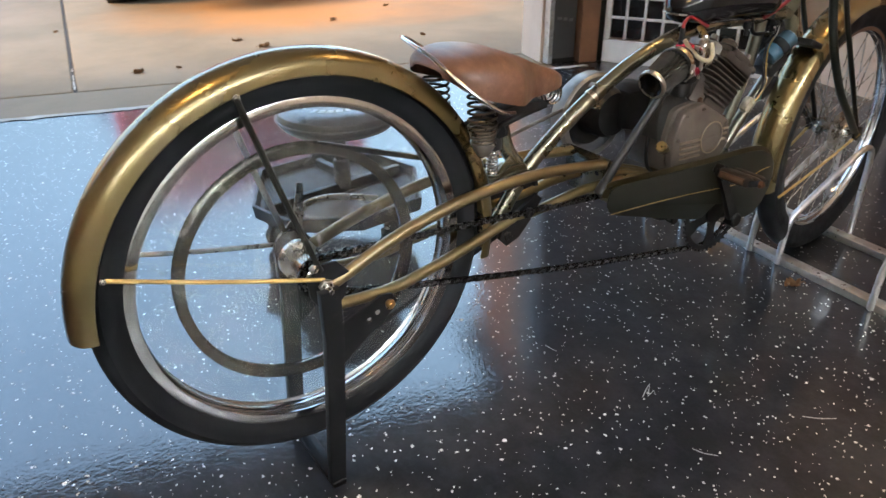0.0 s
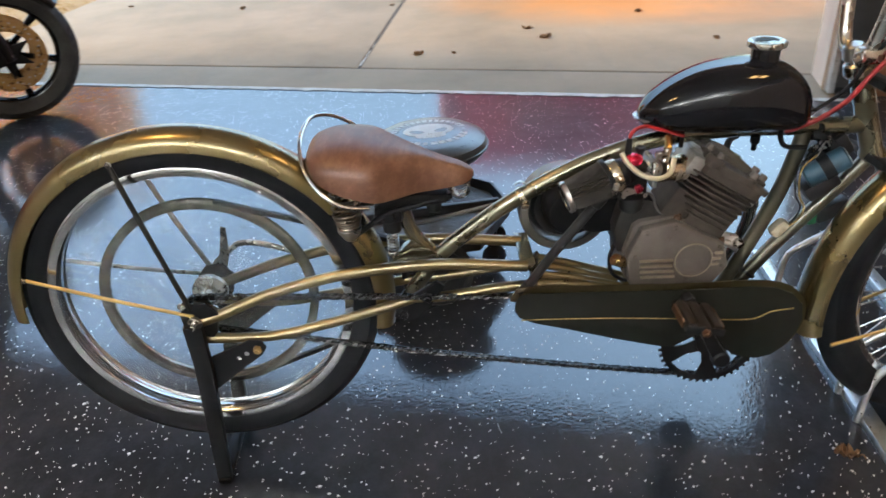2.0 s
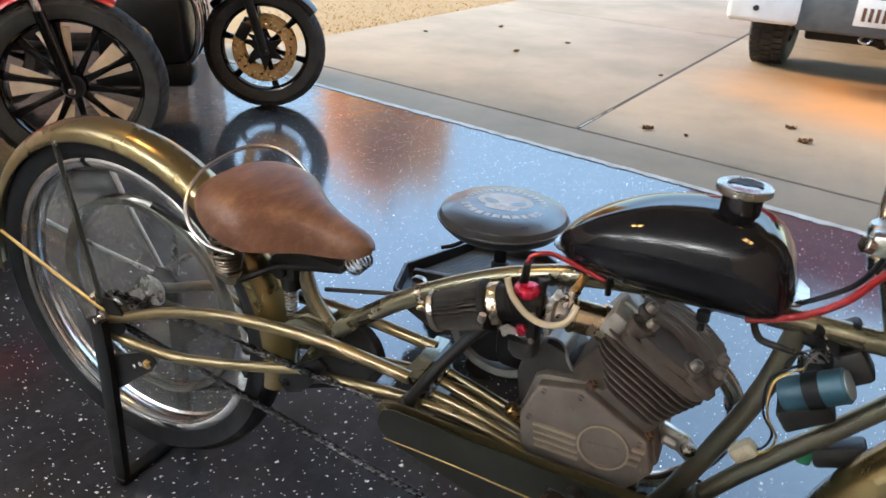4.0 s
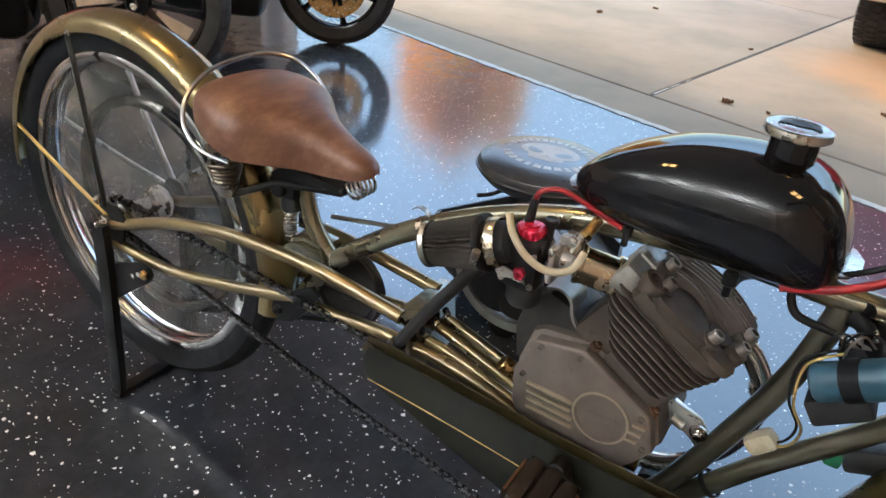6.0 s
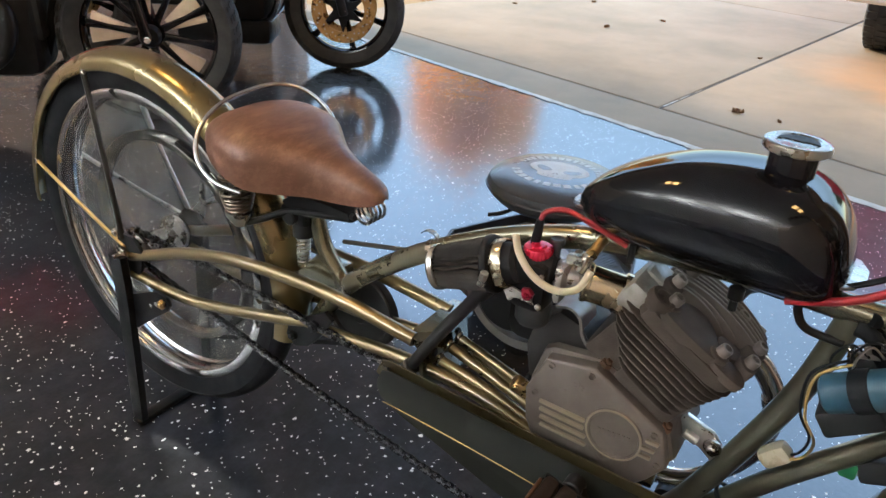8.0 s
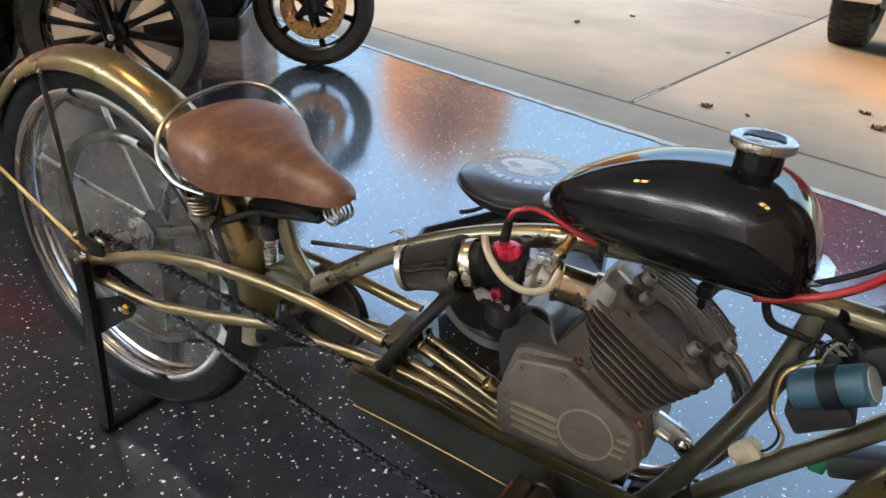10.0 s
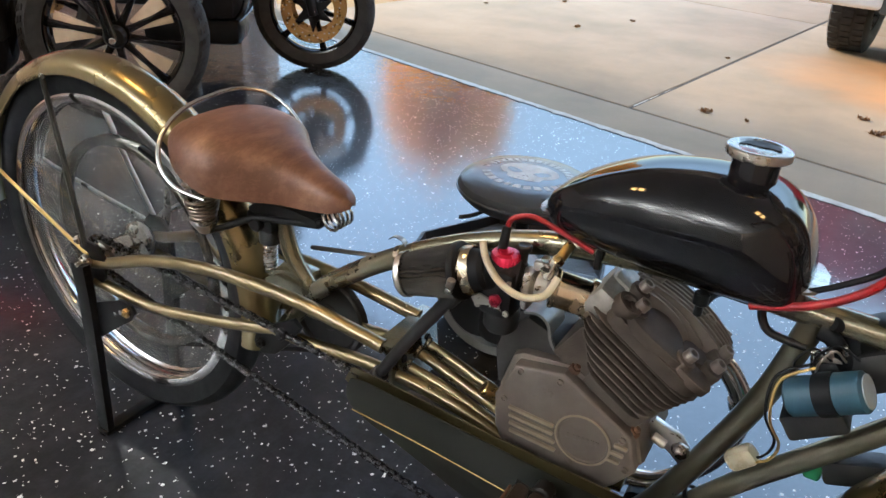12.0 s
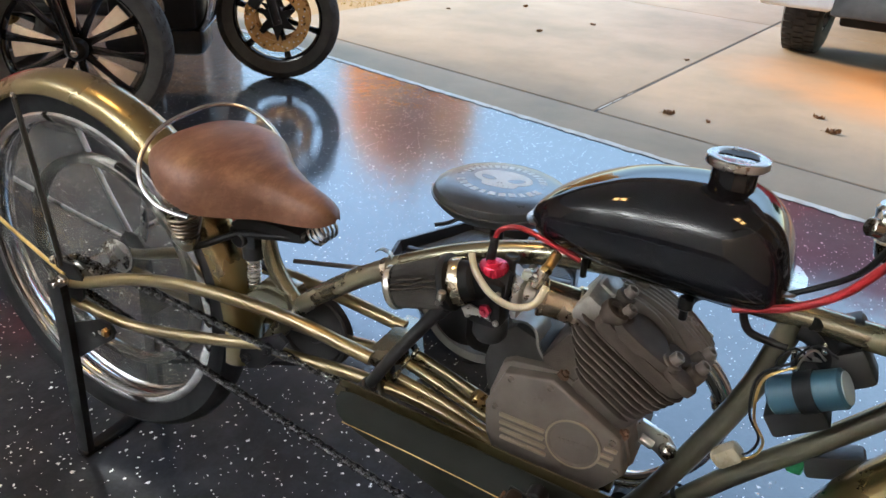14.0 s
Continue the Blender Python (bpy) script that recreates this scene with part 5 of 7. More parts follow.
part("red_strip", box(0.0, 0.0665, 0.046, 0.1, 0.002, 0.006, MC, 0.0005), "red_anodised", head)
bm = tube([(0.975, 0.045, 0.598), (0.985, 0.06, 0.62), (1.01, 0.085, 0.62)], 0.006, 8)
part("spark_plug_boot", bm, "black_plastic", head)

# inlet: manifold, carburettor, filter
bm = rod((0.872, -0.027, 0.612), (0.828, -0.043, 0.621), 0.0215, 24)
rod((0.876, -0.025, 0.611), (0.866, -0.029, 0.6135), 0.0245, 24, bm)
rod((0.834, -0.041, 0.62), (0.828, -0.043, 0.621), 0.0235, 24, bm)
intake = part("intake_tube", bm, "gold_alu", engine, "bronze tinted steel intake tube")
bm = rod((0.824, -0.044, 0.622), (0.796, -0.054, 0.626), 0.0165, 20)
box(0.81, -0.049, 0.624, 0.01, 0.06, 0.046, Matrix(), 0.004, bm)
part("intake_flange", bm, "bright_alu", engine)
bm = box(0.776, -0.06, 0.612, 0.046, 0.05, 0.062, None, 0.01)
rod((0.796, -0.056, 0.625), (0.746, -0.072, 0.629), 0.0225, 24, bm)
rod((0.776, -0.06, 0.58), (0.776, -0.06, 0.556), 0.02, 20, bm, 0.015)
carb = part("carburettor", bm, "black_metal", engine, "small black carburettor with red anodised top")
for q, (x, y, z) in enumerate(((0.758, -0.0845, 0.632), (0.794, -0.0845, 0.632), (0.758, -0.0845, 0.594), (0.794, -0.0845, 0.594))):
    part("carb_screw", hexnut((x, y, z), (0, -1, 0), 0.004, 0.003), "dull_chrome", carb)
part("float_bowl", lathe([(0.004, 0.0), (0.017, 0.0), (0.021, 0.006), (0.0215, 0.026), (0.019, 0.03), (0.004, 0.031)], (0.778, -0.06, 0.556), (0, 0, 1), 28, closed=False), "black_plastic", carb)
part("idle_lever", plate([(0.752, 0.604), (0.762, 0.612), (0.786, 0.606), (0.79, 0.598), (0.77, 0.6), (0.758, 0.596)], -0.092, -0.089, 0.0006), "dull_chrome", carb)
part("carb_top", lathe([(0.004, 0.0), (0.0165, 0.0), (0.017, 0.002), (0.017, 0.012), (0.0158, 0.0138), (0.009, 0.0142), (0.0085, 0.017), (0.004, 0.0172)], (0.775, -0.06, 0.641), (0, 0, 1), 48, closed=False, wobble=lambda i, n: 1.0 if i % 2 else 0.955), "red_anodised", carb)
part("drain_screw", lathe([(0.003, 0), (0.0078, 0.001), (0.0085, 0.004), (0.0078, 0.007), (0.004, 0.008), (0.0035, 0.0105)], (0.781, -0.085, 0.608), (-0.1, -1, 0), 12, closed=False, wobble=lambda i, n: 1.0 if i % 2 else 0.88), "red_dark", carb)
bm = rod((0.768, -0.056, 0.654), (0.77, -0.053, 0.684), 0.0058, 12, None, 0.0048)
part("cable_boot", bm, "rubber", carb)
bm = rod((0.79, -0.046, 0.63), (0.791, -0.046, 0.66), 0.0055, 12)
lathe([(0.003, 0.0), (0.008, 0.0), (0.0085, 0.002), (0.0085, 0.005), (0.007, 0.0065), (0.005, 0.005), (0.0005, 0.005)], (0.791, -0.046, 0.658), (0, 0, 1), 16, bm, False)
part("choke_knob", bm, "black_plastic", carb)
part("throttle_hose", tube([(0.77, -0.053, 0.682), (0.775, -0.051, 0.694), (0.796, -0.046, 0.7), (0.826, -0.04, 0.69), (0.866, -0.034, 0.674)], 0.0032, 10), "red_hose", carb)
part("fuel_hose", tube([(0.752, -0.075, 0.668), (0.763, -0.083, 0.65), (0.786, -0.089, 0.632), (0.812, -0.088, 0.624), (0.834, -0.08, 0.63), (0.842, -0.068, 0.65)], 0.0042, 12), "clear_hose", carb, "milky clear fuel hose")
FA, FB = Vector((0.662, -0.088, 0.601)), Vector((0.734, -0.078, 0.626))
fd = (FB - FA).normalized()
ln = (FB - FA).length


# pleated gauze cone: folds that waver along its length
bm = bmesh.new()
fu = fd.orthogonal().normalized()
fv = fd.cross(fu)
rings = []
for k in range(13):
    q = k / 12
    ring = []
    for i in range(64):
        t = 2 * math.pi * i / 64 + 0.03 * math.sin(9 * q + 0.55 * i) + 0.022 * math.sin(17 * q + 1.7 * i)
        r = (0.0262 + 0.0068 * q) * (1.0 if i % 2 else 0.8)
        ring.append(bm.verts.new(FA + fd * (0.005 + (ln - 0.01) * q) + (fu * math.cos(t) + fv * math.sin(t)) * r))
    rings.append(ring)
for a, b in zip(rings, rings[1:]):
    for i in range(64):
        bm.faces.new((a[i], a[(i + 1) % 64], b[(i + 1) % 64], b[i]))
bm.faces.new(rings[0][::-1])
bm.faces.new(rings[-1])
M["filter_paper"] = surface("dark_pleated_gauze", (0.022, 0.019, 0.017), (0.042, 0.036, 0.031), 0.75, 0.0, 30, 500, 0.4)
airf = part("air_filter", bm, "filter_paper", engine, "conical pleated air filter with steel band", True, 20)
part("end_cap", lathe([(0.0005, 0.003), (0.0225, 0.003), (0.0235, 0.001), (0.0005, 0.009)], FA - fd * 0.004, fd, 40), "black_gloss", airf)
part("cap_ring", lathe([(0.0232, 0.0), (0.0262, 0.0), (0.0278, 0.002), (0.0278, 0.0085), (0.0232, 0.0085)], FA - fd * 0.004, fd, 40), "dull_chrome", airf, "thin polished end ring")
part("flange", lathe([(0.025, 0.0), (0.0338, 0.0), (0.0345, 0.002), (0.0345, 0.006), (0.0335, 0.008), (0.025, 0.009)], FB - fd * 0.008, fd, 40), "rubber", airf)
part("rubber_neck", rod(FB - fd * 0.002, FB + fd * 0.03, 0.0262, 28, None, 0.0235), "rubber", airf)
part("clamp_band", lathe([(0.0282, 0), (0.0286, 0.001), (0.0286, 0.013), (0.0282, 0.014), (0.0268, 0.014), (0.0268, 0)], FB + fd * 0.002, fd, 40), "gold_alu", airf, "brushed steel hose clamp")
part("clamp_screw", rod(FB + Vector((0.0, -0.036, -0.012)), FB + Vector((0.004, -0.036, 0.006)), 0.005, 10), "dull_chrome", airf)

# far side: recoil starter, dark clutch housing, lever, exhaust
SC = (0.70, 0.03, 0.507)
bm = lathe([(0.01, 0), (0.044, 0.0), (0.05, 0.01), (0.053, 0.03), (0.053, 0.055), (0.03, 0.06)], SC, (0, 1, 0), 44, closed=False)
box(0.755, 0.05, 0.515, 0.09, 0.09, 0.09, Matrix(), 0.02, bm)
clutch = part("clutch_housing", bm, "black_metal", engine, "black clutch housing")
part("crankcase_side", plate([(0.762, 0.5), (0.772, 0.54), (0.80, 0.562), (0.83, 0.552), (0.85, 0.524), (0.80, 0.505), (0.783, 0.45), (0.77, 0.455)], -0.03, 0.045, 0.004), "case_grey", engine, "dark grey crankcase casting")
bm = lathe([(0.073, 0.0), (0.086, 0.0), (0.091, 0.006), (0.091, 0.034), (0.084, 0.044), (0.06, 0.05), (0.06, 0.046), (0.073, 0.038)], (0.695, 0.078, 0.49), (0, 1, 0), 56)
part("starter_cover", bm, "tarnished_alu", engine, "polished round starter cover")
bm = lathe([(0.004, 0.0), (0.06, 0.0), (0.066, 0.012), (0.05, 0.02), (0.004, 0.022)], (0.695, 0.09, 0.49), (0, 1, 0), 40, closed=False)
part("starter_hub", bm, "black_plastic", engine)
bm = tube([(0.592, -0.05, 0.388), (0.612, -0.054, 0.42), (0.65, -0.062, 0.482), (0.7, -0.072, 0.556), (0.722, -0.076, 0.59)], 0.0088, 12)
rod((0.59, -0.052, 0.386), (0.607, -0.055, 0.41), 0.0125, 16, bm, None, 0.003)
rod((0.712, -0.0745, 0.574), (0.726, -0.077, 0.594), 0.0115, 16, bm, None, 0.003)
part("support_strut", bm, "black_plastic", engine, "black rubber covered strut")
bm = sweep(bmesh.new(), curve([(0.795, -0.01, 0.568), (0.812, -0.01, 0.572), (0.826, -0.01, 0.563), (0.832, -0.01, 0.543), (0.842, -0.01, 0.53), (0.862, -0.01, 0.527)], 6), [(-0.0018, -0.022), (0.0018, -0.022), (0.0018, 0.022), (-0.0018, 0.022)], up=(0, -1, 0))
part("tensioner_plate", bm, "tarnished_alu", engine, "curved bright aluminium bracket")
bm = tube([(0.99, 0.045, 0.55), (1.021, 0.06, 0.53), (1.049, 0.07, 0.48), (1.047, 0.075, 0.42), (1.024, 0.08, 0.361), (0.968, 0.08, 0.303), (0.88, 0.08, 0.285)], 0.013, 16)
exh = part("exhaust_pipe", bm, "chrome", engine, "chromed exhaust pipe bending under engine")
part("exhaust_clamp", lathe([(0.0165, 0), (0.0165, 0.012), (0.013, 0.012), (0.013, 0)], (1.046, 0.069, 0.49), (0.3, 0.1, -0.94), 24), "dull_chrome", exh)
# bracket in bright metal: the light on its top is put into the material
bm = plate([(0.952, 0.452), (0.966, 0.47), (1.0, 0.457), (1.026, 0.424), (1.014, 0.41), (0.99, 0.43), (0.97, 0.44)], -0.004, 0.004, 0.001)
rod((0.968, -0.012, 0.452), (0.985, -0.012, 0.446), 0.006, 14, bm)
mount = part("engine_mount", bm, "bright_alu", engine, "engine mount bracket brightened for skylight on top")
part("mount_bolt", hexnut((1.002, -0.004, 0.443), (0, -1, 0), 0.011, 0.009), "dull_chrome", mount)
part("engine_mount", box(0.87, 0.0, 0.366, 0.16, 0.06, 0.008, None, 0.002), "champagne", engine)
part("breather_hose", tube([(0.775, 0.0, 0.46), (0.762, -0.01, 0.43), (0.77, -0.01, 0.395), (0.80, 0.0, 0.37)], 0.0038, 8), "rubber", engine)

# tank
TANK = [(0.796, 0.010, 0.711, 0.695), (0.803, 0.023, 0.722, 0.687), (0.822, 0.042, 0.740, 0.680), (0.855, 0.057, 0.760, 0.675), (0.90, 0.069, 0.778, 0.672), (0.95, 0.075, 0.787, 0.670), (0.995, 0.076, 0.788, 0.668), (1.026, 0.074, 0.782, 0.667), (1.048, 0.067, 0.768, 0.668), (1.063, 0.055, 0.749, 0.671), (1.072, 0.036, 0.726, 0.680), (1.076, 0.014, 0.71, 0.692)]
rings = []
tp = curve([(a, b, c) for a, b, c, _ in TANK], 4)
tl = curve([(a, d, 0) for a, _, _, d in TANK], 4)
for p, q in zip(tp, tl):
    zc, hz, w = 0.45 * p.z + 0.55 * q.y, (p.z - q.y) / 2, p.y
    ring = []
    for i in range(36):
        t = 2 * math.pi * i / 36
        c, s = math.cos(t), math.sin(t)
        e = 0.72 if s > 0 else 0.92
        up = (p.z - zc) if s > 0 else (zc - q.y)
        ring.append(Vector((p.x, w * math.copysign(abs(c) ** e, c), zc + up * math.copysign(abs(s) ** e, s))))
    rings.append(ring)
tank = part("fuel_tank", loft(rings), "black_gloss", bike, "gloss black teardrop fuel tank")
fl = []
for x, w in ((0.789, 0.008), (0.791, 0.016), (0.8, 0.028), (1.062, 0.046), (1.081, 0.034), (1.09, 0.013)):
    fl.append((x, w))
out = [(x, -w) for x, w in fl] + [(x, w) for x, w in reversed(fl)]
bm = plate([(x, y) for x, y in out], -0.0015, 0.0015, 0.0006)
bm.transform(Matrix.Translation((0, 0, 0.700)) @ Matrix.Rotation(radians(90), 4, "X"))
part("tank_seam", bm, "dull_chrome", tank, "bare metal seam lip")
bm = lathe([(0.0225, 0), (0.0225, 0.03), (0.0215, 0.032), (0.0195, 0.032), (0.0195, 0)], (0.997, 0.0, 0.776), (0, 0, 1), 36)
part("filler_neck", bm, "black_gloss", tank)
bm = lathe([(0.0005, 0.0078), (0.019, 0.0076), (0.0225, 0.0092), (0.0285, 0.0095), (0.0305, 0.0085), (0.0312, 0.006), (0.0312, 0.0015), (0.0295, 0.0), (0.0005, 0.0)], (0.997, 0.0, 0.807), (0, 0, 1), 48, closed=False)
cap = part("tank_cap", bm, "dull_chrome", tank, "polished chrome filler cap")
# dark crescent laid on the cap, standing in for reflected shade in its dish
bm = plate([(0.997 + 0.0195 * math.cos(t * math.pi / 12), 0.0 + 0.0195 * math.sin(t * math.pi / 12)) for t in range(12, 25)] + [(1.008, -0.0035), (0.997, -0.0015), (0.986, -0.0035)], 0.0, 0.0009, 0.0)
bm.transform(Matrix.Translation((0, 0, 0.8148)) @ Matrix.Rotation(radians(90), 4, "X"))
part("cap_shade", bm, "black_metal", cap, "dark crescent painted in for shading in the dish")
bm = rod((0.985, -0.04, 0.67), (0.985, -0.04, 0.656), 0.008, 12)
rod((0.985, -0.04, 0.658), (0.985, -0.04, 0.643), 0.0045, 10, bm)
part("tank_stud", bm, "black_metal", tank)
bm = rod((0.868, -0.02, 0.672), (0.868, -0.02, 0.648), 0.004, 8)
part("tank_stud", bm, "black_metal", tank)
bm = rod((0.84, -0.035, 0.676), (0.836, -0.053, 0.664), 0.0062, 14)
hexnut((0.836, -0.053, 0.664), (-0.4, -0.7, -0.6), 0.0075, 0.008, bm)
part("fuel_tap", bm, "brass", tank, "brass fuel tap")
bm = rod((0.834, -0.058, 0.664), (0.828, -0.064, 0.642), 0.007, 12)
box(0.822, -0.064, 0.655, 0.02, 0.01, 0.012, None, 0.003, bm)
part("tap_lever", bm, "dull_chrome", tank)
part("hanger_loop", tube([(1.04, -0.012, 0.665), (1.043, -0.012, 0.648), (1.055, -0.012, 0.634), (1.09, -0.012, 0.63)], 0.0045, 10), "black_metal", tank)
part("fuel_line", tube([(1.03, -0.045, 0.674), (1.08, -0.05, 0.695), (1.118, -0.055, 0.726), (1.145, -0.06, 0.768), (1.19, -0.07, 0.832), (1.22, -0.1, 0.90)], 0.0042, 10), "red_hose", bike, "bright red rubber hose")
part("control_cable", tube([(1.06, -0.03, 0.69), (1.10, -0.03, 0.715), (1.13, -0.035, 0.745), (1.15, -0.05, 0.80), (1.19, -0.08, 0.88)], 0.0032, 8), "rubber", bike, "black control cable")

# ignition: blue capacitor can, bracket, wiring
cd_ = Vector((0.068, -0.010, 0.046)).normalized()
cc = Vector((1.12, -0.034, 0.6))
bm = rod(cc - cd_ * 0.037, cc + cd_ * 0.037, 0.0205, 32, None, None, 0.003)
can = part("ignition_can", bm, "blue_can", bike, "blue cylindrical ignition can strapped to frame")
part("can_end", rod(cc + cd_ * 0.0368, cc + cd_ * 0.0382, 0.017, 28), "can_cap", can)
part("strap", lathe([(0.0222, 0), (0.0222, 0.018), (0.0208, 0.018), (0.0208, 0)], cc - cd_ * 0.008, cd_, 36), "rubber", can)
mm = Matrix.Translation(cc + Vector((0.018, 0.04, 0.014))) @ Matrix.Rotation(-math.atan2(cd_.z, cd_.x), 4, "Y")
part("coil_block", box(0, 0, 0, 0.075, 0.04, 0.045, mm, 0.008), "black_plastic", can)
part("coil_bracket", box(0.02, 0.0, 0.036, 0.05, 0.03, 0.03, mm, 0.006), "black_metal", can)
part("coil_base", box(1.118, -0.02, 0.566, 0.06, 0.05, 0.03, Matrix.Translation((1.118, 0, 0.566)) @ Matrix.Rotation(radians(-36), 4, "Y") @ Matrix.Translation((-1.118, 0, -0.566)), 0.005), "black_plastic", can)
part("coil_boot", tube([cc + Vector((0.012, 0.035, 0.03)), cc + Vector((0.006, 0.032, 0.05)), cc + Vector((-0.006, 0.028, 0.062)), cc + Vector((-0.016, 0.02, 0.066))], 0.0085, 12, scale=[1.3 - 0.02 * i for i in range(25)]), "rubber", can)
bm = bmesh.new()
for i in range(3):
    rod(cc + Vector((-0.02 + 0.012 * i, 0.012, 0.026 + 0.008 * i)), cc + Vector((-0.024 + 0.012 * i, 0.01, 0.036 + 0.008 * i)), 0.0032, 10, bm)
part("terminal", bm, "dull_chrome", can)
for i in range(2):
    o = Vector((0.005 * i, -0.004 * i, 0))
    part("wire", tube([cc + Vector((-0.02, 0.01, 0.022)) + o, cc + Vector((-0.048, 0.0, 0.0)) + o, cc + Vector((-0.046, -0.004, -0.045)) + o, cc + Vector((-0.03, 0.0, -0.075)) + o, cc + Vector((-0.034, 0.008, -0.104)) + o, cc + Vector((-0.05, 0.012, -0.12)) + o], 0.0016, 6), ("rubber", "gold_line")[i], can)
for i, (px, pz, dx) in enumerate(((-0.006, 0.03, -0.03), (0.006, 0.034, -0.022), (0.016, 0.04, -0.036))):
    part("wire", tube([cc + Vector((px, 0.012, pz)), cc + Vector((px + dx * 0.6, 0.004, pz + 0.012)), cc + Vector((px + dx, 0.0, pz - 0.004)), cc + Vector((px + dx * 0.9, 0.016, pz - 0.03))], 0.0013, 6), ("rubber", "dull_chrome", "rubber")[i], can)
part("conduit", tube([(1.096, -0.012, 0.652), (1.108, -0.014, 0.65), (1.122, -0.012, 0.634), (1.132, -0.004, 0.612)], 0.0085, 12), "rubber", can)
part("terminal_clip", plate([(1.096, 0.622), (1.101, 0.631), (1.122, 0.634), (1.124, 0.629), (1.106, 0.624)], -0.02, -0.008, 0.0008), "dull_chrome", can)
bm = box(1.066, -0.02, 0.478, 0.036, 0.022, 0.024, Matrix.Translation((1.066, 0, 0.478)) @ Matrix.Rotation(radians(-48), 4, "Y") @ Matrix.Translation((-1.066, 0, -0.478)), 0.008)
part("wire_connector", bm, "white_plastic", bike, "yellowed clear wire connector tied to tube")
part("green_plug", box(1.136, 0.01, 0.480, 0.018, 0.026, 0.022, None, 0.004), "green_plastic", bike, "green plastic plug under the tube")
part("black_plug", box(1.172, 0.012, 0.494, 0.062, 0.03, 0.03, Matrix.Translation((1.172, 0, 0.494)) @ Matrix.Rotation(radians(-22), 4, "Y") @ Matrix.Translation((-1.172, 0, -0.494)), 0.005), "black_plastic", bike, "black wiring plug under the tube")
part("cable_tie", lathe([(0.0175, 0), (0.0175, 0.006), (0.016, 0.006), (0.016, 0)], (1.03, 0, 0.372), (0.62, 0, 0.78), 20), "black_plastic", bike)

# front end
ftm = Matrix.Translation((FHUB[0], 0, 0)) @ Matrix.Rotation(radians(FTURN), 4, "Z") @ Matrix.Translation((-FHUB[0], 0, 0))
bm = bmesh.new()
for s in (-1, 1):
    tube([(1.19, s * 0.055, 0.715), (1.222, s * 0.056, 0.64), (1.265, s * 0.058, 0.565), (1.335, s * 0.06, 0.475), (1.42, s * 0.06, 0.40), (1.492, s * 0.058, 0.338)], 0.0092, 12, bm=bm)
bm.transform(ftm)
fork = part("front_fork", bm, "olive_dark", bike, "dark curved springer style front fork")
for s in (-1, 1):
    bm = tube([(1.236, s * 0.05, 0.76), (1.29, s * 0.05, 0.66), (1.40, s * 0.052, 0.50), (1.512, s * 0.055, 0.335)], 0.0062, 10)
    bm.transform(ftm)
    part("fork_strut", bm, "olive_dark", fork)
    bm = plate([(1.475, 0.345), (1.49, 0.358), (1.515, 0.35), (1.522, 0.33), (1.5, 0.316), (1.48, 0.325)], s * 0.061 - 0.003, s * 0.061 + 0.003, 0.001)
    bm.transform(ftm)
    part("rocker", bm, "black_metal", fork)
bm = box(1.2, 0, 0.735, 0.07, 0.13, 0.014, Matrix.Translation((1.2, 0, 0.735)) @ Matrix.Rotation(radians(20), 4, "Y") @ Matrix.Translation((-1.2, 0, -0.735)), 0.004)
box(1.222, 0, 0.598, 0.05, 0.125, 0.014, Matrix.Translation((1.222, 0, 0.598)) @ Matrix.Rotation(radians(20), 4, "Y") @ Matrix.Translation((-1.222, 0, -0.598)), 0.004, bm)
part("fork_crown", bm, "black_metal", fork)
bm = rod((1.152, 0, 0.762), (1.143, 0, 0.79), 0.0125, 16)
rod((1.156, -0.001, 0.748), (1.15, -0.001, 0.772), 0.0205, 20, bm)
rod((1.145, 0, 0.775), (1.14, 0, 0.802), 0.017, 18, bm)
part("stem", bm, "dull_chrome", fork)
bm = tube([(1.12, -0.33, 1.05), (1.10, -0.28, 1.045), (1.15, -0.14, 1.02), (1.15, -0.075, 0.92), (1.146, -0.04, 0.803), (1.145, 0.0, 0.788), (1.146, 0.04, 0.803), (1.15, 0.075, 0.92), (1.15, 0.14, 1.02), (1.10, 0.28, 1.045), (1.12, 0.33, 1.05)], 0.011, 12)
part("handlebar", bm, "dull_chrome", fork)
bm = box(1.146, -0.042, 0.794, 0.044, 0.03, 0.026, None, 0.007)
rod((1.128, -0.05, 0.792), (1.118, -0.055, 0.795), 0.009, 12, bm)
part("bar_clamp", bm, "dull_chrome", fork)
# front wheel
mf = ftm @ Matrix.Translation(FHUB)
bm = lathe([(0.008, -0.05), (0.018, -0.045), (0.024, -0.034), (0.024, -0.03), (0.015, -0.026), (0.015, 0.026), (0.024, 0.03), (0.024, 0.034), (0.018, 0.045), (0.008, 0.05)], (0, 0, 0), (0, 1, 0), 32, closed=False)
lathe([(0.012, -0.03), (0.05, -0.028), (0.052, -0.012), (0.012, -0.01)], (0, 0, 0), (0, 1, 0), 36, bm, False)
bm.transform(mf)
fwheel = part("front_wheel", bm, "dull_chrome", bike, "spoked front wheel standing in bike rack")
tyre("tyre", fwheel, 0.333, 0.056, 0, "rubber", mf)
rim("rim", fwheel, 0.267, 0.25, 0.030, "chrome", mf)
for i in range(36):
    t = 2 * math.pi * i / 36
    s = 1 if i % 2 else -1
    lean = radians(38) * (1 if (i // 2) % 2 else -1)
    a = Vector((0.022 * math.cos(t + lean * 2.2), s * 0.031, 0.022 * math.sin(t + lean * 2.2)))
    b = Vector((0.251 * math.cos(t), s * 0.006, 0.251 * math.sin(t)))
    bm = rod(a, b, 0.0011, 6)
    bm.transform(mf)
    part("spoke", bm, "dull_chrome", fwheel)
ffm = ftm @ Matrix.Translation((FHUB[0], 0, FHUB[2]))
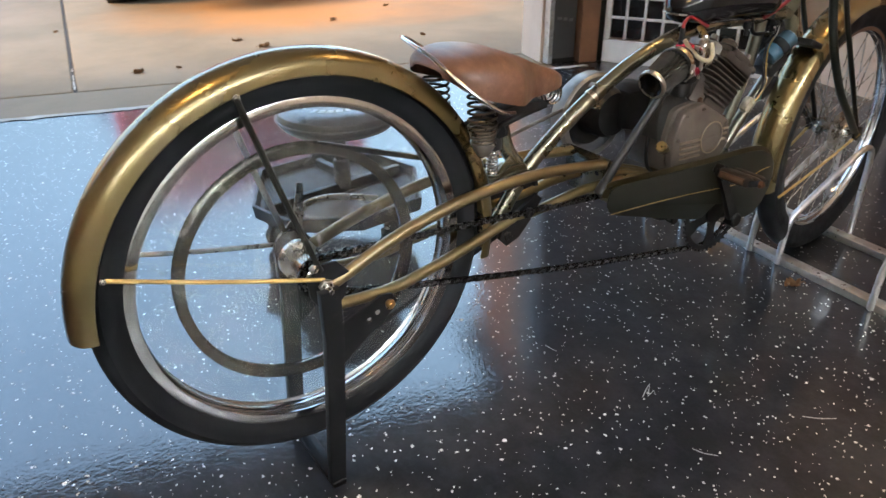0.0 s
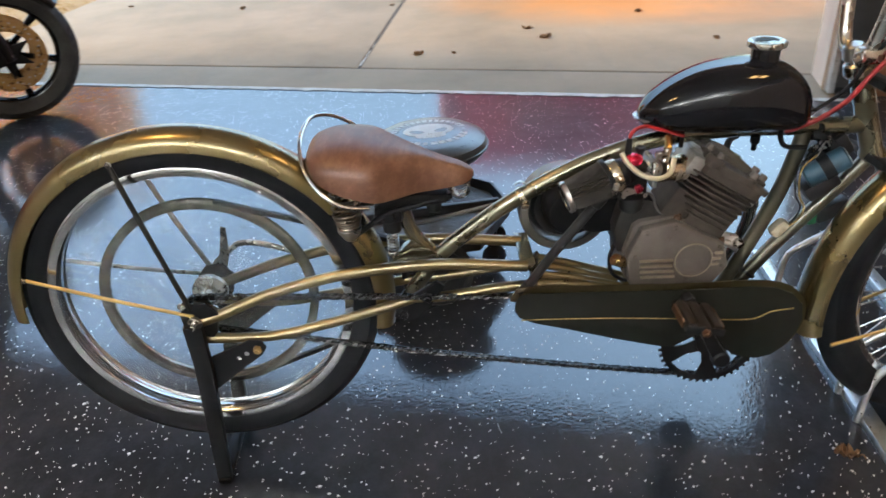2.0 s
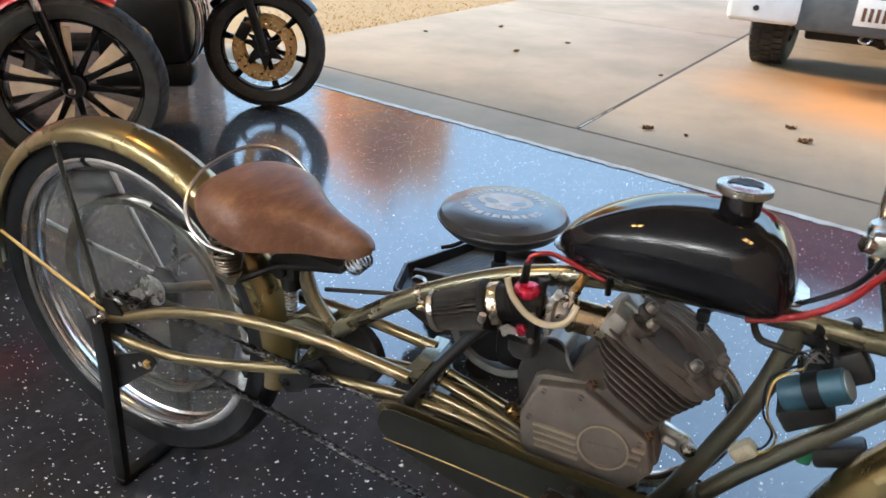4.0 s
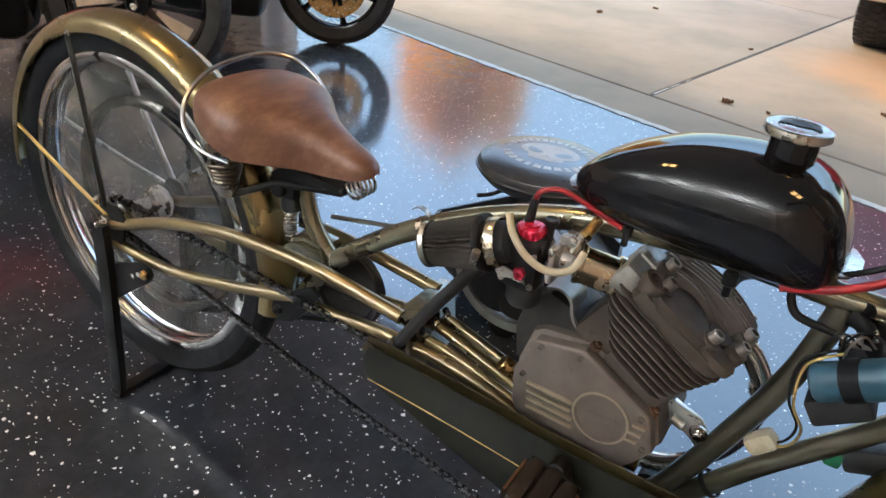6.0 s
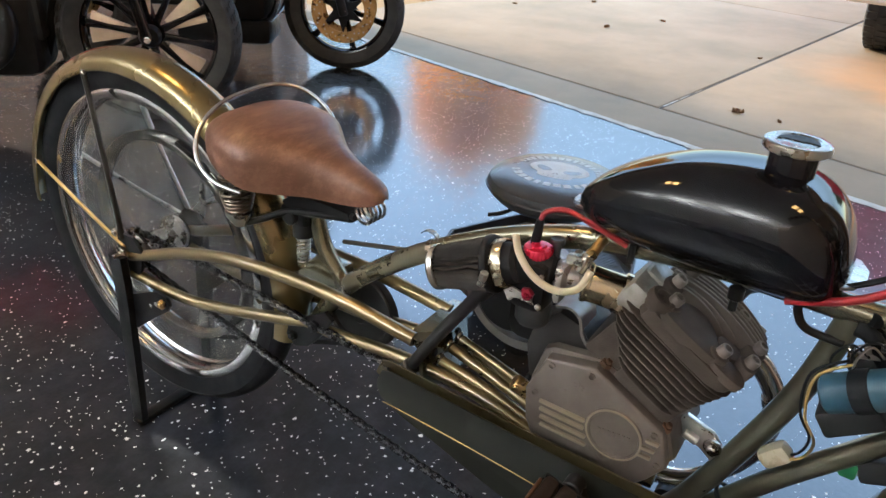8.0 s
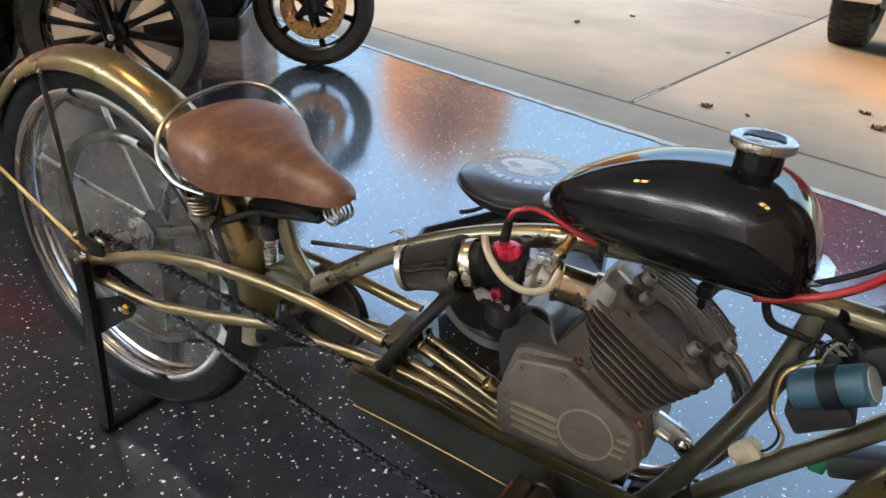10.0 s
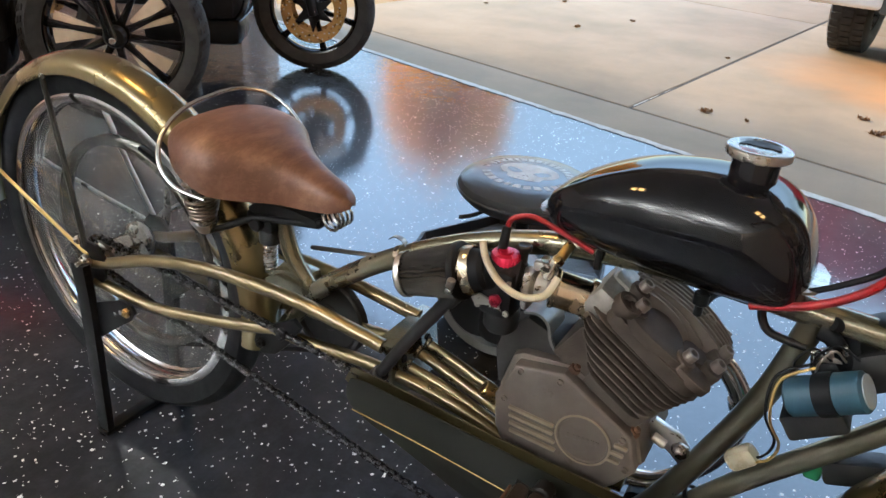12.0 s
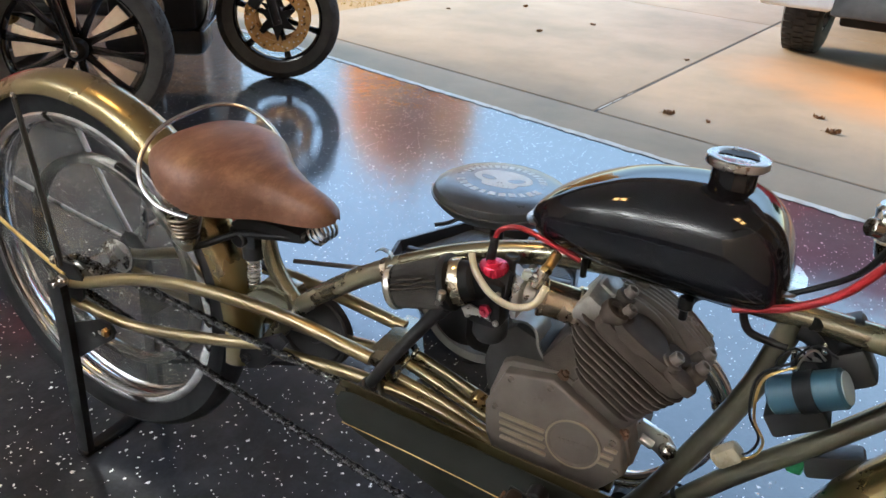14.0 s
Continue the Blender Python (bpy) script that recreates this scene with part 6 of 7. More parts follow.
ffender = fender("front_fender", (0, 0, 0), 0.351, 70, 192, 0.038, 0.032, "champagne", ffm, flare=0.027)
tagged(ffender, "champagne gold front fender")
bm = tube([(0.012, -0.062, 0.0), (-0.15, -0.052, -0.05), (-0.318, -0.042, -0.092)], 0.0034, 8)
bm.transform(ffm)
part("fender_stay", bm, "gold_line", ffender)
bm = tube([(0.012, 0.062, 0.0), (-0.15, 0.052, -0.05), (-0.318, 0.042, -0.092)], 0.0034, 8)
bm.transform(ffm)
part("fender_stay", bm, "gold_line", ffender)

# ---- rolling stool ----
stool = thing("rolling_stool", pose(0.437, 0.785, 0, 0, 0, 8), "black padded round garage stool on tool tray base", "stool")
bm = lathe([(0.004, 0.0), (0.11, 0.0), (0.145, 0.008), (0.162, 0.025), (0.166, 0.04), (0.16, 0.055), (0.14, 0.066), (0.10, 0.073), (0.004, 0.075)], (0, 0, 0.325), (0, 0, 1), 64, closed=False)
seat = part("seat", bm, "stool_vinyl", stool, "black vinyl seat with pale grey print")
part("piping", lathe([(0.1665 + 0.0035 * math.cos(t * math.pi / 4), 0.037 + 0.0035 * math.sin(t * math.pi / 4)) for t in range(8)], (0, 0, 0.325), (0, 0, 1), 64), "stool_vinyl", seat)


def seat_top(x, y):
    r = math.hypot(x, y)
    return 0.325 + (0.075 - 0.002 * max(0.0, r - 0.004) / 0.096 if r < 0.1 else 0.073 - 0.007 * (r - 0.1) / 0.04) + 0.0005


def printed(name, outline, material, lift=0.0, smooth=0):
    """A thin print on the seat, from an outline of (x, y) points."""
    pts = [(p.x, p.y) for p in curve([(x, y, 0) for x, y in outline], smooth, True)] if smooth else outline
    bm = bmesh.new()
    pts = [(1.18 * x, 1.18 * y) for x, y in pts]
    rim = [bm.verts.new((x, y, seat_top(x, y) + lift)) for x, y in pts]
    cx, cy = sum(p[0] for p in pts) / len(pts), sum(p[1] for p in pts) / len(pts)
    mid = bm.verts.new((cx, cy, seat_top(cx, cy) + lift))
    for a, b in zip(rim, rim[1:] + rim[:1]):
        bm.faces.new((mid, a, b))
    part(name, bm, material, seat, smooth=False)


# a plain pale emblem with dark patches, and bars in a ring where the lettering stands
printed("print_patch", [(-0.062, 0.008), (-0.05, 0.034), (-0.02, 0.05), (0.02, 0.05), (0.05, 0.034), (0.062, 0.008), (0.05, -0.012), (0.038, -0.018), (0.034, -0.034), (0.018, -0.04), (0.0, -0.041), (-0.018, -0.04), (-0.034, -0.034), (-0.038, -0.018), (-0.05, -0.012)], "stool_print", 0.0, 3)
for s in (-1, 1):
    printed("print_hollow", [(s * 0.011, -0.004), (s * 0.02, 0.008), (s * 0.038, 0.016), (s * 0.047, 0.01), (s * 0.04, -0.004), (s * 0.024, -0.011)], "stool_vinyl", 0.0004, 3)
    printed("print_hollow", [(s * 0.001, -0.013), (s * 0.007, -0.022), (s * 0.002, -0.022)], "stool_vinyl", 0.0004)
for i in range(5):
    printed("print_hollow", [(-0.0215 + 0.0105 * i, -0.030), (-0.0205 + 0.0105 * i, -0.030), (-0.0205 + 0.0105 * i, -0.039), (-0.0215 + 0.0105 * i, -0.039)], "stool_vinyl", 0.0004)
for first, last, count, pad in ((168, 12, 15, 0.30), (196, 344, 11, 0.26)):
    for i in range(count):
        t = radians(first + (last - first) * (i + 0.5) / count)
        w = radians(abs(last - first)) / count * (0.5 - pad * 0.5) * (1.0 if i % 4 else 0.7)
        printed("print_bar", [(1.14 * q * math.cos(t + e), q * math.sin(t + e)) for q, e in ((0.068, -w), (0.083, -w), (0.083, w), (0.068, w))], "stool_print")
for s in (-1, 1):
    printed("print_bar", [(s * 0.082, -0.003), (s * 0.088, -0.003), (s * 0.088, 0.003), (s * 0.082, 0.003)], "stool_print")
part("post", rod((0, 0, 0.15), (0, 0, 0.328), 0.017, 20), "black_metal", stool)
part("post_sleeve", rod((0, 0, 0.15), (0, 0, 0.235), 0.023, 20), "black_plastic", stool)
part("seat_plate", box(0, 0, 0.32, 0.15, 0.15, 0.008, None, 0.003), "black_metal", stool)
part("height_lever", tube([(-0.02, 0, 0.315), (-0.06, -0.02, 0.308), (-0.115, -0.035, 0.276), (-0.15, -0.045, 0.266)], 0.0055, 8), "black_plastic", stool)
TR = [(-0.27, 0.02), (-0.13, 0.235), (0.08, 0.235), (0.2, 0.11), (0.22, -0.05), (0.09, -0.235), (-0.1, -0.235), (-0.25, -0.12)]
bm = bmesh.new()
for k, (zz, sc) in enumerate(((0.128, 0.97), (0.128, 1.0), (0.165, 1.02), (0.167, 1.005), (0.166, 0.985), (0.136, 0.965))):
    ring = [bm.verts.new((x * sc, y * sc, zz)) for x, y in TR]
    if k == 0:
        bm.faces.new(ring[::-1])
    else:
        for j in range(len(TR)):
            bm.faces.new((last[j], last[(j + 1) % 8], ring[(j + 1) % 8], ring[j]))
    last = ring
bm.faces.new(last)
tray = part("tray", bm, "black_plastic", stool, "black ribbed tool tray")
M["ribbed"] = surface("grey_ribbed_rubber_mat", (0.055, 0.058, 0.06), (0.085, 0.088, 0.09), 0.55, 0.0, 12, 300, 0.2)
for sgn in (-1, 1):
    for i in range(22):
        y = 0.035 + 0.0088 * i
        xa = -0.235 + 0.6 * max(0, y - 0.03) * 0.9
        xb = 0.195 - 0.55 * max(0, y - 0.06)
        part("mat_rib", box((xa + xb) / 2, sgn * y, 0.1385, xb - xa, 0.0055, 0.004), "ribbed", tray)
part("tray_divider", box(-0.02, 0, 0.15, 0.44, 0.02, 0.03, None, 0.004), "black_plastic", tray)
part("tray_divider", box(0.05, 0.11, 0.15, 0.02, 0.2, 0.028, None, 0.004), "black_plastic", tray)
for x, y in ((-0.2, 0.06), (0.02, 0.2), (0.17, 0.0), (0.0, -0.2)):
    c = part("caster", rod((x, y, 0.085), (x, y, 0.13), 0.009, 12), "dull_chrome", stool)
    part("wheel", lathe([(0.006, -0.012), (0.036, -0.011), (0.0375, -0.007), (0.0375, 0.007), (0.036, 0.011), (0.006, 0.012)], (x + 0.012, y, 0.0375), (0, 1, 0), 28, closed=False), "rubber", c)
    part("caster_fork", box(x + 0.004, y, 0.066, 0.03, 0.034, 0.046, None, 0.006), "black_metal", c)

# ---- bike rack ----
rack = thing("bike_rack", pose(0, 0, 0), "galvanised steel floor bike rack holding front wheel", "bike rack")
for x in (1.335, 1.595):
    bm = box(x, -0.10, 0.017, 0.036, 1.5, 0.003, None, 0.001)
    box(x - 0.0165, -0.10, 0.0085, 0.003, 1.5, 0.017, None, 0.001, bm)
    box(x + 0.0165, -0.10, 0.0085, 0.003, 1.5, 0.017, None, 0.001, bm)
    bm.transform(Matrix.Translation((1.4, 0, 0)) @ Matrix.Rotation(radians(-4), 4, "Z") @ Matrix.Translation((-1.4, 0, 0)))
    rl = part("rail", bm, "galvanised", rack)
    for k in range(8):
        y = -0.72 + 0.19 * k
        p = Matrix.Translation((1.4, 0, 0)) @ Matrix.Rotation(radians(-4), 4, "Z") @ Matrix.Translation((-1.4, 0, 0)) @ Vector((x, y, 0.0182))
        part("rail_hole", rod(p, p + Vector((0, 0, 0.0006)), 0.0042, 12), "black_metal", rl)
rm = Matrix.Translation((1.4, 0, 0)) @ Matrix.Rotation(radians(-4), 4, "Z") @ Matrix.Translation((-1.4, 0, 0))
for y in (-0.46, -0.31, -0.046, 0.046, 0.29, 0.44):
    bm = tube([(1.312, y, 0.004), (1.315, y, 0.07), (1.322, y, 0.115), (1.345, y, 0.146), (1.44, y, 0.205), (1.54, y, 0.262), (1.585, y, 0.28), (1.612, y, 0.262), (1.616, y, 0.2), (1.616, y, 0.1), (1.616, y, 0.004)], 0.0085, 12)
    bm.transform(rm)
    part("hoop", bm, "galvanised", rack)

# ---- fallen leaves ----


def dry_leaf(x, y, turn, size, z=-0.012):
    rr = random.Random(int(x * 100) * 7 + int(y * 100))
    size *= 0.6
    ob = thing("dry_leaf", pose(x, y, z, 0, 0, turn), "curled dry brown leaf on the ground", "leaf", "fallen leaves")
    bm = bmesh.new()
    n = 11
    rows = []
    for i in range(n):
        t = i / (n - 1)
        w = size * 0.40 * math.sin(math.pi * min(1, t * 0.96 + 0.02)) * (1.15 if i % 3 == 1 else 0.62 if i % 3 == 2 else 0.9) * (0.8 + 0.5 * rr.random())
        x0 = size * (t - 0.5)
        lift = size * (0.03 + 0.26 * (t - 0.45) ** 2 + 0.16 * rr.random())
        rows.append([(x0, -w, lift * 1.5 + 0.004), (x0, -w * 0.5, lift * 0.6), (x0, 0, 0.002 + size * 0.05 * t), (x0, w * 0.5, lift * 0.7), (x0, w, lift * 1.7 + 0.004)])
    vs = [[bm.verts.new(p) for p in r] for r in rows]
    for a, b in zip(vs, vs[1:]):
        for j in range(4):
            bm.faces.new((a[j], a[j + 1], b[j + 1], b[j]))
    bmesh.ops.solidify(bm, geom=bm.faces[:], thickness=0.0008)
    part("blade", bm, "leaf_brown", ob, "", False)
    part("stalk", tube([(-size * 0.5, 0, 0.004), (-size * 0.62, size * 0.05, 0.012), (-size * 0.8, size * 0.1, 0.006)], 0.0011, 6), "leaf_brown", ob)
    return ob


for x, y, a, s in ((0.395, 3.145, 20, 0.10), (0.60, 3.13, 130, 0.05), (-0.99, 4.82, 60, 0.09), (-0.75, 5.45, 10, 0.07), (-1.55, 5.9, 80, 0.09), (1.18, 3.36, 10, 0.12), (1.1, 3.62, 170, 0.1), (1.9, 3.9, 40, 0.09), (2.15, 3.1, 100, 0.07), (0.2, 4.6, 30, 0.05),
                   (-2.0, 5.2, 15, 0.06), (2.5, 4.2, 20, 0.08)):
    dry_leaf(x, y, a, s, -0.012 if y > 2.9 - 0.27 * x else -0.004)
dry_leaf(1.24, -0.13, 160, 0.075, 0.0)

# ---- pickup truck ----
th = math.degrees(math.atan2(JD.x, JD.y))
truck = thing("pickup_truck", pose(1.46, 4.92, -0.012, 0, 0, -th) @ Matrix.Translation((-0.7, 0.72, 0)) @ Matrix.Scale(1.1, 4) @ Matrix.Translation((0.7, -0.72, 0)), "red pickup truck with off-white rear bumper", "truck")
W = 0.93
bm = box(0, 1.05, 1.03, 2 * W, 2.05, 0.9, None, 0.06, None, 3)
bodyp = part("bed", bm, "red_paint", truck, "red painted truck bed")
part("bed_floor_shadow", box(0, 1.6, 0.50, 1.3, 3.0, 0.08, None, 0.01), "black_metal", bodyp)
part("tailgate", box(0, 0.015, 1.06, 1.5, 0.03, 0.72, None, 0.02), "red_paint", truck)
part("tailgate_handle", box(0, -0.006, 1.26, 0.2, 0.014, 0.07, None, 0.006), "black_plastic", truck)
for s in (-1, 1):
    tl_ = part("tail_light", box(s * 0.84, 0.012, 1.06, 0.12, 0.04, 0.42, None, 0.01), "red_anodised", truck)
    part("reverse_lens", box(s * 0.84, -0.011, 0.93, 0.1, 0.008, 0.07, None, 0.003), "white_plastic", tl_)
part("tailgate_letters", box(0.0, -0.003, 1.02, 0.62, 0.006, 0.08, None, 0.002), "grey_plastic", truck)
out = [(-W - 0.03, 0.0), (-W - 0.02, -0.10), (-0.6, -0.17), (0.6, -0.17), (W + 0.02, -0.10), (W + 0.03, 0.0)]
bumper = part("bumper", box(0, -0.08, 0.475, 1.6, 0.10, 0.18, None, 0.03, None, 3), "bumper_white", truck, "off-white step bumper with dark centre")
for s in (-1, 1):
    part("bumper_wing", box(s * 0.66, -0.12, 0.475, 0.42, 0.14, 0.20, None, 0.03, None, 3), "bumper_white", bumper)
    part("bumper_end", box(s * 0.85, 0.06, 0.475, 0.08, 0.34, 0.20, None, 0.03, None, 3), "bumper_white", bumper)
part("bumper_centre", box(0, -0.115, 0.455, 0.92, 0.12, 0.2, None, 0.02), "bumper_grey", bumper, "dark grey bumper step")
part("cross_member", box(0.06, 0.06, 0.35, 0.96, 0.12, 0.13, None, 0.02), "black_metal", truck)
part("step_pad", box(0, -0.11, 0.572, 1.2, 0.11, 0.012, None, 0.004), "black_plastic", bumper)
for s in (-1, 1):
    part("bumper_hole", rod((s * 0.70, -0.192, 0.46), (s * 0.70, -0.196, 0.46), 0.018, 14), "black_plastic", bumper)
np_ = part("number_plate", box(0.0, -0.175, 0.49, 0.31, 0.008, 0.15, None, 0.002), "bumper_white", bumper)
for i in range(7):
    part("plate_bar", box(-0.108 + 0.036 * i, -0.1805, 0.48, 0.02, 0.002, 0.075, None, 0.0005), "rusty", np_)
bm = rod((0, -0.14, 0.36), (0, 0.4, 0.36), 0.03, 12)
part("tow_hitch", bm, "black_metal", truck)
for s in (-1, 1):
    part("safety_chain_loop", tube([(s * 0.07, -0.12, 0.37), (s * 0.1, -0.15, 0.335), (s * 0.06, -0.16, 0.32), (s * 0.03, -0.13, 0.35)], 0.008, 8), "dull_chrome", truck)
bm = rod((0.48, -0.05, 0.33), (0.48, 1.4, 0.33), 0.035, 16)
part("exhaust_pipe", bm, "rusty", truck)
bm = rod((-0.75, 0.72, 0.33), (0.75, 0.72, 0.33), 0.05, 14)
lathe([(0.02, -0.12), (0.14, -0.06), (0.16, 0), (0.14, 0.06), (0.02, 0.12)], (0, 0.72, 0.33), (1, 0, 0), 24, bm, False)
part("rear_axle", bm, "black_metal", truck)


def truck_wheel(x, y):
    s = 1 if x > 0 else -1
    w = part("wheel", lathe([(0.01, -0.02), (0.08, -0.02), (0.17, -0.06), (0.2, -0.1), (0.21, -0.1), (0.21, 0.1), (0.2, 0.1), (0.18, 0.05), (0.01, 0.02)], (x, y, 0.352), (s, 0, 0), 40, closed=False), "bright_alu", truck)
    bm = lathe([(0.205, -0.105), (0.25, -0.125), (0.315, -0.122), (0.345, -0.105), (0.352, -0.07), (0.352, 0.07), (0.345, 0.105), (0.315, 0.122), (0.25, 0.125), (0.205, 0.105)], (x, y, 0.352), (s, 0, 0), 72)
    n = 44
    for i in range(n):
        for q in (-1, 0, 1):
            mm = Matrix.Translation((x, y, 0.352)) @ Matrix.Rotation(2 * math.pi * (i + 0.5 * (q == 0)) / n, 4, "X") @ Matrix.Translation((q * 0.075, 0, 0.353))
            box(0, 0, 0, 0.06, 0.034, 0.012, mm, 0, bm)
    part("tyre", bm, "tyre_dusty", w)


for x in (-0.70, 0.70):
    for y in (0.72, 3.75):
        truck_wheel(x, y)
cabm = loft([[Vector((sx * w, y, z)) for sx, z in ((-1, 0.6), (-1, 1.4), (-0.86, 1.92), (0.86, 1.92), (1, 1.4), (1, 0.6))] for y, w in ((2.1, W), (3.3, W))])
bmesh.ops.bevel(cabm, geom=cabm.edges[:], offset=0.05, segments=3, profile=0.5, affect="EDGES")
cab = part("cab", cabm, "red_paint", truck)
part("rear_window", box(0, 2.094, 1.64, 1.32, 0.012, 0.4, None, 0.004), "glass_dark", cab)
for s in (-1, 1):
    part("side_window", box(s * 0.87, 2.75, 1.65, 0.02, 0.9, 0.4, Matrix.Translation((s * 0.87, 0, 1.65)) @ Matrix.Rotation(radians(-14 * s), 4, "Y") @ Matrix.Translation((-s * 0.87, 0, -1.65)), 0.004), "glass_dark", cab)
    part("mirror", box(s * 1.0, 3.15, 1.45, 0.14, 0.09, 0.16, None, 0.03), "black_plastic", cab)
part("hood", box(0, 3.95, 0.98, 1.8, 1.4, 0.8, None, 0.07, None, 3), "red_paint", truck)

# ---- motorcycles ----


def wheel_at(parent, x, r, rr, w, spokes, mat_rim, disc=None, name="front_wheel", panels=False):
    """A motorcycle wheel at x along the machine, standing on the ground."""
    o = (x, 0, r)
    bm = lathe([(0.01, -0.07), (0.035, -0.065), (0.045, -0.045), (0.04, 0.0), (0.045, 0.045), (0.035, 0.065), (0.01, 0.07)], o, (0, 1, 0), 32, closed=False)
    wh = part(name, bm, "black_metal", parent)
    prof = [(rr - 0.004, -w * 0.36), (rr + 0.02, -w * 0.47), (r - (r - rr) * 0.45, -w * 0.5), (r - 0.03, -w * 0.42), (r - 0.009, -w * 0.26), (r, -w * 0.08), (r, w * 0.08), (r - 0.009, w * 0.26), (r - 0.03, w * 0.42), (r - (r - rr) * 0.45, w * 0.5), (rr + 0.02, w * 0.47), (rr - 0.004, w * 0.36)]
    bm = lathe(prof, o, (0, 1, 0), 96)
    for i in range(46):
        for q in (-1, 1):
            for k in range(4):
                h0 = w * (0.16 + 0.08 * k)
                m = Matrix.Translation(o) @ Matrix.Rotation(2 * math.pi * (i + 0.5 * (q > 0) + 0.16 * k) / 46, 4, "Y") @ Matrix.Translation((r - (0.0035, 0.0075, 0.014, 0.0235)[k], q * h0, 0)) @ Matrix.Rotation(q * (0.2, 0.4, 0.62, 0.8)[k], 4, "Z")
                box(0, 0, 0, 0.004, w * 0.085, 2 * math.pi * r / 46 * 0.5, m, 0, bm)
    part("tyre", bm, "tyre_dusty", wh, "", True, 30)
    prof = [(rr + 0.003, -w * 0.36), (rr + 0.006, -w * 0.34), (rr - 0.012, -w * 0.28), (rr - 0.022, -w * 0.1), (rr - 0.022, w * 0.1), (rr - 0.012, w * 0.28), (rr + 0.006, w * 0.34), (rr + 0.003, w * 0.36), (rr - 0.004, w * 0.3), (rr - 0.012, 0), (rr - 0.004, -w * 0.3)]
    part("rim", lathe(prof, o, (0, 1, 0), 80), mat_rim, wh)
    for i in range(spokes):
        m = Matrix.Translation(o) @ Matrix.Rotation(2 * math.pi * (i + 0.3) / spokes, 4, "Y")
        bm = plate([(0.03, -0.016), (rr * 0.6, -0.011), (rr - 0.014, -0.019), (rr - 0.014, 0.019), (rr * 0.6, 0.011), (0.03, 0.016)], -0.014, 0.014, 0.005, None, m)
        part("spoke", bm, "black_gloss", wh)
    for i in range(0, spokes if panels else 0, 2):
        t0, t1 = 2 * math.pi * (i + 0.36) / spokes, 2 * math.pi * (i + 1.24) / spokes
        arc = [(x + q * math.cos(t0 + (t1 - t0) * j / 4), r + q * math.sin(t0 + (t1 - t0) * j / 4)) for q, js in ((rr * 0.86, range(5)), (rr * 0.3, range(4, -1, -1))) for j in js]
        part("wheel_panel", plate(arc, -0.009, 0.009, 0.003), "tan_panel", wh, "tan filled wheel segment")
    if disc:
        for s in (-1, 1):
            bm = lathe([(disc, -0.0025), (disc, 0.0025), (disc * 0.66, 0.0025), (disc * 0.66, -0.0025)], (x, s * 0.075, r), (0, 1, 0), 64)
            dm = part("brake_disc", bm, "bronze_disc", wh, "bronze drilled brake disc")
            # drilled holes as pale dots, the bright background put into their colour
            me_hole = mesh_of("bright_hole", rod((0, 0, 0), (0, s * 0.0012, 0), 0.0042, 8), False)
            me_hole.materials.append(M["bright_alu"])
            for i in range(40):
                t = 2 * math.pi * i / 40
                q = disc * (0.76 + 0.07 * (i % 3))
                ho = new("bright_hole", me_hole)
                ho.parent = dm
                ho.matrix_basis = Matrix.Translation((x + q * math.cos(t), s * 0.0778, r + q * math.sin(t)))
            bm = plate([(x + q * math.cos(a), r + q * math.sin(a)) for q, a in ((disc * 0.3, 0), (disc * 0.7, 0.5), (disc * 0.3, 1.05), (disc * 0.7, 1.6), (disc * 0.3, 2.1), (disc * 0.7, 2.6), (disc * 0.3, 3.15), (disc * 0.7, 3.7), (disc * 0.3, 4.2), (disc * 0.7, 4.7), (disc * 0.3, 5.25), (disc * 0.7, 5.8))], s * 0.075 - 0.002, s * 0.075 + 0.002)
            part("disc_carrier", bm, "black_metal", wh)
    return wh


def moto_fender(parent, x, r, a0, a1, half, mat):
    return fender("front_fender", (x, 0, r), r + 0.03, a0, a1, half, 0.05, mat, None, parent, 30)


# cruiser with cast wheel and red fender
HD = pose(-1.56, 1.165, 0, 0, 0, 45)
cruiser = thing("cruiser_motorcycle", HD, "black cruiser motorcycle with red fender", "motorcycle")
fw = wheel_at(cruiser, 0, 0.357, 0.267, 0.125, 10, "black_gloss", panels=True)
for q in (-1, 1):
    part("rim_stripe", lathe([(0.268, q * 0.0455), (0.2735, q * 0.0452), (0.2735, q * 0.0472), (0.268, q * 0.0475)], (0, 0, 0.357), (0, 1, 0), 96), "copper_edge", fw, "thin copper coloured rim edge")
fr = fender("front_fender", (0, 0, 0.357), 0.388, 58, 150, 0.066, 0.03, "red_paint", None, cruiser, 30)
tagged(fr, "glossy red front fender")
for s in (-1, 1):
    bm = rod((0.0, s * 0.105, 0.35), (-0.065, s * 0.105, 0.66), 0.021, 20)
    fk = part("fork_leg", bm, "black_gloss", cruiser)
    part("fork_tube", rod((-0.058, s * 0.105, 0.63), (-0.15, s * 0.105, 1.04), 0.017, 18), "chrome", fk)
    part("fork_cover", rod((-0.085, s * 0.105, 0.75), (-0.15, s * 0.105, 1.04), 0.028, 20), "black_gloss", fk)
part("axle", rod((0, -0.13, 0.357), (0, 0.13, 0.357), 0.014, 12), "chrome", cruiser)
bm = lathe([(0.005, 0.0), (0.05, 0.01), (0.085, 0.05), (0.09, 0.1), (0.088, 0.12), (0.005, 0.125)], (-0.16, 0, 0.93), (0.95, 0, 0.1), 36, closed=False)
hl = part("headlight", bm, "black_gloss", cruiser)
part("headlight_ring", lathe([(0.092, 0.105), (0.097, 0.11), (0.097, 0.13), (0.09, 0.132), (0.086, 0.12)], (-0.16, 0, 0.93), (0.95, 0, 0.1), 36), "chrome", hl)
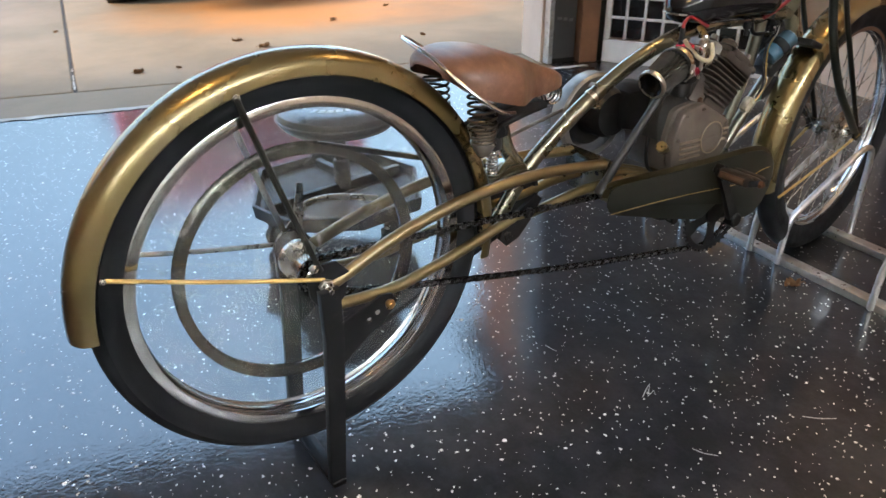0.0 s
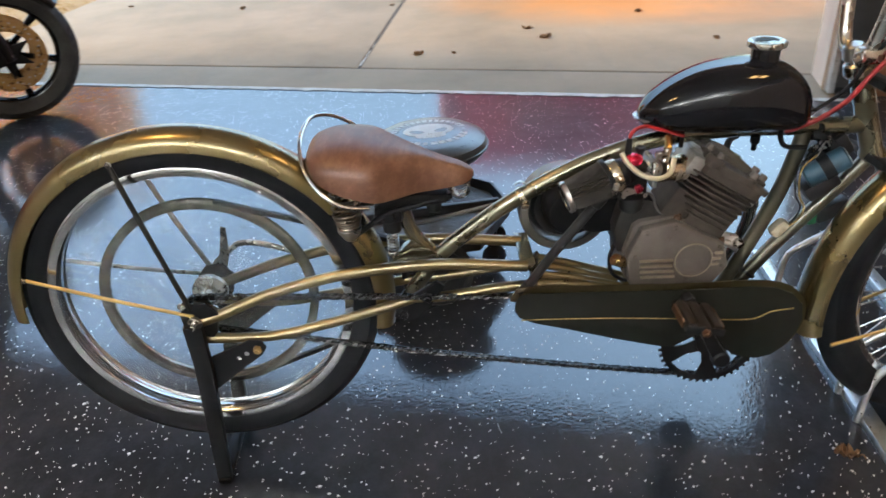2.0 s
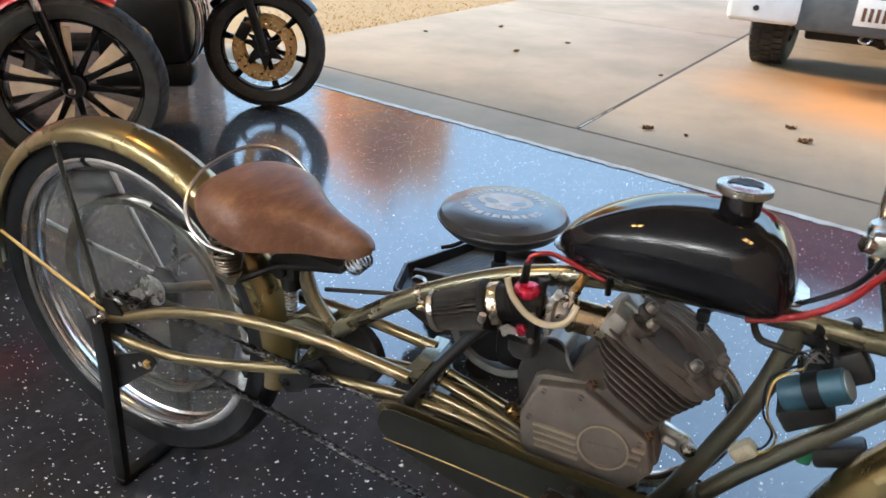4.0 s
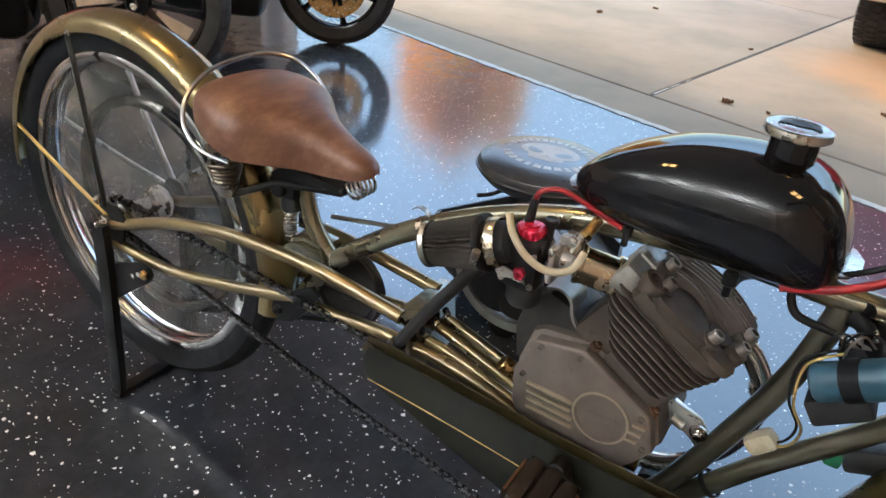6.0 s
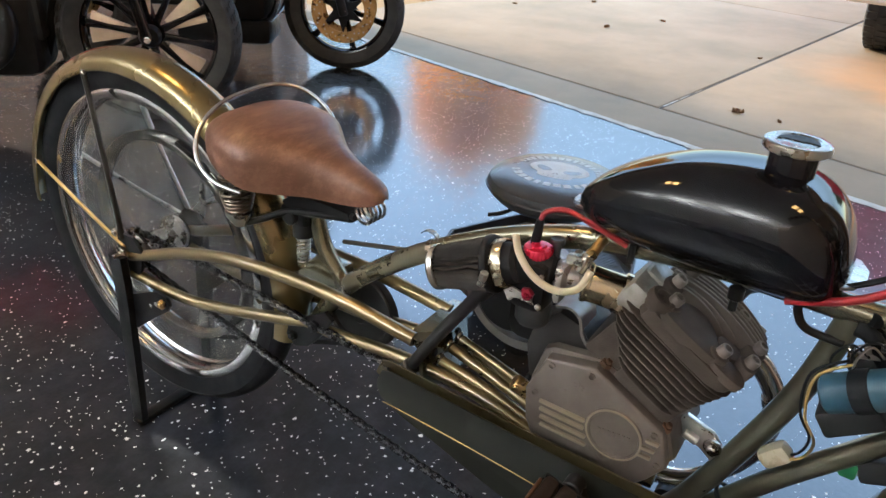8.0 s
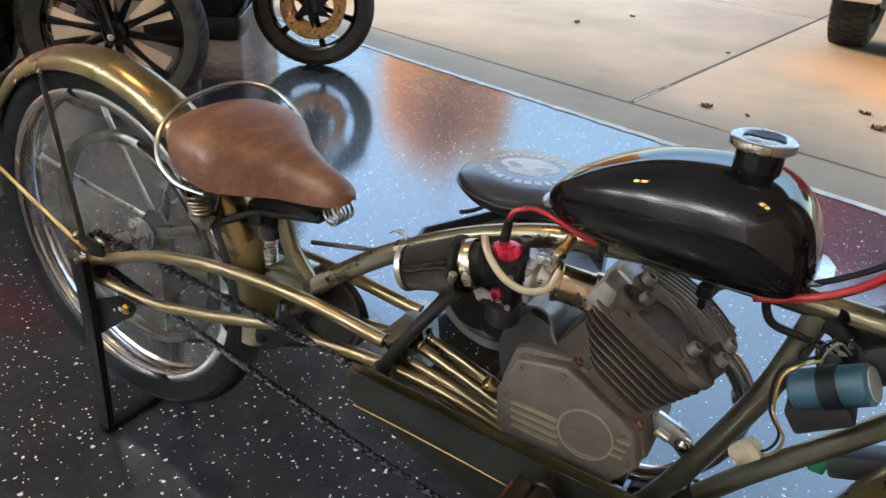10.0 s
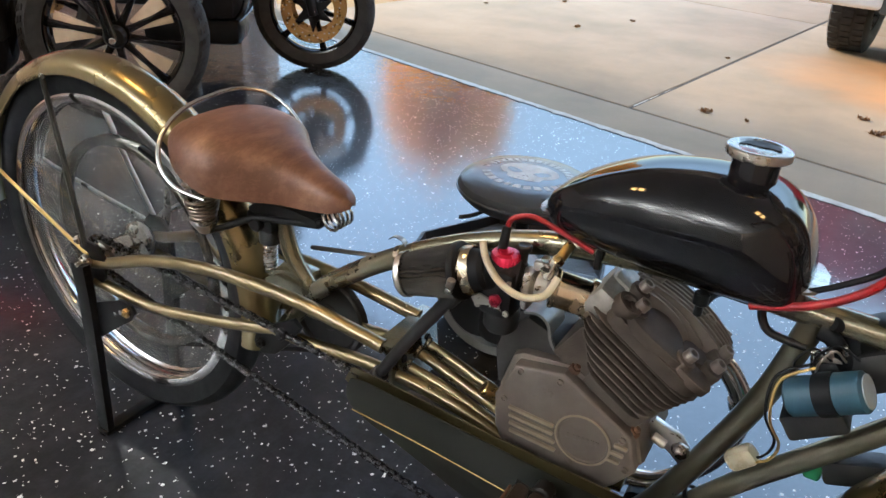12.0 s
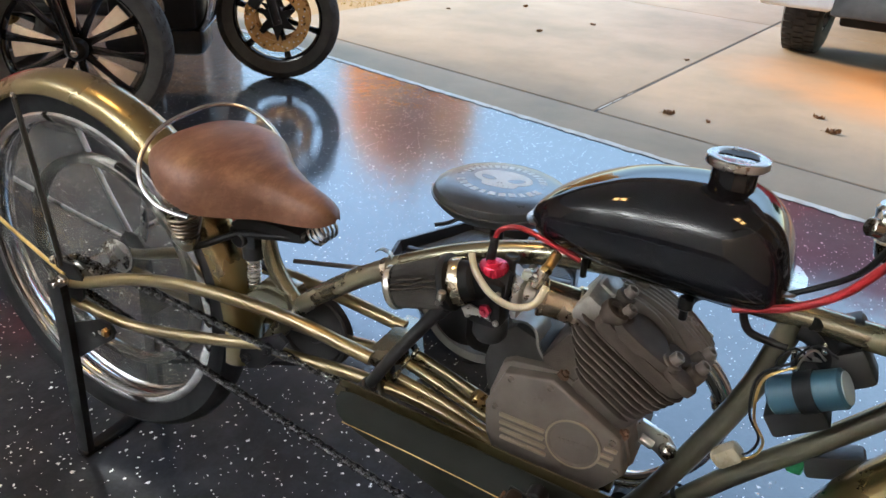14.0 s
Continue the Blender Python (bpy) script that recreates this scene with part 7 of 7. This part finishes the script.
part("triple_clamp", box(-0.12, 0, 0.83, 0.09, 0.27, 0.03, None, 0.01), "black_metal", cruiser)
part("triple_clamp", box(-0.16, 0, 1.02, 0.09, 0.27, 0.03, None, 0.01), "black_metal", cruiser)
bm = tube([(-0.5, -0.42, 1.16), (-0.42, -0.3, 1.18), (-0.18, -0.1, 1.05), (-0.18, 0.1, 1.05), (-0.42, 0.3, 1.18), (-0.5, 0.42, 1.16)], 0.013, 12)
part("handlebar", bm, "chrome", cruiser)
bm = loft([[Vector((x, w * math.cos(t), z + h * math.sin(t))) for t in [2 * math.pi * i / 20 for i in range(20)]] for x, w, h, z in ((-0.32, 0.06, 0.06, 0.86), (-0.38, 0.13, 0.12, 0.84), (-0.55, 0.17, 0.17, 0.8), (-0.75, 0.16, 0.15, 0.76), (-0.95, 0.08, 0.07, 0.74))])
part("fuel_tank", bm, "red_paint", cruiser)
veng = part("v_engine", box(-0.62, 0, 0.38, 0.46, 0.3, 0.34, None, 0.05), "black_metal", cruiser)
for a in (24, -22):
    for i in range(8):
        m = Matrix.Translation((-0.62, 0, 0.42)) @ Matrix.Rotation(radians(a), 4, "Y")
        part("cooling_fin", box(0, 0, 0.14 + 0.026 * i, 0.19, 0.19, 0.009, m, 0.004), "black_metal", veng)
part("downtube", rod((-0.2, 0.0, 0.9), (-0.42, 0.0, 0.24), 0.022, 14), "black_metal", cruiser)
part("radiator", box(-0.40, 0, 0.5, 0.05, 0.22, 0.3, None, 0.01), "black_plastic", cruiser)
bm = tube([(-0.55, 0.14, 0.56), (-0.48, 0.2, 0.45), (-0.55, 0.22, 0.3), (-0.8, 0.22, 0.22), (-1.6, 0.22, 0.26)], 0.032, 14)
part("exhaust", bm, "black_metal", cruiser)
bm = tube([(-0.55, -0.14, 0.56), (-0.46, -0.2, 0.45), (-0.52, -0.22, 0.3), (-0.8, -0.22, 0.22), (-1.6, -0.22, 0.26)], 0.032, 14)
part("exhaust", bm, "black_metal", cruiser)
part("seat", loft([[Vector((x, w * math.cos(t), z + 0.05 * math.sin(t))) for t in [2 * math.pi * i / 16 for i in range(16)]] for x, w, z in ((-0.92, 0.08, 0.8), (-1.05, 0.16, 0.74), (-1.25, 0.17, 0.74), (-1.4, 0.12, 0.8), (-1.55, 0.08, 0.82))]), "stool_vinyl", cruiser)
wheel_at(cruiser, -1.6, 0.33, 0.21, 0.16, 10, "dull_chrome", None, "rear_wheel")
fender("rear_fender", (-1.6, 0, 0.33), 0.375, 20, 165, 0.1, 0.05, "red_paint", None, cruiser, 30)
part("side_stand", rod((-0.7, -0.14, 0.25), (-0.68, -0.30, 0.012), 0.013, 10), "chrome", cruiser)

# black naked sport machine with bronze discs
SM = pose(-1.57, 2.39, 0, 0, 0, 34)
sport = thing("sport_motorcycle", SM, "black sport motorcycle with bronze brake discs", "motorcycle")
wheel_at(sport, 0, 0.322, 0.236, 0.11, 6, "black_gloss", 0.168)
moto_fender(sport, 0, 0.322, 35, 140, 0.07, "black_gloss")
for s in (-1, 1):
    fk = part("fork_leg", rod((0.005, s * 0.1, 0.30), (-0.075, s * 0.1, 0.62), 0.024, 20), "black_metal", sport)
    part("fork_tube", rod((-0.068, s * 0.1, 0.59), (-0.17, s * 0.1, 0.98), 0.019, 18), "bright_alu", fk)
    part("brake_caliper", box(-0.1, s * 0.088, 0.42, 0.09, 0.04, 0.06, Matrix.Translation((-0.1, 0, 0.42)) @ Matrix.Rotation(radians(-60), 4, "Y") @ Matrix.Translation((0.1, 0, -0.42)), 0.01), "black_metal", fk)
part("axle", rod((0, -0.12, 0.322), (0, 0.12, 0.322), 0.016, 12), "bright_alu", sport)
part("triple_clamp", box(-0.16, 0, 0.9, 0.08, 0.25, 0.035, None, 0.01), "black_metal", sport)
bm = loft([[Vector((x, w * math.cos(t), z + h * math.sin(t))) for t in [2 * math.pi * i / 20 for i in range(20)]] for x, w, h, z in ((-0.14, 0.07, 0.07, 0.86), (-0.2, 0.13, 0.14, 0.88), (-0.3, 0.15, 0.16, 0.92), (-0.36, 0.12, 0.12, 0.94))])
part("headlamp_cowl", bm, "black_gloss", sport)
bm = loft([[Vector((x, w * math.cos(t), z + h * math.sin(t))) for t in [2 * math.pi * i / 20 for i in range(20)]] for x, w, h, z in ((-0.34, 0.09, 0.08, 0.86), (-0.44, 0.16, 0.13, 0.86), (-0.6, 0.17, 0.14, 0.84), (-0.78, 0.12, 0.1, 0.79))])
part("fuel_tank", bm, "black_gloss", sport)
for s in (-1, 1):
    part("side_fairing", plate([(-0.22, 0.68), (-0.24, 0.86), (-0.36, 0.95), (-0.8, 0.86), (-1.05, 0.7), (-0.9, 0.61), (-0.7, 0.63), (-0.42, 0.66)], s * 0.19 - 0.012, s * 0.19 + 0.012, 0.006), "black_plastic", sport)
for q in (-1, 1):
    part("front_cowl", plate([(-0.06, 0.74), (-0.1, 0.98), (-0.28, 1.0), (-0.3, 0.66), (-0.2, 0.6), (-0.11, 0.64)], q * 0.165 - 0.01, q * 0.165 + 0.01, 0.005), "black_plastic", sport)
part("radiator", box(-0.29, 0, 0.72, 0.05, 0.36, 0.27, None, 0.01), "black_metal", sport)
part("engine_block", box(-0.6, 0, 0.43, 0.44, 0.38, 0.34, None, 0.05), "black_metal", sport)
for i in range(7):
    part("cylinder_fin", box(-0.56, 0, 0.53 + 0.016 * i, 0.24, 0.34, 0.006, None, 0.002), "black_metal", sport)
part("cylinder_block", box(-0.52, 0, 0.6, 0.26, 0.34, 0.22, None, 0.02), "black_metal", sport)
part("belly_pan", box(-0.62, 0, 0.2, 0.5, 0.3, 0.14, None, 0.04), "black_metal", sport)
for s in (-1, 1):
    part("crankcase_cover", lathe([(0.004, 0.0), (0.06, 0.0), (0.085, -0.012), (0.09, -0.03), (0.004, -0.03)], (-0.62, s * 0.205, 0.38), (0, s, 0), 32, closed=False), "dull_chrome" if s < 0 else "black_metal", sport)
for i in range(4):
    y = -0.14 + 0.093 * i
    part("exhaust_header", tube([(-0.42, y, 0.62), (-0.345, y, 0.6), (-0.315, y, 0.52), (-0.325, y * 0.95, 0.38), (-0.38, y * 0.75, 0.27), (-0.5, y * 0.5, 0.22), (-0.7, y * 0.4, 0.2)], 0.019, 12), "chrome", sport)
part("seat", loft([[Vector((x, w * math.cos(t), z + 0.04 * math.sin(t))) for t in [2 * math.pi * i / 16 for i in range(16)]] for x, w, z in ((-0.75, 0.08, 0.78), (-0.9, 0.15, 0.78), (-1.1, 0.14, 0.8), (-1.4, 0.09, 0.9))]), "stool_vinyl", sport)
bm = tube([(-0.38, -0.36, 1.03), (-0.32, -0.2, 1.04), (-0.18, -0.08, 0.99), (-0.18, 0.08, 0.99), (-0.26, 0.2, 1.04), (-0.38, 0.36, 1.03)], 0.012, 12)
part("handlebar", bm, "black_metal", sport)
wheel_at(sport, -1.42, 0.32, 0.225, 0.18, 6, "black_gloss", 0.11, "rear_wheel")
part("swingarm", box(-1.05, 0, 0.34, 0.75, 0.24, 0.06, None, 0.02), "black_metal", sport)
part("side_stand", rod((-0.6, -0.16, 0.25), (-0.56, -0.30, 0.012), 0.012, 10), "bright_alu", sport)

# ---- distance: an autumn tree, dark trees, a brick wing ----


def tree(x, y, h, crown_r, leaf_mat, label, seed, n=2600, size=0.14, base=0.35):
    rr = random.Random(seed)
    ob = thing("tree", pose(x, y, -0.06), label, "tree")
    bm = bmesh.new()
    tube([(0, 0, 0), (0.05, 0.03, h * 0.25), (-0.04, 0.05, h * 0.5), (0.02, 0, h * 0.8)], 0.16 * h / 6, 10, bm=bm, scale=[1.25 - 0.045 * i for i in range(25)])
    tips = []
    for i in range(13):
        z0 = h * (base + 0.42 * i / 13)
        t = i * 2.4 + rr.random()
        ln = crown_r * (0.95 - 0.35 * i / 13) * (0.8 + 0.4 * rr.random())
        e = Vector((math.cos(t) * ln, math.sin(t) * ln, z0 + ln * (0.35 + 0.4 * rr.random())))
        mid = Vector((e.x * 0.5, e.y * 0.5, z0 + (e.z - z0) * 0.35))
        tube([(0, 0, z0), mid, e], 0.055 * h / 6, 8, bm=bm, scale=[1 - 0.05 * k for k in range(17)])
        tips += [mid, e, (mid + e) / 2]
    part("trunk", bm, "bark", ob)
    verts, faces = [], []
    for i in range(n):
        c = rr.choice(tips) + Vector((rr.gauss(0, 1), rr.gauss(0, 1), rr.gauss(0, 0.8))) * crown_r * 0.22
        a = Vector((rr.uniform(-1, 1), rr.uniform(-1, 1), rr.uniform(-1, 1))).normalized()
        b = a.orthogonal().normalized()
        s = size * (0.5 + rr.random())
        k = len(verts)
        verts += [c - a * s, c + b * s * 0.55, c + a * s, c - b * s * 0.55 + Vector((0, 0, s * 0.2))]
        faces += [(k, k + 1, k + 2), (k, k + 2, k + 3)]
    me = bpy.data.meshes.new("crown")
    me.from_pydata([tuple(v) for v in verts], [], faces)
    me.materials.append(M[leaf_mat])
    cr = new("crown", me)
    cr.parent = ob
    return ob


tree(-8.3, 15.8, 9.2, 1.5, "autumn_leaves", "autumn tree with orange leaves across the lawn", 3, 9000, 0.17, 0.2)
tree(-26, 34, 9, 3.2, "green_leaves", "distant dark green tree", 5, 2600, 0.3)
tree(14, 40, 8, 3.0, "green_leaves", "distant dark green tree", 6, 2600, 0.3)

wing = thing("house_wing", GM @ Matrix.Translation((3.35, 3.6, -0.06)), "brown brick house wing beside the driveway", "house")
part("wall", box(2.0, 2.2, 2.8, 3.9, 4.2, 5.6), "brick", wing)
part("roof", loft([[Vector((x, y, z)) for x, z in ((-0.3, 5.58), (4.3, 5.58), (2.0, 7.0))] for y in (-0.2, 4.6)]), "dark_panel", wing)
part("footing", box(-0.02, 2.2, 0.09, 0.14, 4.3, 0.18, None, 0.01), "concrete", wing)
bm_brick = box(0, 0, 0, 0.02, 0.205, 0.062, None, 0.004)
me_brick = mesh_of("brick", bm_brick, False)
me_brick.materials.append(M["brick"])
for row in range(11):
    for i in range(18):
        ob = new("brick", me_brick)
        ob.parent = wing
        ob.matrix_basis = Matrix.Translation((0.044, 0.22 + 0.217 * i + 0.108 * (row % 2), 0.215 + 0.074 * row))
